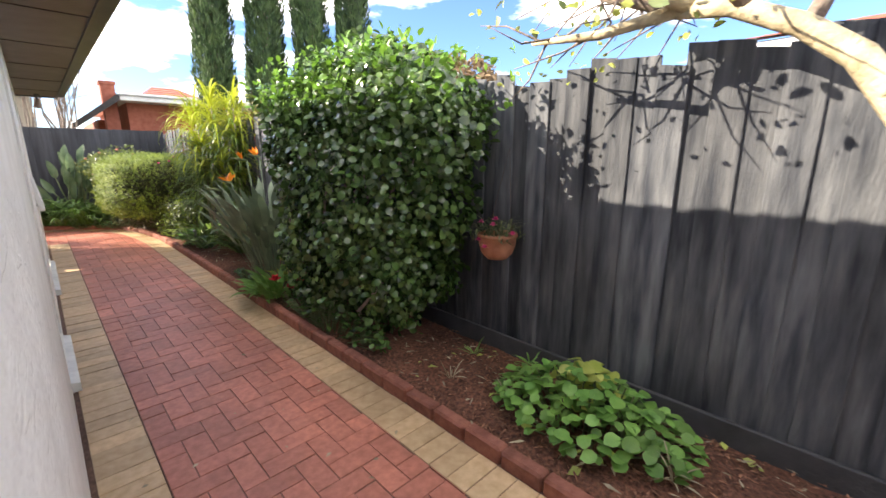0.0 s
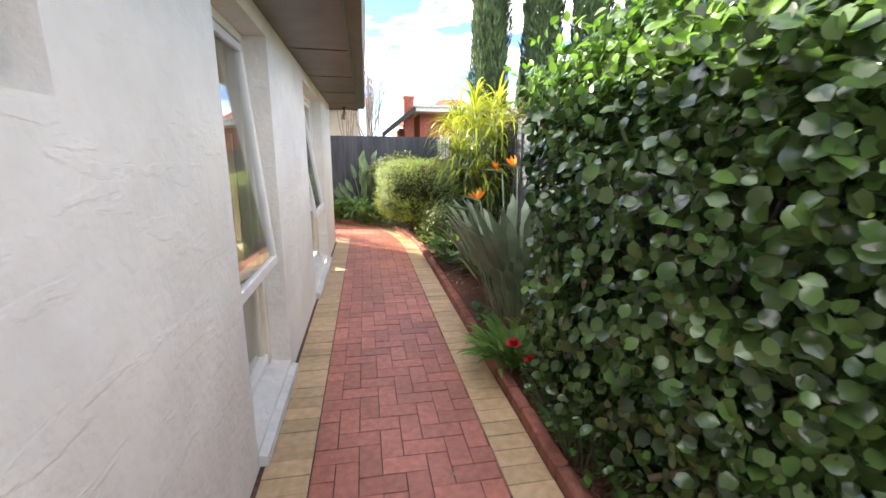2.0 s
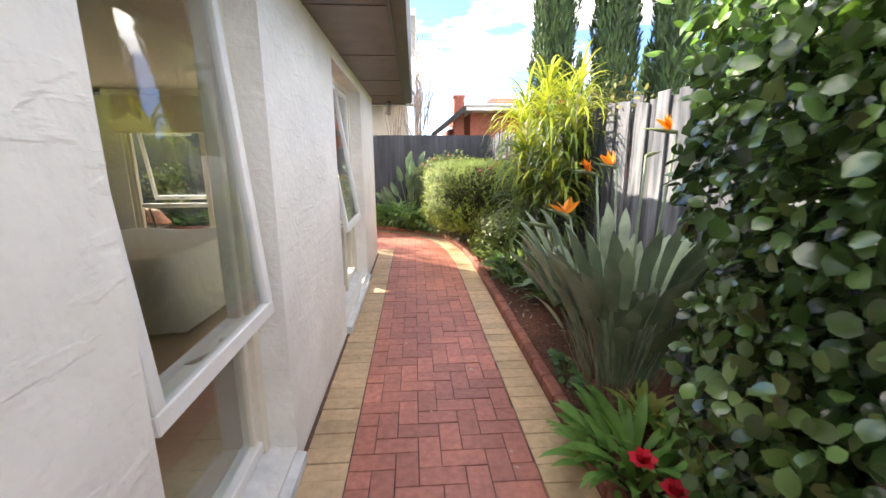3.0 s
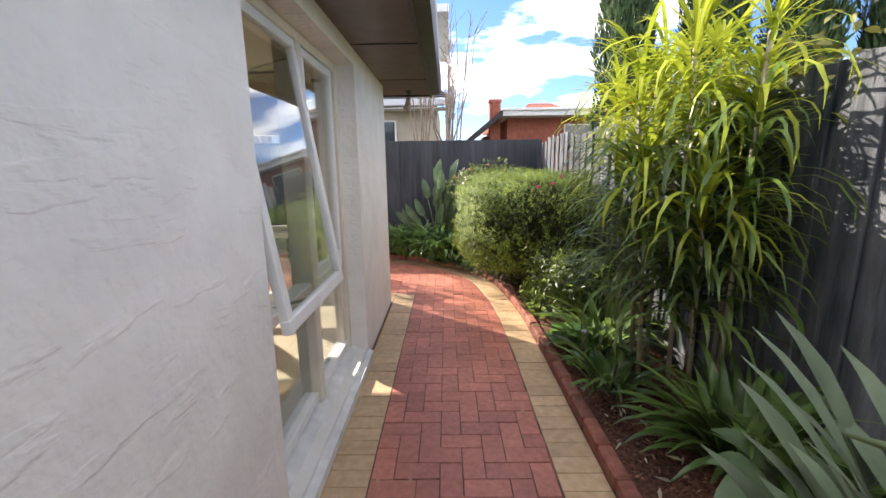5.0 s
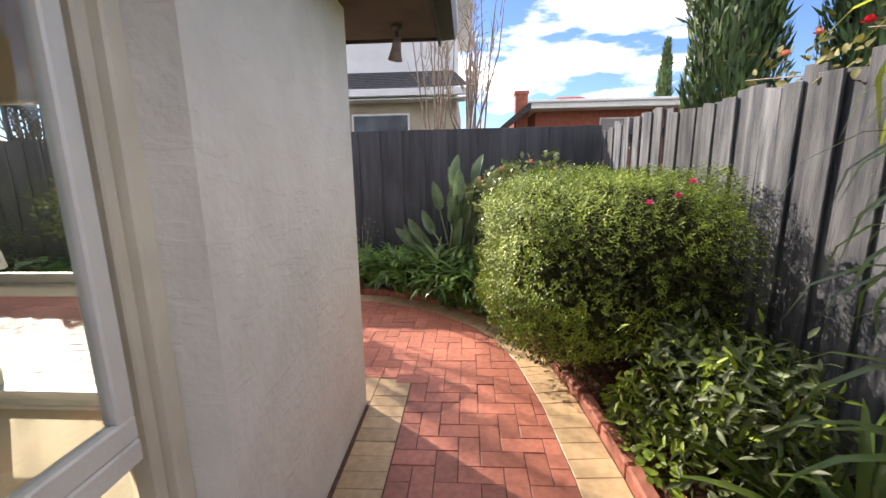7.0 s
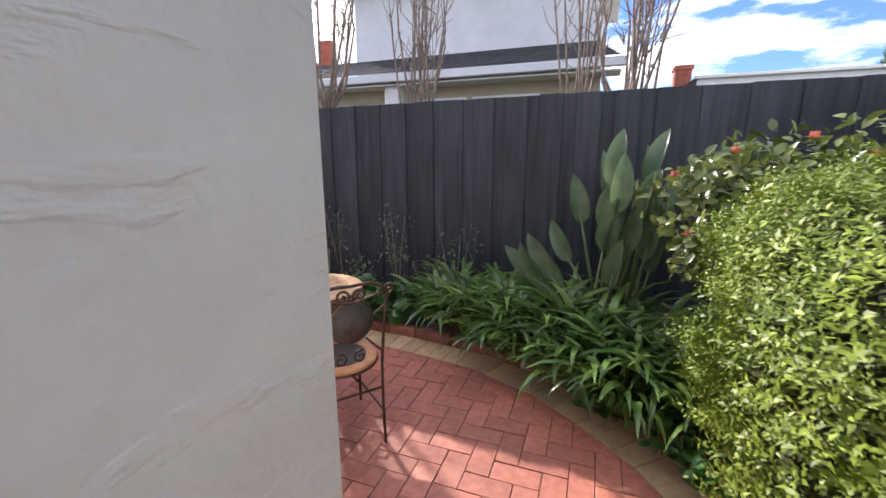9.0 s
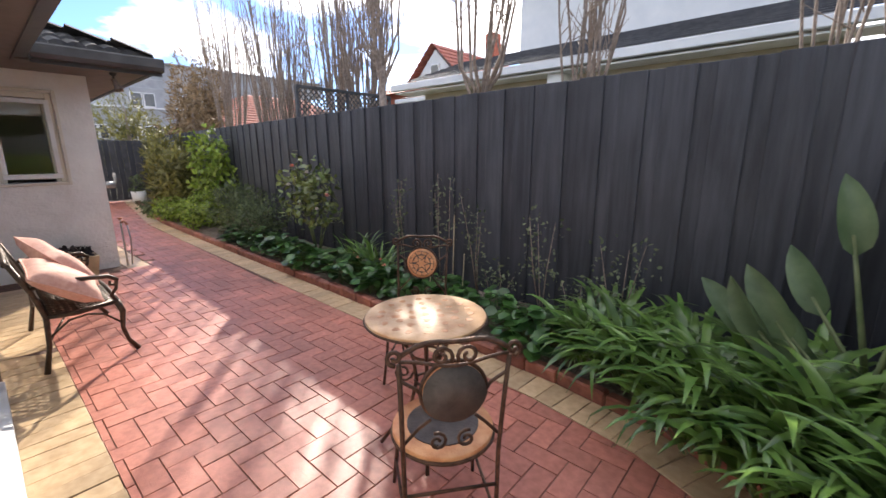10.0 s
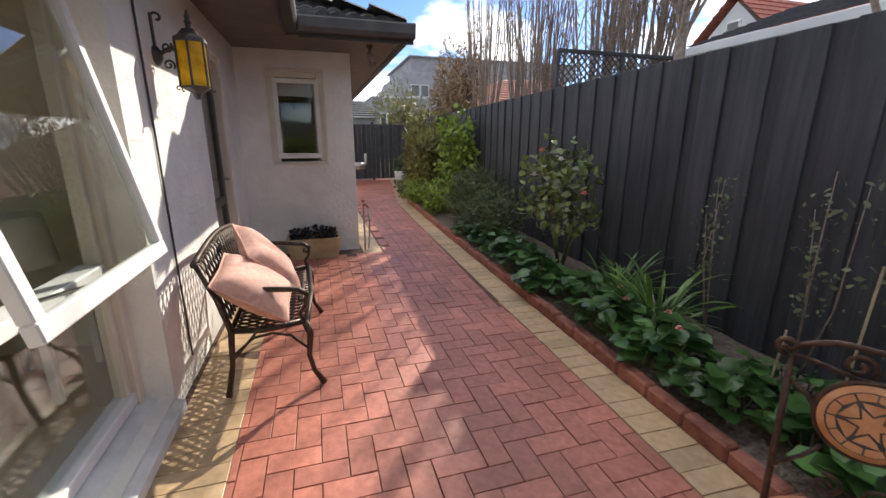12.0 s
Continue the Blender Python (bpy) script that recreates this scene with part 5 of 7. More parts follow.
def wispy(at, h, n, seed, label, material=L_DULL, spread=0.09, size=0.035, leaf_from=0.35):
    """A thin upright sapling with small leaves."""
    c = thing("sapling", label, "plant", at, "saplings along the back fence")
    r = np.random.default_rng(seed)
    pts = []
    for k in range(3):
        tip = Vector((r.normal() * spread, r.normal() * spread * 0.5, h * r.uniform(0.7, 1.0)))
        m = tip * 0.5 + Vector(r.normal(size=3) * 0.025)
        part("stem", Geo().tube([(0, 0, 0), m, tip], [0.007, 0.005, 0.002], 5), BARK_D, c, "", True)
        pts += [tuple(m.lerp(tip, t)) for t in np.linspace(-0.2, 1, 10)]
    pts = np.array(pts)
    p = pts[r.integers(len(pts), size=n)] + r.normal(size=(n, 3)) * np.array((spread * 0.5, spread * 0.4, 0.04))
    p = p[p[:, 2] > h * leaf_from]
    n = len(p)
    part("leaves", scatter("leaves", OVATE, p, r.normal(size=(n, 3)) + np.array((0, -0.3, 0.3)), r.normal(size=(n, 3)) + np.array((0, -0.5, 0.7)), size * r.uniform(0.6, 1.3, n), material), material, c)
    return c


for i, (x, y, h, s) in enumerate(((-1.55, 12.15, 1.12, 0.12), (-2.25, 12.2, 1.18, 0.07), (-2.75, 12.22, 1.30, 0.08), (-3.35, 12.3, 1.25, 0.10), (-0.95, 12.2, 0.95, 0.14), (-1.2, 12.05, 0.62, 0.12), (-2.0, 12.15, 0.5, 0.12))):
    wispy((x, y, 0.04), h * 0.93, 130, 300 + i, "thin sparse-leaved sapling against the dark fence", L_SAP, s)
st = thing("garden_stakes", "thin dry stakes stuck in the bed", "stake", (-2.45, 12.05, 0.03))
for x, h in ((0, 0.85), (0.12, 0.5), (-0.3, 0.42)):
    part("stake", Geo().tube([(x, 0, 0), (x + 0.02, 0.01, h)], 0.006, 5), DRY, st)

# rose bush, rosemary, grasses and bushes further west
rb = thing("rose_bush", "leggy rose bush with pale pink blooms", "shrub", (-4.95, 12.15, 0.03))
twigs(rb, (0, 0, 0), [(-0.25, -0.1, 0.95), (0.15, 0.05, 1.1), (0.0, -0.2, 1.2), (0.35, 0.1, 0.85), (-0.15, 0.1, 1.05)], 0.014, STEM, "cane", 31)
leafy("leaves", OVATE, (-0.03, -0.05, 0.92), (0.46, 0.34, 0.46), 620, 0.085, L_CAM, rb, power=2.0, depth=0.9, rough=0.4, seed=311)
for i, (x, y, z) in enumerate(((0.12, -0.15, 1.17), (0.38, -0.05, 0.88), (-0.28, -0.2, 1.0), (-0.05, -0.25, 1.25), (0.2, -0.1, 0.7))):
    bloom("flower", (x, y, z), 0.085, F_SALM if i % 2 else F_WHITE, rb, 7, 320 + i, "pale pink rose")
for i, (x, y, rx, ry, h, m, sh, n, sz, nm, lab) in enumerate((
        (-6.6, 12.1, 0.55, 0.4, 0.75, L_DULL, NEEDLE, 2600, 0.08, "rosemary_bush", "dark needle-leaved bush by the edging"),
        (-7.7, 12.25, 0.6, 0.42, 0.95, L_DULL, NEEDLE, 2800, 0.09, "rosemary_bush", "dark needle-leaved bush by the fence"),
        (-8.9, 12.05, 0.6, 0.40, 0.62, L_LIME, DIAMOND, 2000, 0.07, "low_shrub", "low bright green shrub beside the path"),
        (-9.4, 12.55, 0.7, 0.38, 1.9, L_LIME, OVATE, 1600, 0.11, "tall_shrub", "tall yellow-green shrub against the fence"),
        (-11.2, 12.4, 0.6, 0.5, 1.6, L_OLIVE, NEEDLE, 2400, 0.20, "grass_shrub", "tall feathery yellow-green grass clump"),
        (-12.6, 12.6, 0.7, 0.5, 1.9, L_OLIVE, NEEDLE, 2400, 0.22, "grass_shrub", "tall feathery yellow-green grass clump"),
        (-10.2, 11.95, 0.6, 0.35, 0.5, L_LIME, DIAMOND, 1500, 0.07, "low_shrub", "low bright green shrub beside the path"),
        (-12.3, 12.1, 0.7, 0.3, 0.30, L_DULL, DIAMOND, 1200, 0.07, "low_shrub", "low grey-green mat of ground cover"))):
    t = thing(nm, lab, "shrub", (x, y, 0.03), "shrubs along the west bed")
    leafy("leaves", sh, (0, 0, h * 0.52), (rx, ry, h * 0.5), n, sz, m, t, power=2.2, depth=0.7, rough=0.3, seed=330 + i, droop=-0.6 if sh is NEEDLE else 0.2)
    twigs(t, (0, 0, 0), [(-rx * 0.5, 0, h * 0.7), (rx * 0.4, 0.1, h * 0.8), (0, -ry * 0.4, h * 0.75)], 0.014, BARK_D, "branch", 340 + i)

# vine with red flowers on top of the side fence
vn = thing("climbing_rose", "climbing rose with red flowers along the fence top", "climber", (2.33, 7.2, 1.82))
leafy("leaves", OVATE, (0.12, 0.5, 0.16), (0.22, 1.9, 0.22), 900, 0.06, L_OLIVE, vn, power=2.0, depth=0.9, rough=0.5, seed=351)
twigs(vn, (0.12, 0, 0.0), [(0.1, 1.6, 0.3), (0.1, -1.0, 0.25), (0.15, 0.7, 0.36), (0.0, 2.3, 0.2)], 0.012, BARK_D, "cane", 35)
part("stem", Geo().tube([(0.12, 0, -1.82), (0.13, 0.05, -0.9), (0.12, 0, 0.05)], 0.016, 7), BARK_D, vn, "", True)
for i in range(10):
    rr = np.random.default_rng(360 + i)
    bloom("flower", (rr.normal() * 0.08 + 0.05, rr.uniform(-1.0, 2.3), rr.uniform(0.15, 0.38)), 0.07, F_RED if i % 3 else F_SALM, vn, 6, 370 + i, "red rose bloom")


# ---- trees beyond the fences ----
def cypress(at, h, w, n, seed, size=0.22):
    c = thing("cypress_tree", "tall narrow dark green cypress tree beyond the fence", "tree", at, "cypress trees")
    part("trunk", Geo().tube([(0, 0, 0), (0, 0, h * 0.5), (0, 0, h * 0.95)], [0.12, 0.08, 0.02], 8), BARK_D, c, "", True)
    r = np.random.default_rng(seed)
    z = r.random(n) ** 0.85 * h
    prof = w * 0.5 * np.minimum(1, (z / h + 0.02) * 9) * np.clip((1 - z / h) * 2.2, 0, 1) ** 0.55
    a = r.uniform(0, 6.283, n)
    q = prof * (1 - 0.45 * r.random(n) ** 2) * (1 + 0.13 * np.sin(a * 5 + z * 2.1) + 0.10 * np.sin(a * 3 - z * 3.7))
    p = np.stack([np.cos(a) * q, np.sin(a) * q, z], 1)
    along = np.stack([np.cos(a) * 0.35, np.sin(a) * 0.35, np.ones(n)], 1) + r.normal(size=(n, 3)) * 0.22
    face = np.stack([np.cos(a), np.sin(a), np.full(n, 0.2)], 1) + r.normal(size=(n, 3)) * 0.4
    part("crown", scatter("crown", NEEDLE, p, along, face, size * r.uniform(0.6, 1.4, n), L_CYP), L_CYP, c, "upright sprays of dark foliage")
    return c


cy = cypress((3.45, 11.6, 0), 10.5, 0.80, 30000, 401, 0.16)
for i, (x, y, s) in enumerate(((4.55, 11.15, 1.0), (5.50, 10.65, 1.04), (6.45, 10.2, 0.97))):
    copy_thing(cy, pose(x, y, 0, 0, 0, 70 * (i + 1)))
cz = cypress((13.1, 35.2, 0), 8.9, 0.95, 5000, 402, 0.3)
for x, y in ((14.9, 34.3), (17.2, 33.2)):
    copy_thing(cz, pose(x, y, 0, 0, 0, 50))


def bare_tree(at, trunk_h, top, shoots, spread, seed, label, thick=0.07):
    """A cut-back deciduous tree: short trunk, limbs, and long upright bare shoots."""
    t = thing("bare_tree", label, "tree", at, "bare trees beyond the back fence")
    r = np.random.default_rng(seed)
    part("trunk", Geo().tube([(0, 0, 0), (0.02, 0.01, trunk_h * 0.5), (0, 0, trunk_h)], [thick, thick * 0.85, thick * 0.8], 8), BARK_D, t, "", True)
    g = Geo()
    for i in range(shoots):
        a = r.uniform(0, 6.283)
        q = spread * (0.25 + 0.75 * r.random())
        s = Vector((0, 0, trunk_h * r.uniform(0.78, 1.0)))
        k = Vector((math.cos(a) * q * 0.55, math.sin(a) * q * 0.55, trunk_h + 0.35 * r.uniform(0.5, 1.5)))
        e = Vector((math.cos(a) * q + r.normal() * 0.1, math.sin(a) * q + r.normal() * 0.1, top * r.uniform(0.72, 1.05)))
        mid = k.lerp(e, 0.5) + Vector((r.normal() * 0.07, r.normal() * 0.07, 0))
        g.tube([s, k, mid, e], [thick * 0.38, thick * 0.25, thick * 0.18, 0.004], 5, False)
        for _ in range(9):
            w = k.lerp(e, r.uniform(0.1, 0.95))
            v = w + Vector((r.normal() * 0.16, r.normal() * 0.16, r.uniform(0.12, 0.5)))
            g.tube([w, w.lerp(v, 0.5) + Vector((r.normal() * 0.03, r.normal() * 0.03, 0)), v], [thick * 0.11, thick * 0.08, 0.003], 4, False)
    tagged(part("bare_growth", g, BARK_D, t, "long thin upright leafless shoots", True, False), kind="stuff")
    return t


for i, (x, y, th, top, n, sp, k) in enumerate(((0.55, 14.2, 1.9, 5.0, 15, 0.75, 0.075), (-0.05, 14.6, 1.8, 4.8, 9, 0.6, 0.06), (-2.2, 14.2, 1.8, 5.0, 14, 0.55, 0.07), (-3.5, 13.9, 2.2, 5.2, 10, 0.8, 0.085), (-5.75, 14.1, 2.9, 6.0, 18, 0.6, 0.075),
                                               (-7.6, 15.2, 2.2, 5.9, 40, 0.95, 0.075), (-9.2, 15.6, 2.0, 6.2, 42, 1.0, 0.08), (-11.2, 15.4, 1.9, 6.4, 40, 1.0, 0.08), (-13.0, 15.8, 2.0, 6.8, 26, 0.9, 0.08), (-15.2, 15.4, 2.0, 7.0, 24, 0.95, 0.08), (-17.5, 16.2, 2.0, 7.2, 22, 1.0, 0.09))):
    bare_tree((x, y, 0), th, top, n, sp, 420 + i, "leafless cut-back tree with upright shoots", k)
# brownish evergreen and shrubs by the far fence
for i, (x, y, w, h, m, n) in enumerate(((-17.2, 15.2, 1.05, 4.9, L_BROWN, 5200), (-14.8, 14.1, 0.85, 3.2, L_BROWN, 2400), (-19.5, 13.4, 1.2, 3.6, L_OLIVE, 2600))):
    t = thing("brown_conifer", "straggly brownish-green tree behind the back fence", "tree", (x, y, 0), "straggly trees")
    part("trunk", Geo().tube([(0, 0, 0), (0.05, 0, h * 0.5), (0, 0, h * 0.9)], [0.1, 0.07, 0.02], 7), BARK_D, t, "", True)
    leafy("crown", NEEDLE, (0, 0, h * 0.55), (w, w, h * 0.46), n, 0.24, m, t, power=2.0, depth=0.8, rough=0.35, seed=440 + i, droop=-0.4)
for i, (x, y, z, w, h, m) in enumerate(((15.5, 17.0, 5.2, 1.9, 1.5, L_OLIVE), (15.2, 14.0, 3.9, 1.6, 1.8, L_BROWN))):
    t = thing("garden_tree", "distant rounded tree beyond the side fence", "tree", (x, y, 0), "distant trees")
    part("trunk", Geo().tube([(0, 0, 0), (0.1, 0, z * 0.5), (0, 0, z)], [0.2, 0.16, 0.08], 8), BARK_D, t, "", True)
    leafy("crown", OVATE, (0, 0, z), (w, w, h), 3600, 0.26, m, t, power=2.0, depth=0.7, rough=0.4, seed=450 + i)

# ---- neighbouring houses ----
def plane_windows(root, specs, place):
    for a, b, c, d in specs:
        w = part("window", Geo().box(a, b, -0.05, 0.02, c, d, 0.01), WHITE, root)
        w.data.transform(place)
        p = part("pane", Geo().box(a + 0.07, b - 0.07, -0.075, -0.055, c + 0.07, d - 0.07), DKGLASS, w)
        p.data.transform(place)


def slope_roof(name, corners, material, root, label, rows=12):
    """A roof slope between eave corners a, b and ridge corners d, c, in stepped courses."""
    a, b, c, d = [Vector(p) for p in corners]
    g = Geo()
    nrm = (b - a).cross(d - a).normalized()
    if nrm.z < 0:
        nrm = -nrm
    for i in range(rows):
        t0, t1 = i / rows, (i + 1) / rows
        g.v += [tuple(q) for q in (a.lerp(d, t0) + nrm * 0.05, b.lerp(c, t0) + nrm * 0.05, a.lerp(d, t1) + nrm * 0.01, b.lerp(c, t1) + nrm * 0.01)]
        k = 4 * i
        g.f.append((k, k + 1, k + 3, k + 2))
        if i:
            g.f.append((k - 2, k - 1, k + 1, k))
    return part(name, g, material, root, label)


# white two-storey house to the north
H = thing("white_house", "white rendered two-storey house with dark slate lower roof", "house", (0, 0, 0))
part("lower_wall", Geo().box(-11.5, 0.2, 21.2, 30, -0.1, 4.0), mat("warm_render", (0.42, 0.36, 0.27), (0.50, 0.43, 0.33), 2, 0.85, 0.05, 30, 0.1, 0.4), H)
part("upper_wall", Geo().box(-8.6, 0.1, 23.2, 30, 3.9, 7.6), RENDERW, H, "tall white rendered upper wall")
part("upper_fascia", Geo().box(-9.4, 0.7, 22.4, 30.6, 7.55, 7.85, 0.02), WHITE, H, "white upper eave")
slope_roof("lower_roof", [(-12.3, 20.4, 3.95), (0.7, 20.4, 3.95), (0.0, 23.2, 5.05), (-11.0, 23.2, 5.05)], ROOFSL, H, "dark slate lean-to roof", 10)
part("fascia", Geo().box(-12.4, 0.8, 20.25, 20.42, 3.72, 3.95, 0.02), RENDERW, H, "white fascia and gutter")
part("soffit_board", Geo().box(-12.3, 0.7, 20.42, 21.25, 3.64, 3.68), WHITE, H)
plane_windows(H, [(-5.2, -3.6, 1.2, 3.3), (-3.4, -1.4, 1.2, 3.3), (-8.9, -7.2, 1.2, 3.2)], Matrix.Translation((0, 21.19, 0)))
part("column", Geo().box(-6.1, -5.6, 20.6, 21.2, 0, 3.65, 0.02), WHITE, H)

# red-brick house straight ahead
B = thing("brick_house", "red brick house with tiled roof, white fascia and chimney", "house", (0, 0, 0))
part("wall", Geo().box(3.9, 14, 28, 40, -0.1, 4.1), REDBR, B, "red brick wall")
part("porch_wall", Geo().box(2.9, 4.1, 31, 40, -0.1, 3.3), REDBR, B)
part("flat_fascia", Geo().box(3.5, 15, 26.8, 41, 4.05, 4.42, 0.02), WHITE, B, "white flat roof fascia")
part("gutter", Geo().box(3.4, 15.1, 26.65, 26.8, 4.30, 4.42, 0.02), WHITE, B)
part("verge", Geo().add([(3.5, 26.8, 4.05), (3.5, 26.8, 4.40), (1.6, 28.5, 2.9), (1.6, 28.5, 2.6), (3.5, 34, 4.05), (3.5, 34, 4.40), (1.6, 34, 2.9), (1.6, 34, 2.6)],
                         [(0, 1, 2, 3), (4, 5, 6, 7), (1, 5, 6, 2), (0, 4, 7, 3), (3, 2, 6, 7)]), GUTTER, B, "sloping dark roof end")
slope_roof("hip_roof", [(5.0, 33, 4.4), (11.0, 33, 4.4), (8.5, 38, 6.2), (7.0, 38, 6.2)], ROOFRED, B, "red tiled hip", 10)
slope_roof("hip_roof", [(5.0, 43, 4.4), (5.0, 33, 4.4), (7.0, 38, 6.2), (7.0, 38.2, 6.2)], ROOFRED, B, "red tiled hip", 10)
ch = part("chimney", Geo().box(2.95, 3.55, 28.2, 28.8, 0, 5.0, 0.02), REDBR, B, "red brick chimney")
part("chimney_cap", Geo().box(2.9, 3.6, 28.15, 28.85, 4.9, 5.08, 0.02), REDBR, ch)
plane_windows(B, [(7.0, 8.8, 2.2, 3.7), (11, 12.6, 2.2, 3.7)], Matrix.Translation((0, 27.99, 0)))

# gabled brick house to the north-west
G = thing("gabled_house", "old brick house with red tiled gable roof", "house", (0, 0, 0))
part("wall", Geo().box(-20, -12.6, 26.5, 34, -0.1, 5.0), REDBR, G)
part("gable_wall", Geo().add([(-17.3, 26.2, 4.9), (-13.7, 26.2, 4.9), (-15.5, 26.2, 6.7), (-17.3, 27.0, 4.9), (-13.7, 27.0, 4.9), (-15.5, 27.0, 6.7)], [(0, 1, 2), (3, 4, 5), (0, 1, 4, 3), (1, 2, 5, 4), (2, 0, 3, 5)]), RENDERW, G, "pale gable end")
slope_roof("gable_roof", [(-17.8, 25.9, 4.75), (-17.8, 33, 4.75), (-15.5, 33, 6.95), (-15.5, 25.9, 6.95)], ROOFRED, G, "red tiled gable slope", 9)
slope_roof("gable_roof", [(-13.2, 25.9, 4.75), (-13.2, 33, 4.75), (-15.5, 33, 6.95), (-15.5, 25.9, 6.95)], ROOFRED, G, "red tiled gable slope", 9)
slope_roof("main_roof", [(-20.6, 25.6, 4.7), (-12, 25.6, 4.7), (-12.6, 30, 6.4), (-18.4, 30, 6.4)], ROOFRED, G, "red tiled main roof", 10)
slope_roof("porch_roof", [(-15.6, 23.6, 4.0), (-8.6, 23.6, 4.0), (-8.6, 26.5, 4.9), (-14.2, 26.5, 4.9)], ROOFSL, G, "grey porch roof", 8)
part("porch_fascia", Geo().box(-15.7, -8.5, 23.45, 23.6, 3.82, 4.0, 0.02), RENDERW, G)
part("porch_wall", Geo().box(-15.2, -8.6, 24.2, 26.4, -0.1, 3.8), RENDERW, G)
part("chimney", Geo().box(-14.0, -13.4, 28.5, 29.1, 5.0, 7.6, 0.02), REDBR, G, "red chimney")
plane_windows(G, [(-15.8, -15.2, 5.4, 6.0)], Matrix.Translation((0, 26.19, 0)))
plane_windows(G, [(-19.4, -18.4, 2.6, 4.2)], Matrix.Translation((0, 26.49, 0)))

# grey apartment block far to the west
A = thing("apartment_block", "stepped grey rendered apartment block in the distance", "building", (0, 0, 0))
part("lower_block", Geo().box(-58, -45, 15.6, 34, -0.1, 5.45, 0.03), RENDERG, A)
part("parapet", Geo().box(-58, -44.9, 15.5, 34, 5.45, 5.6, 0.02), RENDERW, A)
part("middle_block", Geo().box(-59, -45.8, 18.2, 36, 5.6, 7.35, 0.03), RENDERG, A)
part("middle_block", Geo().box(-60, -46.4, 18.9, 38, 7.35, 8.2, 0.03), RENDERG, A)
part("upper_block", Geo().box(-61, -47.2, 20.1, 40, 8.2, 9.75, 0.03), RENDERG, A)
part("end_block", Geo().box(-66, -60, 14.2, 17.4, -0.1, 6.4, 0.03), RENDERW, A)
pw = Matrix.Translation((-44.99, 0, 0)) @ Matrix.Rotation(radians(90), 4, "Z")
plane_windows(A, [(16.3, 16.95, 2.8, 4.0), (17.0, 17.65, 2.8, 4.0), (18.4, 19.0, 2.8, 4.0), (19.05, 19.65, 2.8, 4.0), (20.2, 20.8, 2.8, 4.0), (20.85, 21.45, 2.8, 4.0), (23.0, 24.2, 2.8, 4.0)], pw)
plane_windows(A, [(19.7, 20.6, 5.7, 6.9), (20.7, 21.6, 5.7, 6.9), (23.5, 25.0, 5.7, 6.9)], Matrix.Translation((-45.79, 0, 0)) @ Matrix.Rotation(radians(90), 4, "Z"))
part("roof_slab", Geo().box(-61.4, -46.9, 19.8, 40.4, 9.75, 9.9, 0.03), RENDERG, A)
T = thing("tiled_roof_house", "low house with a brown tiled hip roof behind the trees", "house", (0, 0, 0))
part("wall", Geo().box(-34, -25, 19.5, 28, -0.1, 3.1), REDBR, T)
slope_roof("roof_slope", [(-24.3, 18.6, 2.9), (-24.3, 29, 2.9), (-28.0, 26, 5.2), (-28.0, 22, 5.2)], ROOFRED, T, "brown tiled roof slope", 14)
slope_roof("roof_slope", [(-34.5, 18.6, 2.9), (-24.3, 18.6, 2.9), (-28.0, 22, 5.2), (-30.0, 22, 5.2)], ROOFRED, T, "brown tiled roof slope", 14)
S = thing("low_shed", "small dark tiled outbuilding beyond the gate", "shed", (0, 0, 0))
part("wall", Geo().box(-24, -20, 9.5, 12.4, -0.1, 2.3), RENDERG, S)
slope_roof("roof_slope", [(-19.7, 9.2, 2.25), (-19.7, 12.8, 2.25), (-22, 12.0, 3.1), (-22, 10, 3.1)], ROOFSL, S, "dark tiled roof", 8)
# neighbour's eave seen over the side fence
N = thing("neighbour_house", "pale neighbouring house with white eave over the side fence", "house", (0, 0, 0))
part("wall", Geo().box(6.4, 12, -6, 1.2, -0.1, 2.5), RENDERW, N)
part("eave", Geo().box(6.0, 12.5, -6.5, 1.5, 2.48, 2.72, 0.02), WHITE, N)
slope_roof("roof_slope", [(5.95, -6.5, 2.7), (5.95, 1.6, 2.7), (9, 0.4, 3.4), (9, -6.5, 3.4)], ROOFRED, N, "red roof slope", 8)

# ---- outdoor furniture ----
def scroll(c, u, v, r0, turns, start, k=14):
    """A flat spiral in the plane of u and v about c."""
    c, u, v = Vector(c), Vector(u), Vector(v)
    out = []
    for i in range(k + 1):
        t = i / k
        a = start + turns * 2 * math.pi * t
        r = r0 * (1 - 0.78 * t)
        out.append(c + u * (r * math.cos(a)) + v * (r * math.sin(a)))
    return out


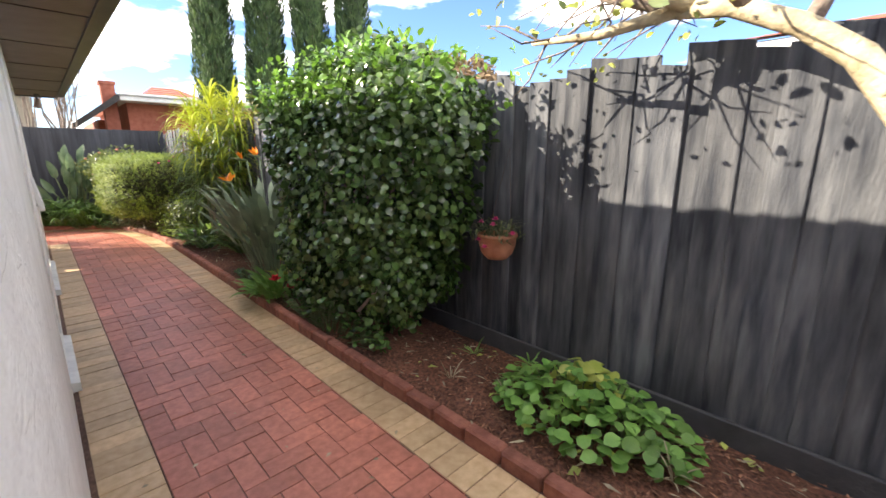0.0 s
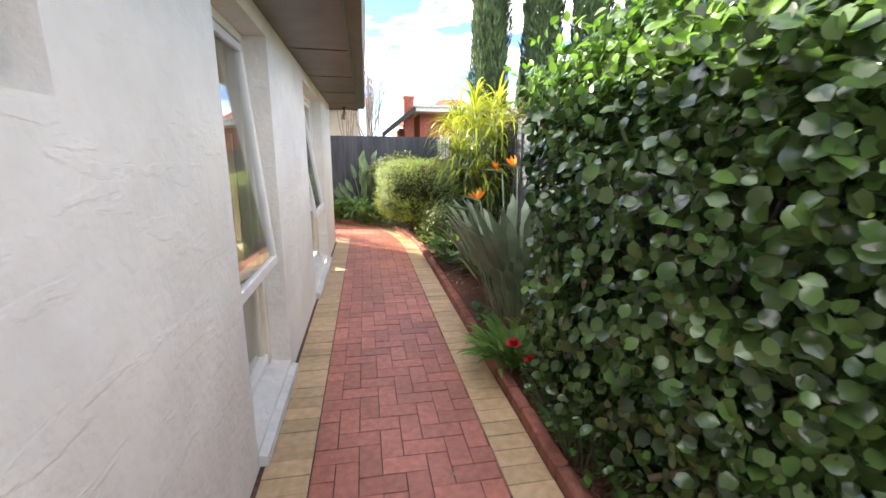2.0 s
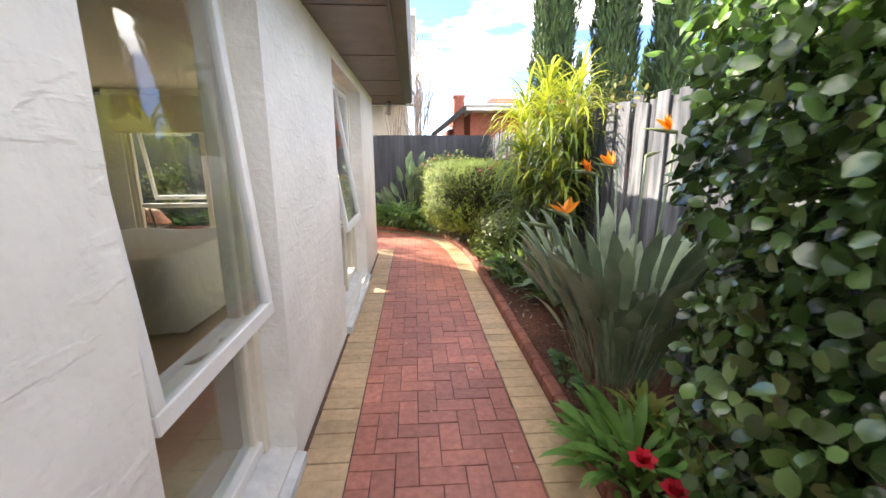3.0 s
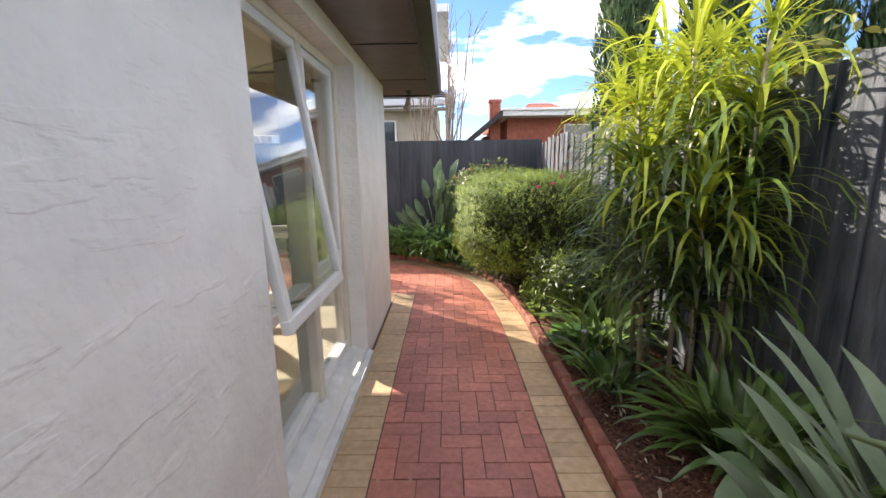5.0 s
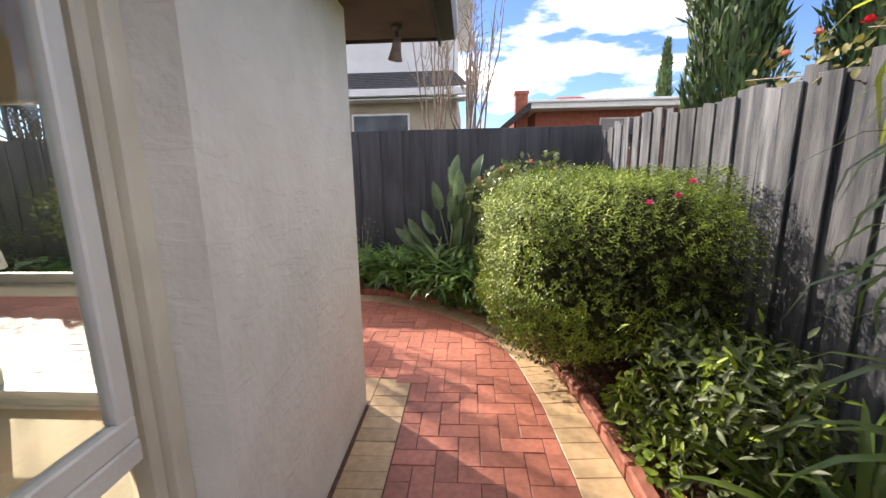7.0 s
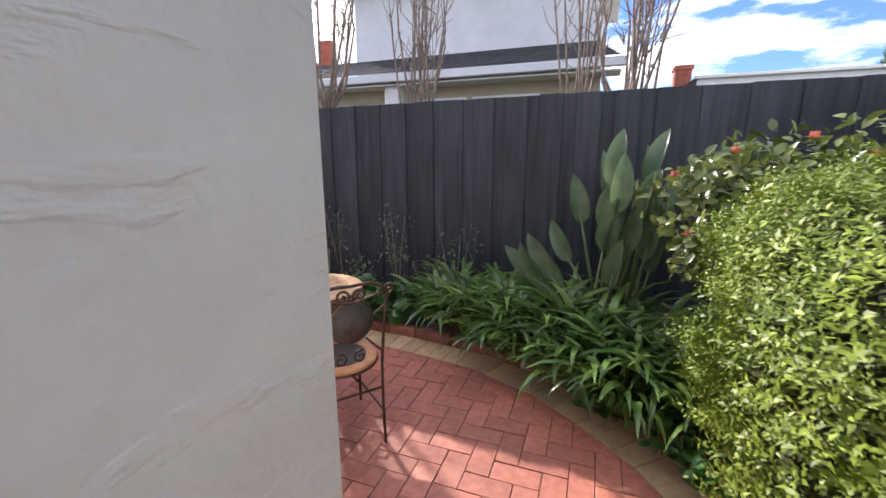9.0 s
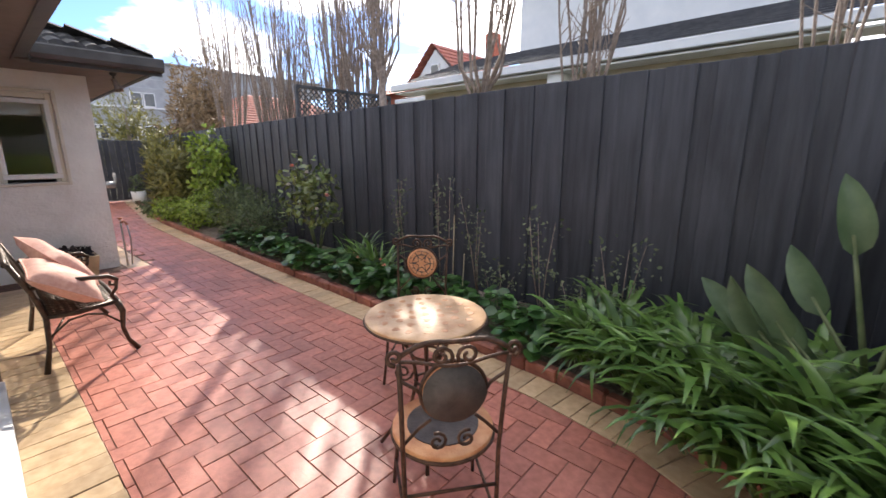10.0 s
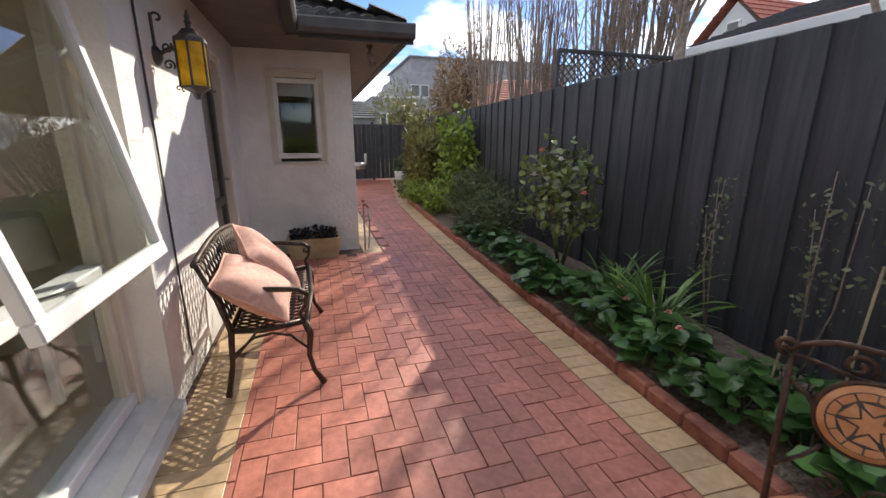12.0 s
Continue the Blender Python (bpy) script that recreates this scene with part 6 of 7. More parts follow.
def mosaic_disc(root, name, z, r, thick, m=None, star=True, plain=False, rim=MOS_A, base=MOS_A, label=""):
    """A round slab with inlaid tile star and rings, each tile proud of the grout."""
    g = Geo().lathe([(r * 0.97, z - thick), (r, z - thick * 0.7), (r, z - 0.004), (r * 0.985, z)], 40, m)
    slab_ob = part(name, g, MOS_C if star else rim, root, label, True)
    g = Geo()
    r0 = random.Random(int(r * 1000))
    tiles = []

    def tile(poly, z0, z1):
        gg = Geo().prism(poly, z0, z1)
        vs = gg.v if m is None else [m @ Vector(p) for p in gg.v]
        tiles.append(Geo().add(vs, gg.f))

    def pt(rr, aa):
        return (rr * math.cos(aa), rr * math.sin(aa))
    if plain:
        return slab_ob
    if star:
        # a six-pointed star, shards between its points, an outer ring
        def jit():
            return r0.uniform(0.96, 1.03)
        tile([pt(r * (0.44 if i % 2 == 0 else 0.20) * jit(), math.pi / 6 * i) for i in range(12)], z, z + 0.0025)
        for i in range(6):
            b0 = math.pi / 3 * (i + 0.5)
            tile([pt(r * 0.26, b0), pt(r * 0.47, b0 - 0.40), pt(r * 0.60 * jit(), b0 - 0.42), pt(r * 0.61 * jit(), b0 + 0.42), pt(r * 0.47, b0 + 0.40)], z, z + 0.0025)
            for j in (-1, 1):
                b1 = b0 + j * 0.26
                tile([pt(r * 0.65, b1 - 0.23), pt(r * 0.82, b1 - 0.235), pt(r * 0.83 * jit(), b1), pt(r * 0.82, b1 + 0.235), pt(r * 0.65, b1 + 0.23)], z, z + 0.0025)
    else:
        for ring, k, big in ((0.0, 1, 0.075), (0.26, 6, 0.07), (0.50, 12, 0.072), (0.74, 17, 0.068)):
            for i in range(k):
                aa = 2 * math.pi * i / k + r0.uniform(-0.08, 0.08)
                cx, cy = pt(r * ring, aa)
                tile([(cx + r * big * r0.uniform(0.6, 1.1) * math.cos(q), cy + r * big * r0.uniform(0.6, 1.1) * math.sin(q)) for q in np.linspace(0, 2 * math.pi, 9)[:-1]], z, z + 0.0012)
    if star:
        part("grout", Geo().lathe([(r * 0.85, z - 0.004), (r * 0.85, z + 0.0006), (r * 0.84, z + 0.0008)], 40, m), SLATE, slab_ob, "dark grout bed")
    for one in tiles:
        part("tile", one, MOS_C if star else MOS_B, slab_ob)
    return slab_ob


def bistro_table(at):
    t = thing("bistro_table", "round mosaic-topped bistro table on scrolled iron legs", "table", at, turn=20)
    mosaic_disc(t, "tabletop", 0.70, 0.285, 0.028, star=False, label="round sandy mosaic top with inlaid stars")
    part("rim", Geo().tube([(0.287 * math.cos(a), 0.287 * math.sin(a), 0.684) for a in np.linspace(0, 2 * math.pi, 41)], 0.006, 6, False), IRON, t, "thin rusted iron rim", True)
    for i in range(4):
        a = math.pi / 2 * i + 0.4
        c, s = math.cos(a), math.sin(a)
        pts = [(0.22 * c, 0.22 * s, 0.67), (0.13 * c, 0.13 * s, 0.60), (0.065 * c, 0.065 * s, 0.48), (0.05 * c, 0.05 * s, 0.36), (0.08 * c, 0.08 * s, 0.22), (0.17 * c, 0.17 * s, 0.10), (0.235 * c, 0.235 * s, 0.012)]
        leg = part("leg", Geo().tube(pts, 0.009, 8), IRON, t, "", True)
        part("scroll", Geo().tube(scroll((0.115 * c, 0.115 * s, 0.40), (c, s, 0), (0, 0, 1), 0.05, 1.4, math.pi), 0.006, 6), IRON, leg, "", True)
    for z, r in ((0.36, 0.058), (0.50, 0.072)):
        part("ring", Geo().tube([(r * math.cos(a), r * math.sin(a), z) for a in np.linspace(0, 2 * math.pi, 25)], 0.007, 6, False), IRON, t, "", True)
    return t


def bistro_chair(at, turn, dark_back):
    """Iron chair; the sitter faces +y, the back stands at y = 0."""
    ch = thing("bistro_chair", "rusted iron bistro chair with mosaic disc back and round seat", "chair", at, "chairs round the bistro table", turn=turn)
    w = 0.173
    for s in (-1, 1):
        part("back_post", Geo().tube([(s * w * 0.86, -0.015, 0.008), (s * w * 0.93, 0.03, 0.2), (s * w * 0.95, 0.035, 0.43), (s * w * 0.97, 0.01, 0.62), (s * w, -0.02, 0.82)], 0.0085, 8), IRON, ch, "", True)
        part("leg", Geo().tube([(s * 0.15, 0.36, 0.42), (s * 0.165, 0.385, 0.2), (s * 0.18, 0.43, 0.008)], 0.0085, 8), IRON, ch, "", True)
        part("scroll", Geo().tube(scroll((s * (w + 0.012), -0.022, 0.845), (s, 0, 0), (0, 0, 1), 0.027, 1.25, -math.pi * 0.5), 0.0075, 7), IRON, ch, "", True)
        part("scroll", Geo().tube(scroll((s * 0.042, -0.018, 0.832), (-s, 0, 0), (0, 0, 1), 0.036, 1.3, -0.6), 0.0065, 7), IRON, ch, "", True)
        part("brace", Geo().tube([(s * w * 0.96, 0.03, 0.50), (s * 0.11, 0.03, 0.56), (s * 0.075, 0.012, 0.60)], 0.006, 6), IRON, ch, "", True)
        part("brace", Geo().tube([(s * w * 0.98, -0.01, 0.76), (s * 0.12, 0.0, 0.72), (s * 0.098, 0.005, 0.68)], 0.006, 6), IRON, ch, "", True)
        part("scroll", Geo().tube(scroll((s * 0.05, 0.03, 0.50), (s, 0, 0), (0, 0, 1), 0.035, 1.3, 1.2), 0.006, 6), IRON, ch, "", True)
        part("side_stretcher", Geo().tube([(s * w * 0.92, 0.02, 0.17), (s * 0.172, 0.40, 0.15)], 0.0065, 6), IRON, ch, "", True)
    arch = [(x, -0.02, 0.845 + 0.045 * math.cos(x / w * math.pi / 2) - 0.022 * math.cos(x / w * math.pi * 1.5) * 0.4) for x in np.linspace(-w, w, 15)]
    part("top_rail", Geo().tube(arch, 0.0085, 8), IRON, ch, "", True)
    sag = [(x, -0.015, 0.80 - 0.028 * math.cos(x / w * math.pi) * 0.5 + 0.012) for x in np.linspace(-w, w, 13)]
    part("lower_rail", Geo().tube(sag, 0.006, 7), IRON, ch, "", True)
    part("cross_stretcher", Geo().tube([(-w * 0.92, 0.03, 0.30), (w * 0.92, 0.03, 0.30)], 0.0065, 6), IRON, ch, "", True)
    m = Matrix.Translation((0, 0.005, 0.70)) @ Matrix.Rotation(radians(-88), 4, "X")
    mosaic_disc(ch, "back_disc", 0.012, 0.102, 0.024, m, label="round terracotta mosaic back disc")
    part("disc_back", Geo().lathe([(0.1025, -0.02), (0.1025, -0.016), (0.1025, -0.0125)], 32, m), SLATE, ch, "dark slate-grey back of the disc", True)
    part("hoop", Geo().tube([m @ Vector((0.107 * math.cos(a), 0.107 * math.sin(a), 0)) for a in np.linspace(0, 2 * math.pi, 33)], 0.007, 6, False), IRON, ch, "", True)
    ms = Matrix.Translation((0, 0.205, 0.0))
    seat = mosaic_disc(ch, "seat", 0.445, 0.19, 0.026, ms, plain=True, label="round seat with terracotta rim")
    part("seat_inlay", Geo().lathe([(0.135, 0.4465), (0.135, 0.4505), (0.131, 0.451)], 36, ms), SLATE, seat, "dark mosaic centre of the seat")
    part("seat_ring", Geo().tube([(0.19 * math.cos(a), 0.205 + 0.19 * math.sin(a), 0.42) for a in np.linspace(0, 2 * math.pi, 37)], 0.008, 6, False), IRON, ch, "", True)
    return ch


bistro_table((-1.262, 10.448, 0))
bistro_chair((-0.745, 10.035, 0), math.degrees(math.atan2(0.62, -0.79)) - 90, True)
bistro_chair((-1.93, 11.11, 0), math.degrees(math.atan2(-0.83, 0.56)) - 90, False)


def garden_bench(at):
    """Cast-iron bench with lattice seat and back; faces +y, 1.06 m long."""
    b = thing("garden_bench", "bronze cast-metal garden bench with lattice seat and back", "bench", at)
    L = 0.53
    for s in (-1, 1):
        x = s * L
        part("front_leg", Geo().tube([(x, 0.42, 0.41), (x, 0.445, 0.33), (x, 0.43, 0.2), (x, 0.45, 0.1), (x, 0.50, 0.012)], [0.022, 0.02, 0.015, 0.014, 0.02], 8), BRONZE, b, "", True)
        part("back_leg", Geo().tube([(x, -0.01, 0.012), (x, 0.03, 0.2), (x, 0.045, 0.40), (x, 0.0, 0.58), (x, -0.075, 0.78)], [0.018, 0.015, 0.018, 0.016, 0.016], 8), BRONZE, b, "", True)
        part("seat_rail", Geo().tube([(x, 0.04, 0.40), (x, 0.2, 0.385), (x, 0.42, 0.41)], 0.018, 8), BRONZE, b, "", True)
        part("arm_rest", Geo().tube([(x, -0.005, 0.60), (x, 0.12, 0.625), (x, 0.30, 0.61), (x, 0.40, 0.60), (x, 0.445, 0.565), (x, 0.43, 0.53), (x, 0.40, 0.54), (x, 0.405, 0.565)],
                                    [0.014, 0.016, 0.016, 0.016, 0.015, 0.013, 0.011, 0.009], 8), BRONZE, b, "", True)
        part("arm_stay", Geo().tube([(x, 0.42, 0.41), (x, 0.40, 0.46), (x, 0.43, 0.50), (x, 0.44, 0.55)], 0.012, 7), BRONZE, b, "", True)
        part("leg_brace", Geo().tube([(x, 0.035, 0.25), (x, 0.15, 0.345), (x, 0.25, 0.36), (x, 0.34, 0.335), (x, 0.43, 0.24)], 0.008, 6), BRONZE, b, "", True)
    part("front_rail", Geo().tube([(-L, 0.43, 0.405), (0, 0.45, 0.395), (L, 0.43, 0.405)], 0.017, 8), BRONZE, b, "", True)
    part("rear_rail", Geo().tube([(-L, 0.045, 0.40), (L, 0.045, 0.40)], 0.014, 8), BRONZE, b, "", True)
    top = [(x, -0.075 - 0.01, 0.775 + 0.055 * math.cos(x / L * math.pi / 2)) for x in np.linspace(-L, L, 13)]
    part("top_rail", Geo().tube(top, 0.016, 8), BRONZE, b, "", True)
    part("long_stretcher", Geo().tube([(-L, 0.03, 0.22), (0, 0.22, 0.30), (L, 0.03, 0.22)], 0.008, 6), BRONZE, b, "", True)
    g = Geo()
    for s in (-1, 1):
        for i in range(-9, 32):
            x0 = -L + i * 0.052
            x1 = x0 + s * 0.22
            pts = []
            for t in np.linspace(0, 1, 6):
                x = x0 + (x1 - x0) * t
                if -L <= x <= L:
                    pts.append((x, 0.05 + 0.38 * t, 0.40 - 0.018 * math.sin(math.pi * t)))
            if len(pts) > 1:
                g.tube(pts, 0.0065, 5)
    tagged(part("seat_lattice", g, BRONZE, b, "woven metal lattice seat", True), kind="stuff")
    g = Geo()
    for s in (-1, 1):
        for i in range(-9, 32):
            x0 = -L + i * 0.058
            x1 = x0 + s * 0.20
            pts = []
            for t in np.linspace(0, 1, 5):
                x = x0 + (x1 - x0) * t
                if -L <= x <= L:
                    pts.append((x, 0.04 - 0.12 * t, 0.44 + (0.335 + 0.05 * math.cos(x / L * math.pi / 2)) * t))
            if len(pts) > 1:
                g.tube(pts, 0.0065, 5)
    tagged(part("back_lattice", g, BRONZE, b, "woven metal lattice back", True), kind="stuff")
    return b


garden_bench((-4.17, 9.27, 0))


def cushion(at, turn, tilt, lean):
    """A soft square cushion with piped seam."""
    c = thing("cushion", "salmon pink square cushion leaning on the bench back", "cushion", at, "cushions on the bench", turn=turn)
    c.matrix_basis = pose(*at, tilt, 0, turn) @ Matrix.Rotation(radians(lean), 4, "Z")
    g, n, h = Geo(), 14, 0.215
    for s in (1, -1):
        k = len(g.v)
        for i in range(n + 1):
            for j in range(n + 1):
                u, v = 2 * i / n - 1, 2 * j / n - 1
                pin = 1 - 0.07 * (1 - v * v) * abs(u) ** 3
                pin2 = 1 - 0.07 * (1 - u * u) * abs(v) ** 3
                z = s * 0.075 * ((1 - u ** 4) * (1 - v ** 4)) ** 0.55 + 0.006 * math.sin(u * 5 + v * 3)
                g.v.append((u * h * pin, v * h * pin2, z * (1 if abs(u) < 1 and abs(v) < 1 else 0)))
        for i in range(n):
            for j in range(n):
                a = k + i * (n + 1) + j
                g.f.append((a, a + 1, a + n + 2, a + n + 1))
    part("cover", g, CUSH, c, "", True)
    rim = [(h * 0.985 * x, h * 0.985 * y, 0) for x, y in [(-1, -1), (0, -0.95), (1, -1), (0.95, 0), (1, 1), (0, 0.95), (-1, 1), (-0.95, 0), (-1, -1)]]
    part("piping", Geo().tube(rim, 0.006, 6), CUSH, c, "", True)
    return c


cushion((-3.76, 9.44, 0.60), -12, -36, 14)
cushion((-4.12, 9.47, 0.665), 4, -48, 22)


def wall_lantern(at):
    """Hexagonal amber lantern on a scrolled bracket; wall behind at -y."""
    w = thing("wall_lantern", "black iron wall lantern with amber glass panes on scrolled bracket", "lantern", at)
    w.scale = (1.13, 1.13, 1.13)
    r = 0.070
    for i in range(6):
        a, b = math.pi / 3 * i, math.pi / 3 * (i + 1)
        p, q = (r * math.cos(a), r * math.sin(a)), (r * math.cos(b), r * math.sin(b))
        k = 0.72
        part("pane", Geo().add([(p[0] * 0.96, p[1] * 0.96, 0.10), (q[0] * 0.96, q[1] * 0.96, 0.10), (q[0] * 0.96, q[1] * 0.96, -0.10), (p[0] * 0.96, p[1] * 0.96, -0.10)], [(0, 1, 2, 3)]), AMBER, w, "amber glass pane")
        part("bar", Geo().tube([(p[0], p[1], 0.105), (p[0], p[1], -0.105)], 0.006, 6), GUTTER, w)
        part("finial", Geo().tube(scroll((p[0] * 1.12, p[1] * 1.12, -0.115), (math.cos(a), math.sin(a), 0), (0, 0, -1), 0.014, 1.0, math.pi), 0.003, 5), GUTTER, w)
    part("roof", Geo().lathe([(0.078, 0.10), (0.074, 0.118), (0.05, 0.135), (0.03, 0.16), (0.012, 0.165), (0.012, 0.185)], 6), GUTTER, w, "flared iron cap")
    part("base", Geo().lathe([(0.010, -0.16), (0.016, -0.15), (0.02, -0.135), (0.05, -0.12), (0.068, -0.108), (0.068, -0.10)], 6), GUTTER, w)
    part("finial_top", Geo().lathe([(0.012, 0.18), (0.018, 0.19), (0.010, 0.205), (0.014, 0.215), (0.003, 0.245)], 8), GUTTER, w, "", True)
    part("arm", Geo().tube([(0, -0.066, 0.06), (0, -0.085, 0.072), (0, -0.11, 0.06), (0, -0.145, 0.035)], 0.010, 7), GUTTER, w, "", True)
    for k in (1, -1):
        part("arm_scroll", Geo().tube(scroll((0, -0.105, 0.035 + k * 0.04), (0, -1, 0), (0, 0, k), 0.026, 1.3, 2.4), 0.005, 6), GUTTER, w, "", True)
    part("wall_rose", Geo().lathe([(0.045, 0.0), (0.05, 0.006), (0.038, 0.018), (0.018, 0.03)], 10, Matrix.Translation((0, -0.159, 0.035)) @ Matrix.Rotation(radians(-90), 4, "X")), GUTTER, w, "", True)
    part("wall_strap", Geo().box(-0.012, 0.012, -0.159, -0.149, 0.07, 0.22, 0.003), GUTTER, w)
    part("hook", Geo().tube(scroll((0, -0.130, 0.20), (0, -1, 0), (0, 0, 1), 0.028, 0.8, 0.0), 0.006, 6), GUTTER, w, "", True)
    return w


wall_lantern((-4.16, 9.20, 1.79))
conduit = thing("wall_conduit", "thin dark cable running down the sunlit wall", "cable", (-3.93, NY + 0.006, 0))
part("cable", Geo().tube([(0, 0, 2.30), (0.01, 0.004, 1.9), (0, 0.002, 1.4), (0.006, 0.003, 0.9), (0, 0.002, 0.15)], 0.006, 6), GUTTER, conduit, "", True)


def spotlight(at, turn):
    s = thing("spotlight", "dark weathered spotlight hanging under the eave", "spotlight", at, "eave spotlights", turn=turn)
    part("mount", Geo().lathe([(0.035, 0.0), (0.035, -0.02), (0.016, -0.035)], 14), GUTTER, s)
    part("stem", Geo().tube([(0, 0, -0.03), (0, 0, -0.075)], 0.011, 8), GUTTER, s)
    m = Matrix.Translation((0, 0.0, -0.09)) @ Matrix.Rotation(radians(25), 4, "X")
    part("lamp_head", Geo().lathe([(0.022, 0.02), (0.026, -0.01), (0.03, -0.05), (0.042, -0.10), (0.046, -0.115), (0.040, -0.113), (0.030, -0.06)], 16, m), BARK_D, s, "rust-brown conical lamp head", True)
    return s


spotlight((0.13, 9.32, SZ), 30)
spotlight((-6.25, 10.45, SZ), -50)

# planter against the wing wall
pl = thing("planter_trough", "buff ceramic trough with black-leaved plants", "planter", (-6.52, 9.72, 0))
part("trough", Geo().add([(-0.13, -0.27, 0), (0.13, -0.27, 0), (0.13, 0.27, 0), (-0.13, 0.27, 0), (-0.16, -0.31, 0.25), (0.16, -0.31, 0.25), (0.16, 0.31, 0.25), (-0.16, 0.31, 0.25),
                         (-0.13, -0.28, 0.25), (0.13, -0.28, 0.25), (0.13, 0.28, 0.25), (-0.13, 0.28, 0.25), (-0.13, -0.28, 0.21), (0.13, -0.28, 0.21), (0.13, 0.28, 0.21), (-0.13, 0.28, 0.21)],
                        [(3, 2, 1, 0), (0, 1, 5, 4), (1, 2, 6, 5), (2, 3, 7, 6), (3, 0, 4, 7), (4, 5, 9, 8), (5, 6, 10, 9), (6, 7, 11, 10), (7, 4, 8, 11), (8, 9, 13, 12), (9, 10, 14, 13), (10, 11, 15, 14), (11, 8, 12, 15), (12, 13, 14, 15)]),
     mat("buff_ceramic", (0.42, 0.33, 0.19), (0.56, 0.46, 0.28), 8, 0.5, 0.1, 60, 0.2, 3), pl)
leafy("leaves", OVATE, (0, 0, 0.28), (0.13, 0.27, 0.06), 260, 0.07, DARKV, pl, seed=21, label="dense black-purple leaves")
# tap, hose and vent on the wing wall
tap = thing("garden_tap", "brass garden tap with hanging grey hose at the wing corner", "tap", (KX + 0.06, KY + 0.07, 0))
part("standpipe", Geo().tube([(0, 0, 0), (0, 0, 0.62)], 0.011, 8), METAL, tap)
part("spout", Geo().tube([(0, 0, 0.58), (0.05, 0.03, 0.60), (0.08, 0.05, 0.56)], 0.013, 8), TERRA, tap, "brass spout", True)
part("handle", Geo().lathe([(0.006, 0.62), (0.03, 0.635), (0.03, 0.645), (0.006, 0.65)], 10), TERRA, tap)
part("hose", Geo().tube([(0.08, 0.05, 0.55), (0.10, 0.06, 0.35), (0.05, 0.05, 0.12), (0.03, 0.04, 0.02)], 0.009, 7), METAL, tap, "", True)
vent = thing("flue_vent", "grey metal flue pipe sticking out of the wing wall", "vent", (-7.1, KY, 1.05))
part("pipe", Geo().tube([(0, 0, 0), (0, 0.16, 0)], 0.045, 14), METAL, vent, "", True)
part("elbow", Geo().tube([(0, 0.14, 0), (0, 0.17, 0.03), (0, 0.17, 0.16)], 0.016, 8), METAL, vent, "", True)
wp = thing("white_pot", "white ceramic pot with a small dark plant by the gate", "plant pot", (-15.6, 12.55, 0))
part("pot", Geo().lathe([(0.14, 0.0), (0.18, 0.02), (0.20, 0.36), (0.18, 0.36), (0.17, 0.30)], 20), WHITE, wp, "", True)
leafy("leaves", LANCE, (0, 0, 0.55), (0.14, 0.14, 0.28), 120, 0.16, L_DULL, wp, seed=22)
tp = thing("terracotta_pot", "small terracotta pot standing by the gate", "plant pot", (-15.2, 12.95, 0))
part("pot", Geo().lathe([(0.10, 0.0), (0.15, 0.26), (0.165, 0.26), (0.165, 0.31), (0.14, 0.31), (0.12, 0.26)], 20), TERRA, tp, "", True)

# ---- bedroom behind the windows ----
bedx = thing("bed", "wide bed with a draped cream cover", "bed", (-2.42, 6.85, 0.07))
g, n = Geo(), 20
for i in range(n + 1):
    for j in range(n + 1):
        u, v = 2 * i / n - 1, 2 * j / n - 1
        e = max(abs(u), abs(v))
        z = 0.60 if e < 0.86 else 0.60 - 0.58 * min(1, (e - 0.86) / 0.10)
        k = 1.0 if e < 0.96 else 1.02
        g.v.append((u * 1.0 * k, v * 1.05 * k + 0.012 * math.sin(u * 22) * (e > 0.9), max(0.03, z) + 0.012 * math.sin(u * 7 + v * 5)))
for i in range(n):
    for j in range(n):
        a = i * (n + 1) + j
        g.f.append((a, a + 1, a + n + 2, a + n + 1))
part("bedspread", g, LINEN, bedx, "", True)
part("mattress", Geo().box(-0.84, 0.84, -0.88, 0.88, 0.05, 0.46, 0.05), LINEN, bedx)
part("headboard", Geo().box(-1.12, -1.05, -0.95, 0.95, 0.0, 1.0, 0.02), LINEN, bedx)
for x0, x1 in ((0.72, 3.84),):
    bl = thing("window_blind", "cream fabric blind half drawn over the courtyard window", "blind", (0, 0, 0))
    part("blind", Geo().box(-3.55, -0.80, 8.60, 8.61, 1.86, 2.36), BLIND, bl)
    part("pelmet", Geo().box(-3.65, -0.75, 8.58, 8.66, 2.34, 2.42, 0.006), ROOMW, bl)
    part("bottom_rail", Geo().tube([(-3.55, 8.605, 1.86), (-0.80, 8.605, 1.86)], 0.012, 8), ROOMW, bl)


def curtain(at, length, turn):
    c = thing("curtain", "taupe gathered floor-length curtain", "curtain", at, "bedroom curtains", turn=turn)
    g, n = Geo(), 60
    for i in range(n + 1):
        t = i / n
        x, y = t * length, 0.035 * math.sin(t * length * 60) + 0.01 * math.sin(t * 17)
        g.v += [(x, y, 2.30), (x * 0.98, y * 1.2, 0.02)]
    for i in range(n):
        g.f.append((2 * i, 2 * i + 2, 2 * i + 3, 2 * i + 1))
    part("cloth", g, CURT, c, "", True)
    part("rod", Geo().tube([(-0.05, 0, 2.31), (length + 0.1, 0, 2.31)], 0.012, 8), GUTTER, c)
    return c


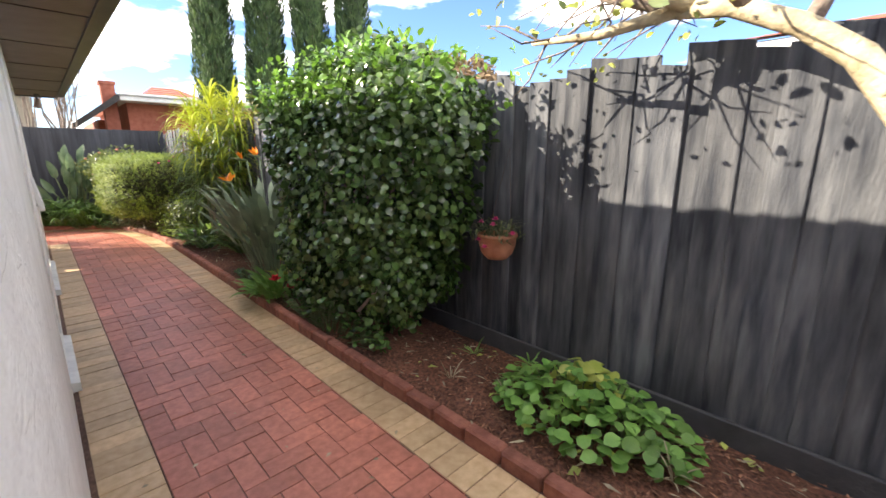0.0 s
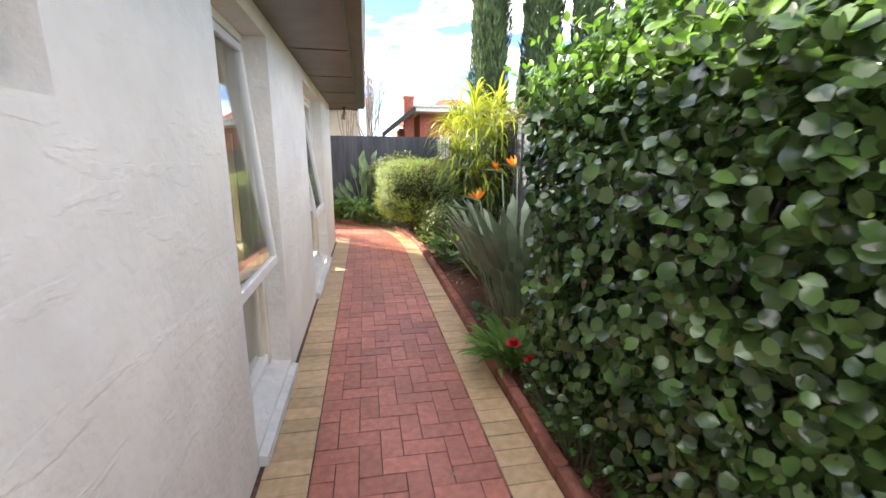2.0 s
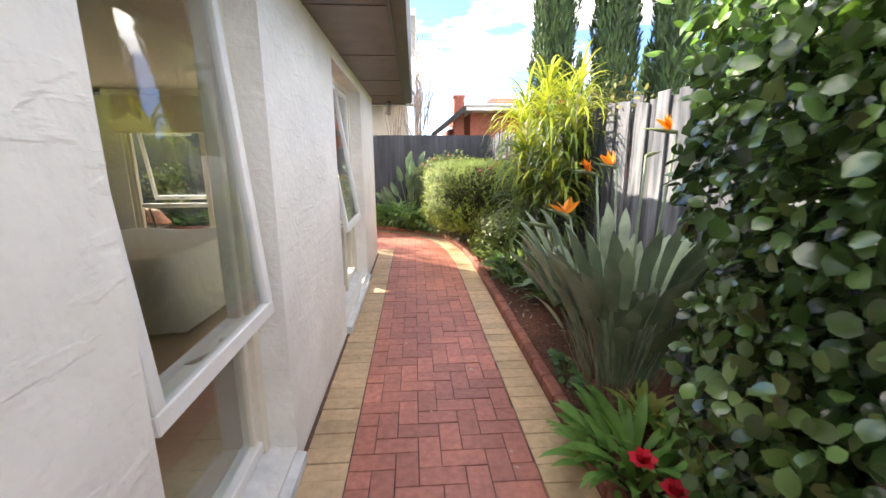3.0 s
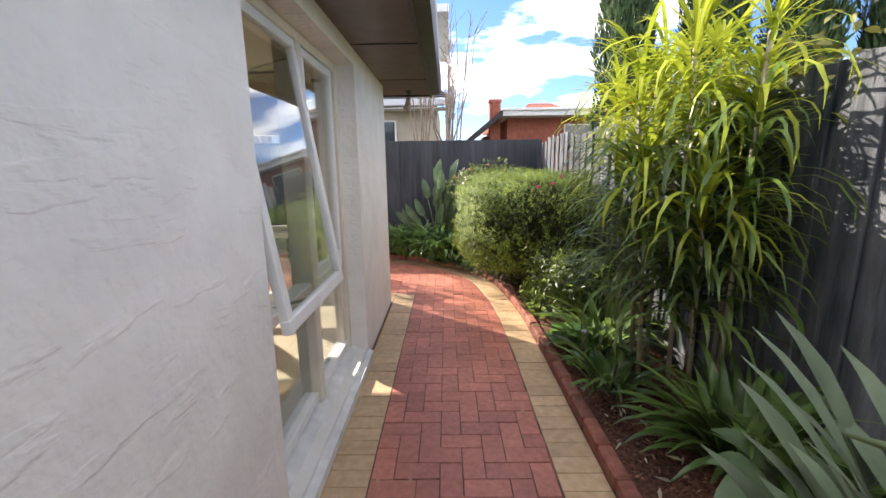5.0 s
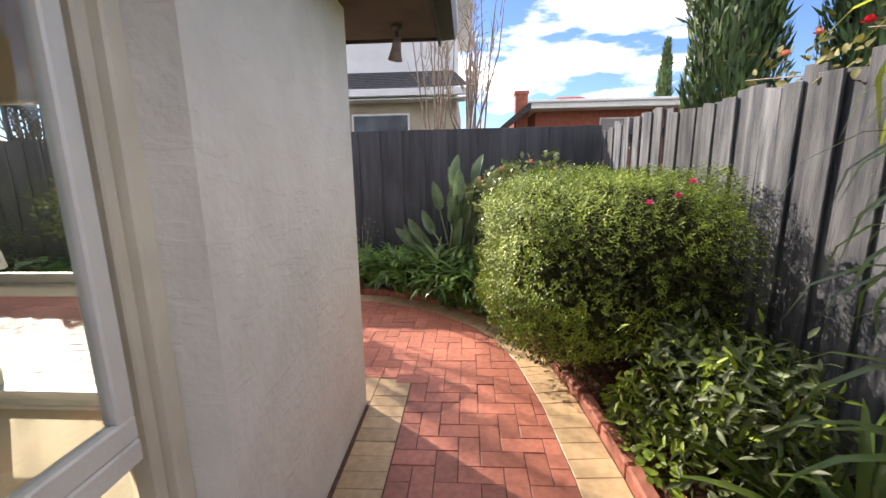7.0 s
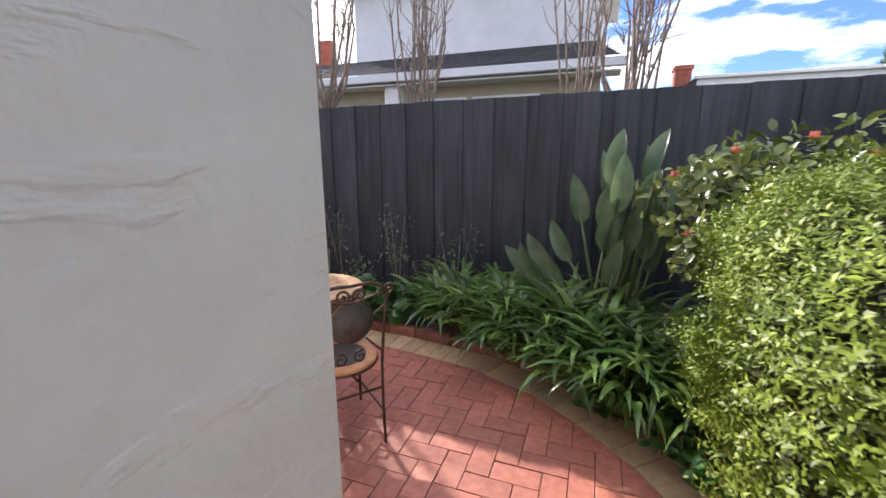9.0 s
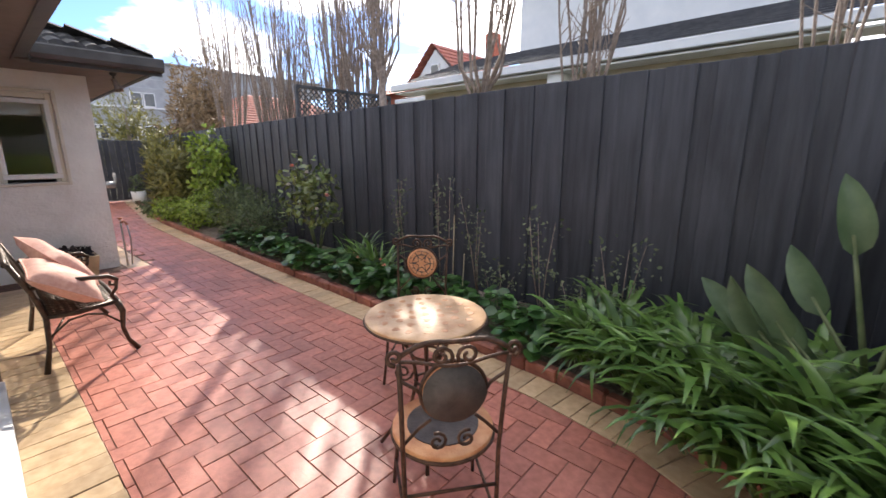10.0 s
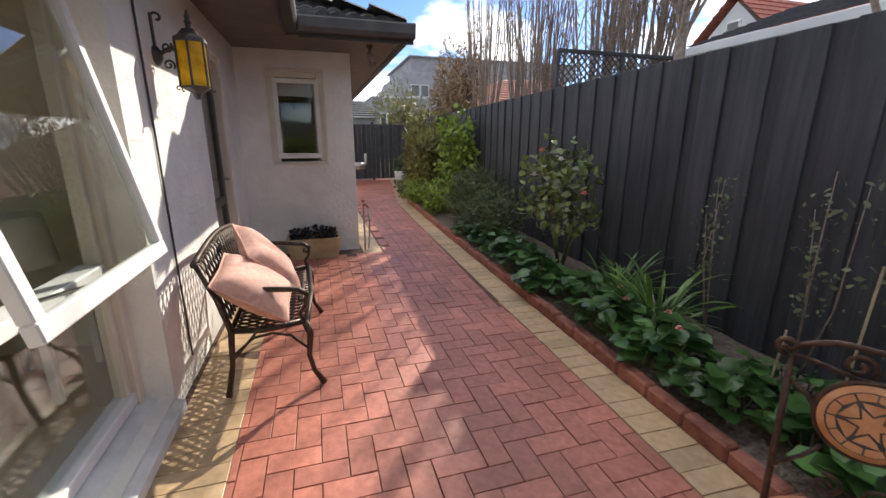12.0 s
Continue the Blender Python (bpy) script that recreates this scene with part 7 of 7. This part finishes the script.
curtain((WX - 0.42, 3.05, 0.07), 0.42, 90)
curtain((WX - 0.42, 5.62, 0.07), 0.36, 90)
tl = thing("table_lamp", "bedside lamp with a cream drum shade", "lamp", (-3.95, 8.28, 0.52))
part("shade", Geo().lathe([(0.19, 0.24), (0.165, 0.50), (0.16, 0.50), (0.185, 0.24)], 28), LINEN, tl, "cream drum shade", True)
part("base", Geo().lathe([(0.08, 0), (0.07, 0.03), (0.03, 0.06), (0.045, 0.15), (0.015, 0.26)], 20), WHITE, tl, "", True)
bs = thing("bedside_table", "small white bedside table with square legs", "table", (-3.95, 8.28, 0.07))
part("top", Geo().box(-0.26, 0.26, -0.22, 0.22, 0.42, 0.45, 0.006), WHITE, bs)
for sx in (-1, 1):
    for sy in (-1, 1):
        part("leg", Geo().box(sx * 0.22 - 0.02, sx * 0.22 + 0.02, sy * 0.18 - 0.02, sy * 0.18 + 0.02, 0, 0.42, 0.004), WHITE, bs)

# ---- paving, laid last ----
U = 0.1168
paving = tagged(new("pavement"), "herringbone red clay pavers with buff header borders", "paving", "", "structure")


def clip(poly, p, nrm):
    """The part of a plan polygon on the side of p that nrm points to."""
    out = []
    for i in range(len(poly)):
        a, b = poly[i], poly[(i + 1) % len(poly)]
        da, db = (a - p).dot(nrm), (b - p).dot(nrm)
        if da >= 0:
            out.append(a)
        if (da >= 0) != (db >= 0):
            out.append(a.lerp(b, da / (da - db)))
    return out


def area(poly):
    return 0.5 * abs(sum(poly[i].x * poly[(i + 1) % len(poly)].y - poly[(i + 1) % len(poly)].x * poly[i].y for i in range(len(poly))))


def slab(poly, drop=0.03, cham=0.002, tilt=(0, 0), rise=0.0):
    """A paver: plan outline with a chamfered upper edge, sides down to the sand."""
    c = sum(poly, Vector((0, 0))) / len(poly)
    n = len(poly)
    vs = []
    for k, z in ((0.0, -drop), (0.0, -cham), (cham, 0.0)):
        for p in poly:
            q = p + (c - p).normalized() * k * 1.35
            vs.append((q.x, q.y, z + rise + tilt[0] * (q.x - c.x) + tilt[1] * (q.y - c.y)))
    fs = [tuple(range(2 * n, 3 * n))]
    for j in (0, 1):
        fs += [(j * n + i, j * n + (i + 1) % n, (j + 1) * n + (i + 1) % n, (j + 1) * n + i) for i in range(n)]
    return vs, fs


prng = random.Random(11)
JG = 0.0023
red_near, red_far = [], Geo()
SEG = list(zip(SEAM[:-1], SEAM[1:]))
X0 = 0.152
full = {}


def seam_clip(poly):
    c = sum(poly, Vector((0, 0))) / len(poly)
    for a, b in SEG:
        t = (b - a).normalized()
        nn = Vector((-t.y, t.x))
        if (c - a).length < 3.5 or (c - b).length < 3.5 or abs((c - a).dot(nn)) < 0.3 and -0.3 < (c - a).dot(t) < (b - a).length + 0.3:
            if a.x > -10:
                poly = clip(poly, a + nn * 0.003, nn)
            if len(poly) < 3:
                return []
    return poly


bricks = []
for i in range(-144, 10):
    for j in range(-44, 112):
        k = (i - j) % 4
        if k == 0:
            w, h = 2, 1
        elif k == 3:
            w, h = 1, 2
        else:
            continue
        x, y = X0 + i * U, 0.05 + j * U
        poly = [Vector((x + JG, y + JG)), Vector((x + w * U - JG, y + JG)), Vector((x + w * U - JG, y + h * U - JG)), Vector((x + JG, y + h * U - JG))]
        cx, cy = x + w * U / 2, y + h * U / 2
        if y + h * U < 9.37 and cx < X0:
            continue
        if y + h * U <= 9.37 and x < X0:
            poly = clip(poly, Vector((X0 + JG, 0)), Vector((1, 0)))
        low = 9.36 if cx > KX + 0.28 else KY + 0.29
        if cx < X0:
            poly = clip(poly, Vector((0, low)), Vector((0, 1)))
            if cy < KY + 0.3 and cx < KX + 0.4:
                poly = clip(poly, Vector((KX + 0.02, 0)), Vector((1, 0)))
        if len(poly) < 3:
            continue
        if cx > -10:
            poly = seam_clip(poly)
        elif cy > 11.5 + (-10 - cx) * 0.13:
            continue
        if len(poly) < 3 or area(poly) < 0.0006:
            continue
        bricks.append((cx, cy, w, len(poly) == 4 and area(poly) > 0.95 * 2 * U * U * 0.95, poly))
near = sorted(range(len(bricks)), key=lambda q: 0 if (0 < bricks[q][1] < 3.4 and bricks[q][0] > 0) else 1 if (-3.2 < bricks[q][0] < 0.9 and bricks[q][1] > 9.2) else 2)
pick = set(near[:150]) | set([q for q in near if bricks[q][0] < 0.9 and bricks[q][1] > 9.2 and bricks[q][0] > -3.0][:150])
for q, (cx, cy, w, whole, poly) in enumerate(bricks):
    tilt = (prng.gauss(0, 0.006), prng.gauss(0, 0.006))
    rise = prng.gauss(0, 0.0012)
    vs, fs = slab(poly, 0.03, 0.002, tilt, rise)
    if q in pick:
        if whole:
            key = w
            if key not in full:
                c = sum(poly, Vector((0, 0))) / 4
                v2, f2 = slab([p - c for p in poly])
                full[key] = Geo().add(v2, f2).mesh("brick", RED)
            ob = part("brick", full[key], RED, paving)
            ob.matrix_basis = pose(cx, cy, rise, math.degrees(tilt[1]), -math.degrees(tilt[0]), 0)
        else:
            part("brick", Geo().add(vs, fs), RED, paving)
    else:
        red_far.add(vs, fs)
tagged(part("brick_field", red_far, REDJ, paving), kind="stuff")

# buff header courses
buff_far, count = Geo(), 0


def header(a, b, depth, outward, nearby, raised=0.0, along=U * 1.0):
    """Header pavers along a line from a to b, reaching outward by depth."""
    global count
    t = b - a
    n = max(1, round(t.length / along))
    t = t.normalized()
    step = (b - a).length / n
    for i in range(n):
        p = a + t * (step * i)
        poly = [p + t * 0.0022, p + t * (step - 0.0022), p + t * (step - 0.0022) + outward * depth, p + t * 0.0022 + outward * depth]
        tilt, rise = (prng.gauss(0, 0.006), prng.gauss(0, 0.006)), prng.gauss(0, 0.0015) + raised
        vs, fs = slab(poly, 0.03, 0.002, tilt, rise)
        if nearby(p) and count < 290:
            count += 1
            part("buff_brick", Geo().add(vs, fs), YEL, paving)
        else:
            buff_far.add(vs, fs)


close = lambda p: (0.5 < p.y < 6.5) or (p.y > 8.8 and -3.4 < p.x)
header(Vector((-0.085, -4.9)), Vector((-0.085, 9.34)), 0.232, Vector((1, 0)), close)
header(Vector((-6.4, 9.05)), Vector((-0.09, 9.05)), 0.3075, Vector((0, 1)), close, -0.0035)
header(Vector((-16.3, KY + 0.03)), Vector((-6.5, KY + 0.03)), 0.235, Vector((0, 1)), close)
# outer border follows the bend, wedge joints where it turns
line = resample(SEAM, U * 1.02)
outer = offset_line(line, 0.238)
for i in range(len(line) - 1):
    a, b, c, d = line[i], line[i + 1], outer[i + 1], outer[i]
    t = (b - a).normalized()
    o = (d - a).normalized()
    poly = [a + t * 0.0022 + o * 0.002, b - t * 0.0022 + o * 0.002, c - t * 0.0022, d + t * 0.0022]
    vs, fs = slab(poly, 0.03, 0.002, (prng.gauss(0, 0.006), prng.gauss(0, 0.006)), prng.gauss(0, 0.0015))
    if close(a) and count < 295:
        count += 1
        part("buff_brick", Geo().add(vs, fs), YEL, paving)
    else:
        buff_far.add(vs, fs)
tagged(part("buff_field", buff_far, YELJ, paving), kind="stuff")
# raised edging bricks laid on edge along the beds
edging = tagged(new("garden_edging"), "raised red brick garden edging, weathered", "edging", "", "structure")
e_in, e_out = offset_line(SEAM, 0.243), offset_line(SEAM, 0.325)
mid = [p.lerp(q, 0.5) for p, q in zip(e_in, e_out)]
mids = resample(mid, 0.238)
for i in range(len(mids) - 1):
    a, b = mids[i], mids[i + 1]
    ln = (b - a).length
    ang = math.degrees(math.atan2(b.y - a.y, b.x - a.x))
    g = Geo().box(0.003, ln - 0.003, -0.039, 0.039, -0.03, 0.075, 0.012)
    ob = part("edging_brick", g, EDGE, edging)
    ob.matrix_basis = pose(a.x, a.y, prng.gauss(0, 0.004), prng.gauss(0, 1.0), prng.gauss(0, 0.6), ang + prng.gauss(0, 0.5))
# dark mossy gap at the wall foot
g = Geo().box(WX, WX + 0.027, -4.9, NY + 0.05, -0.02, -0.004)
setting("gap_strip", g, JOINT, "dark gritty joint between paving and wall", "ground")
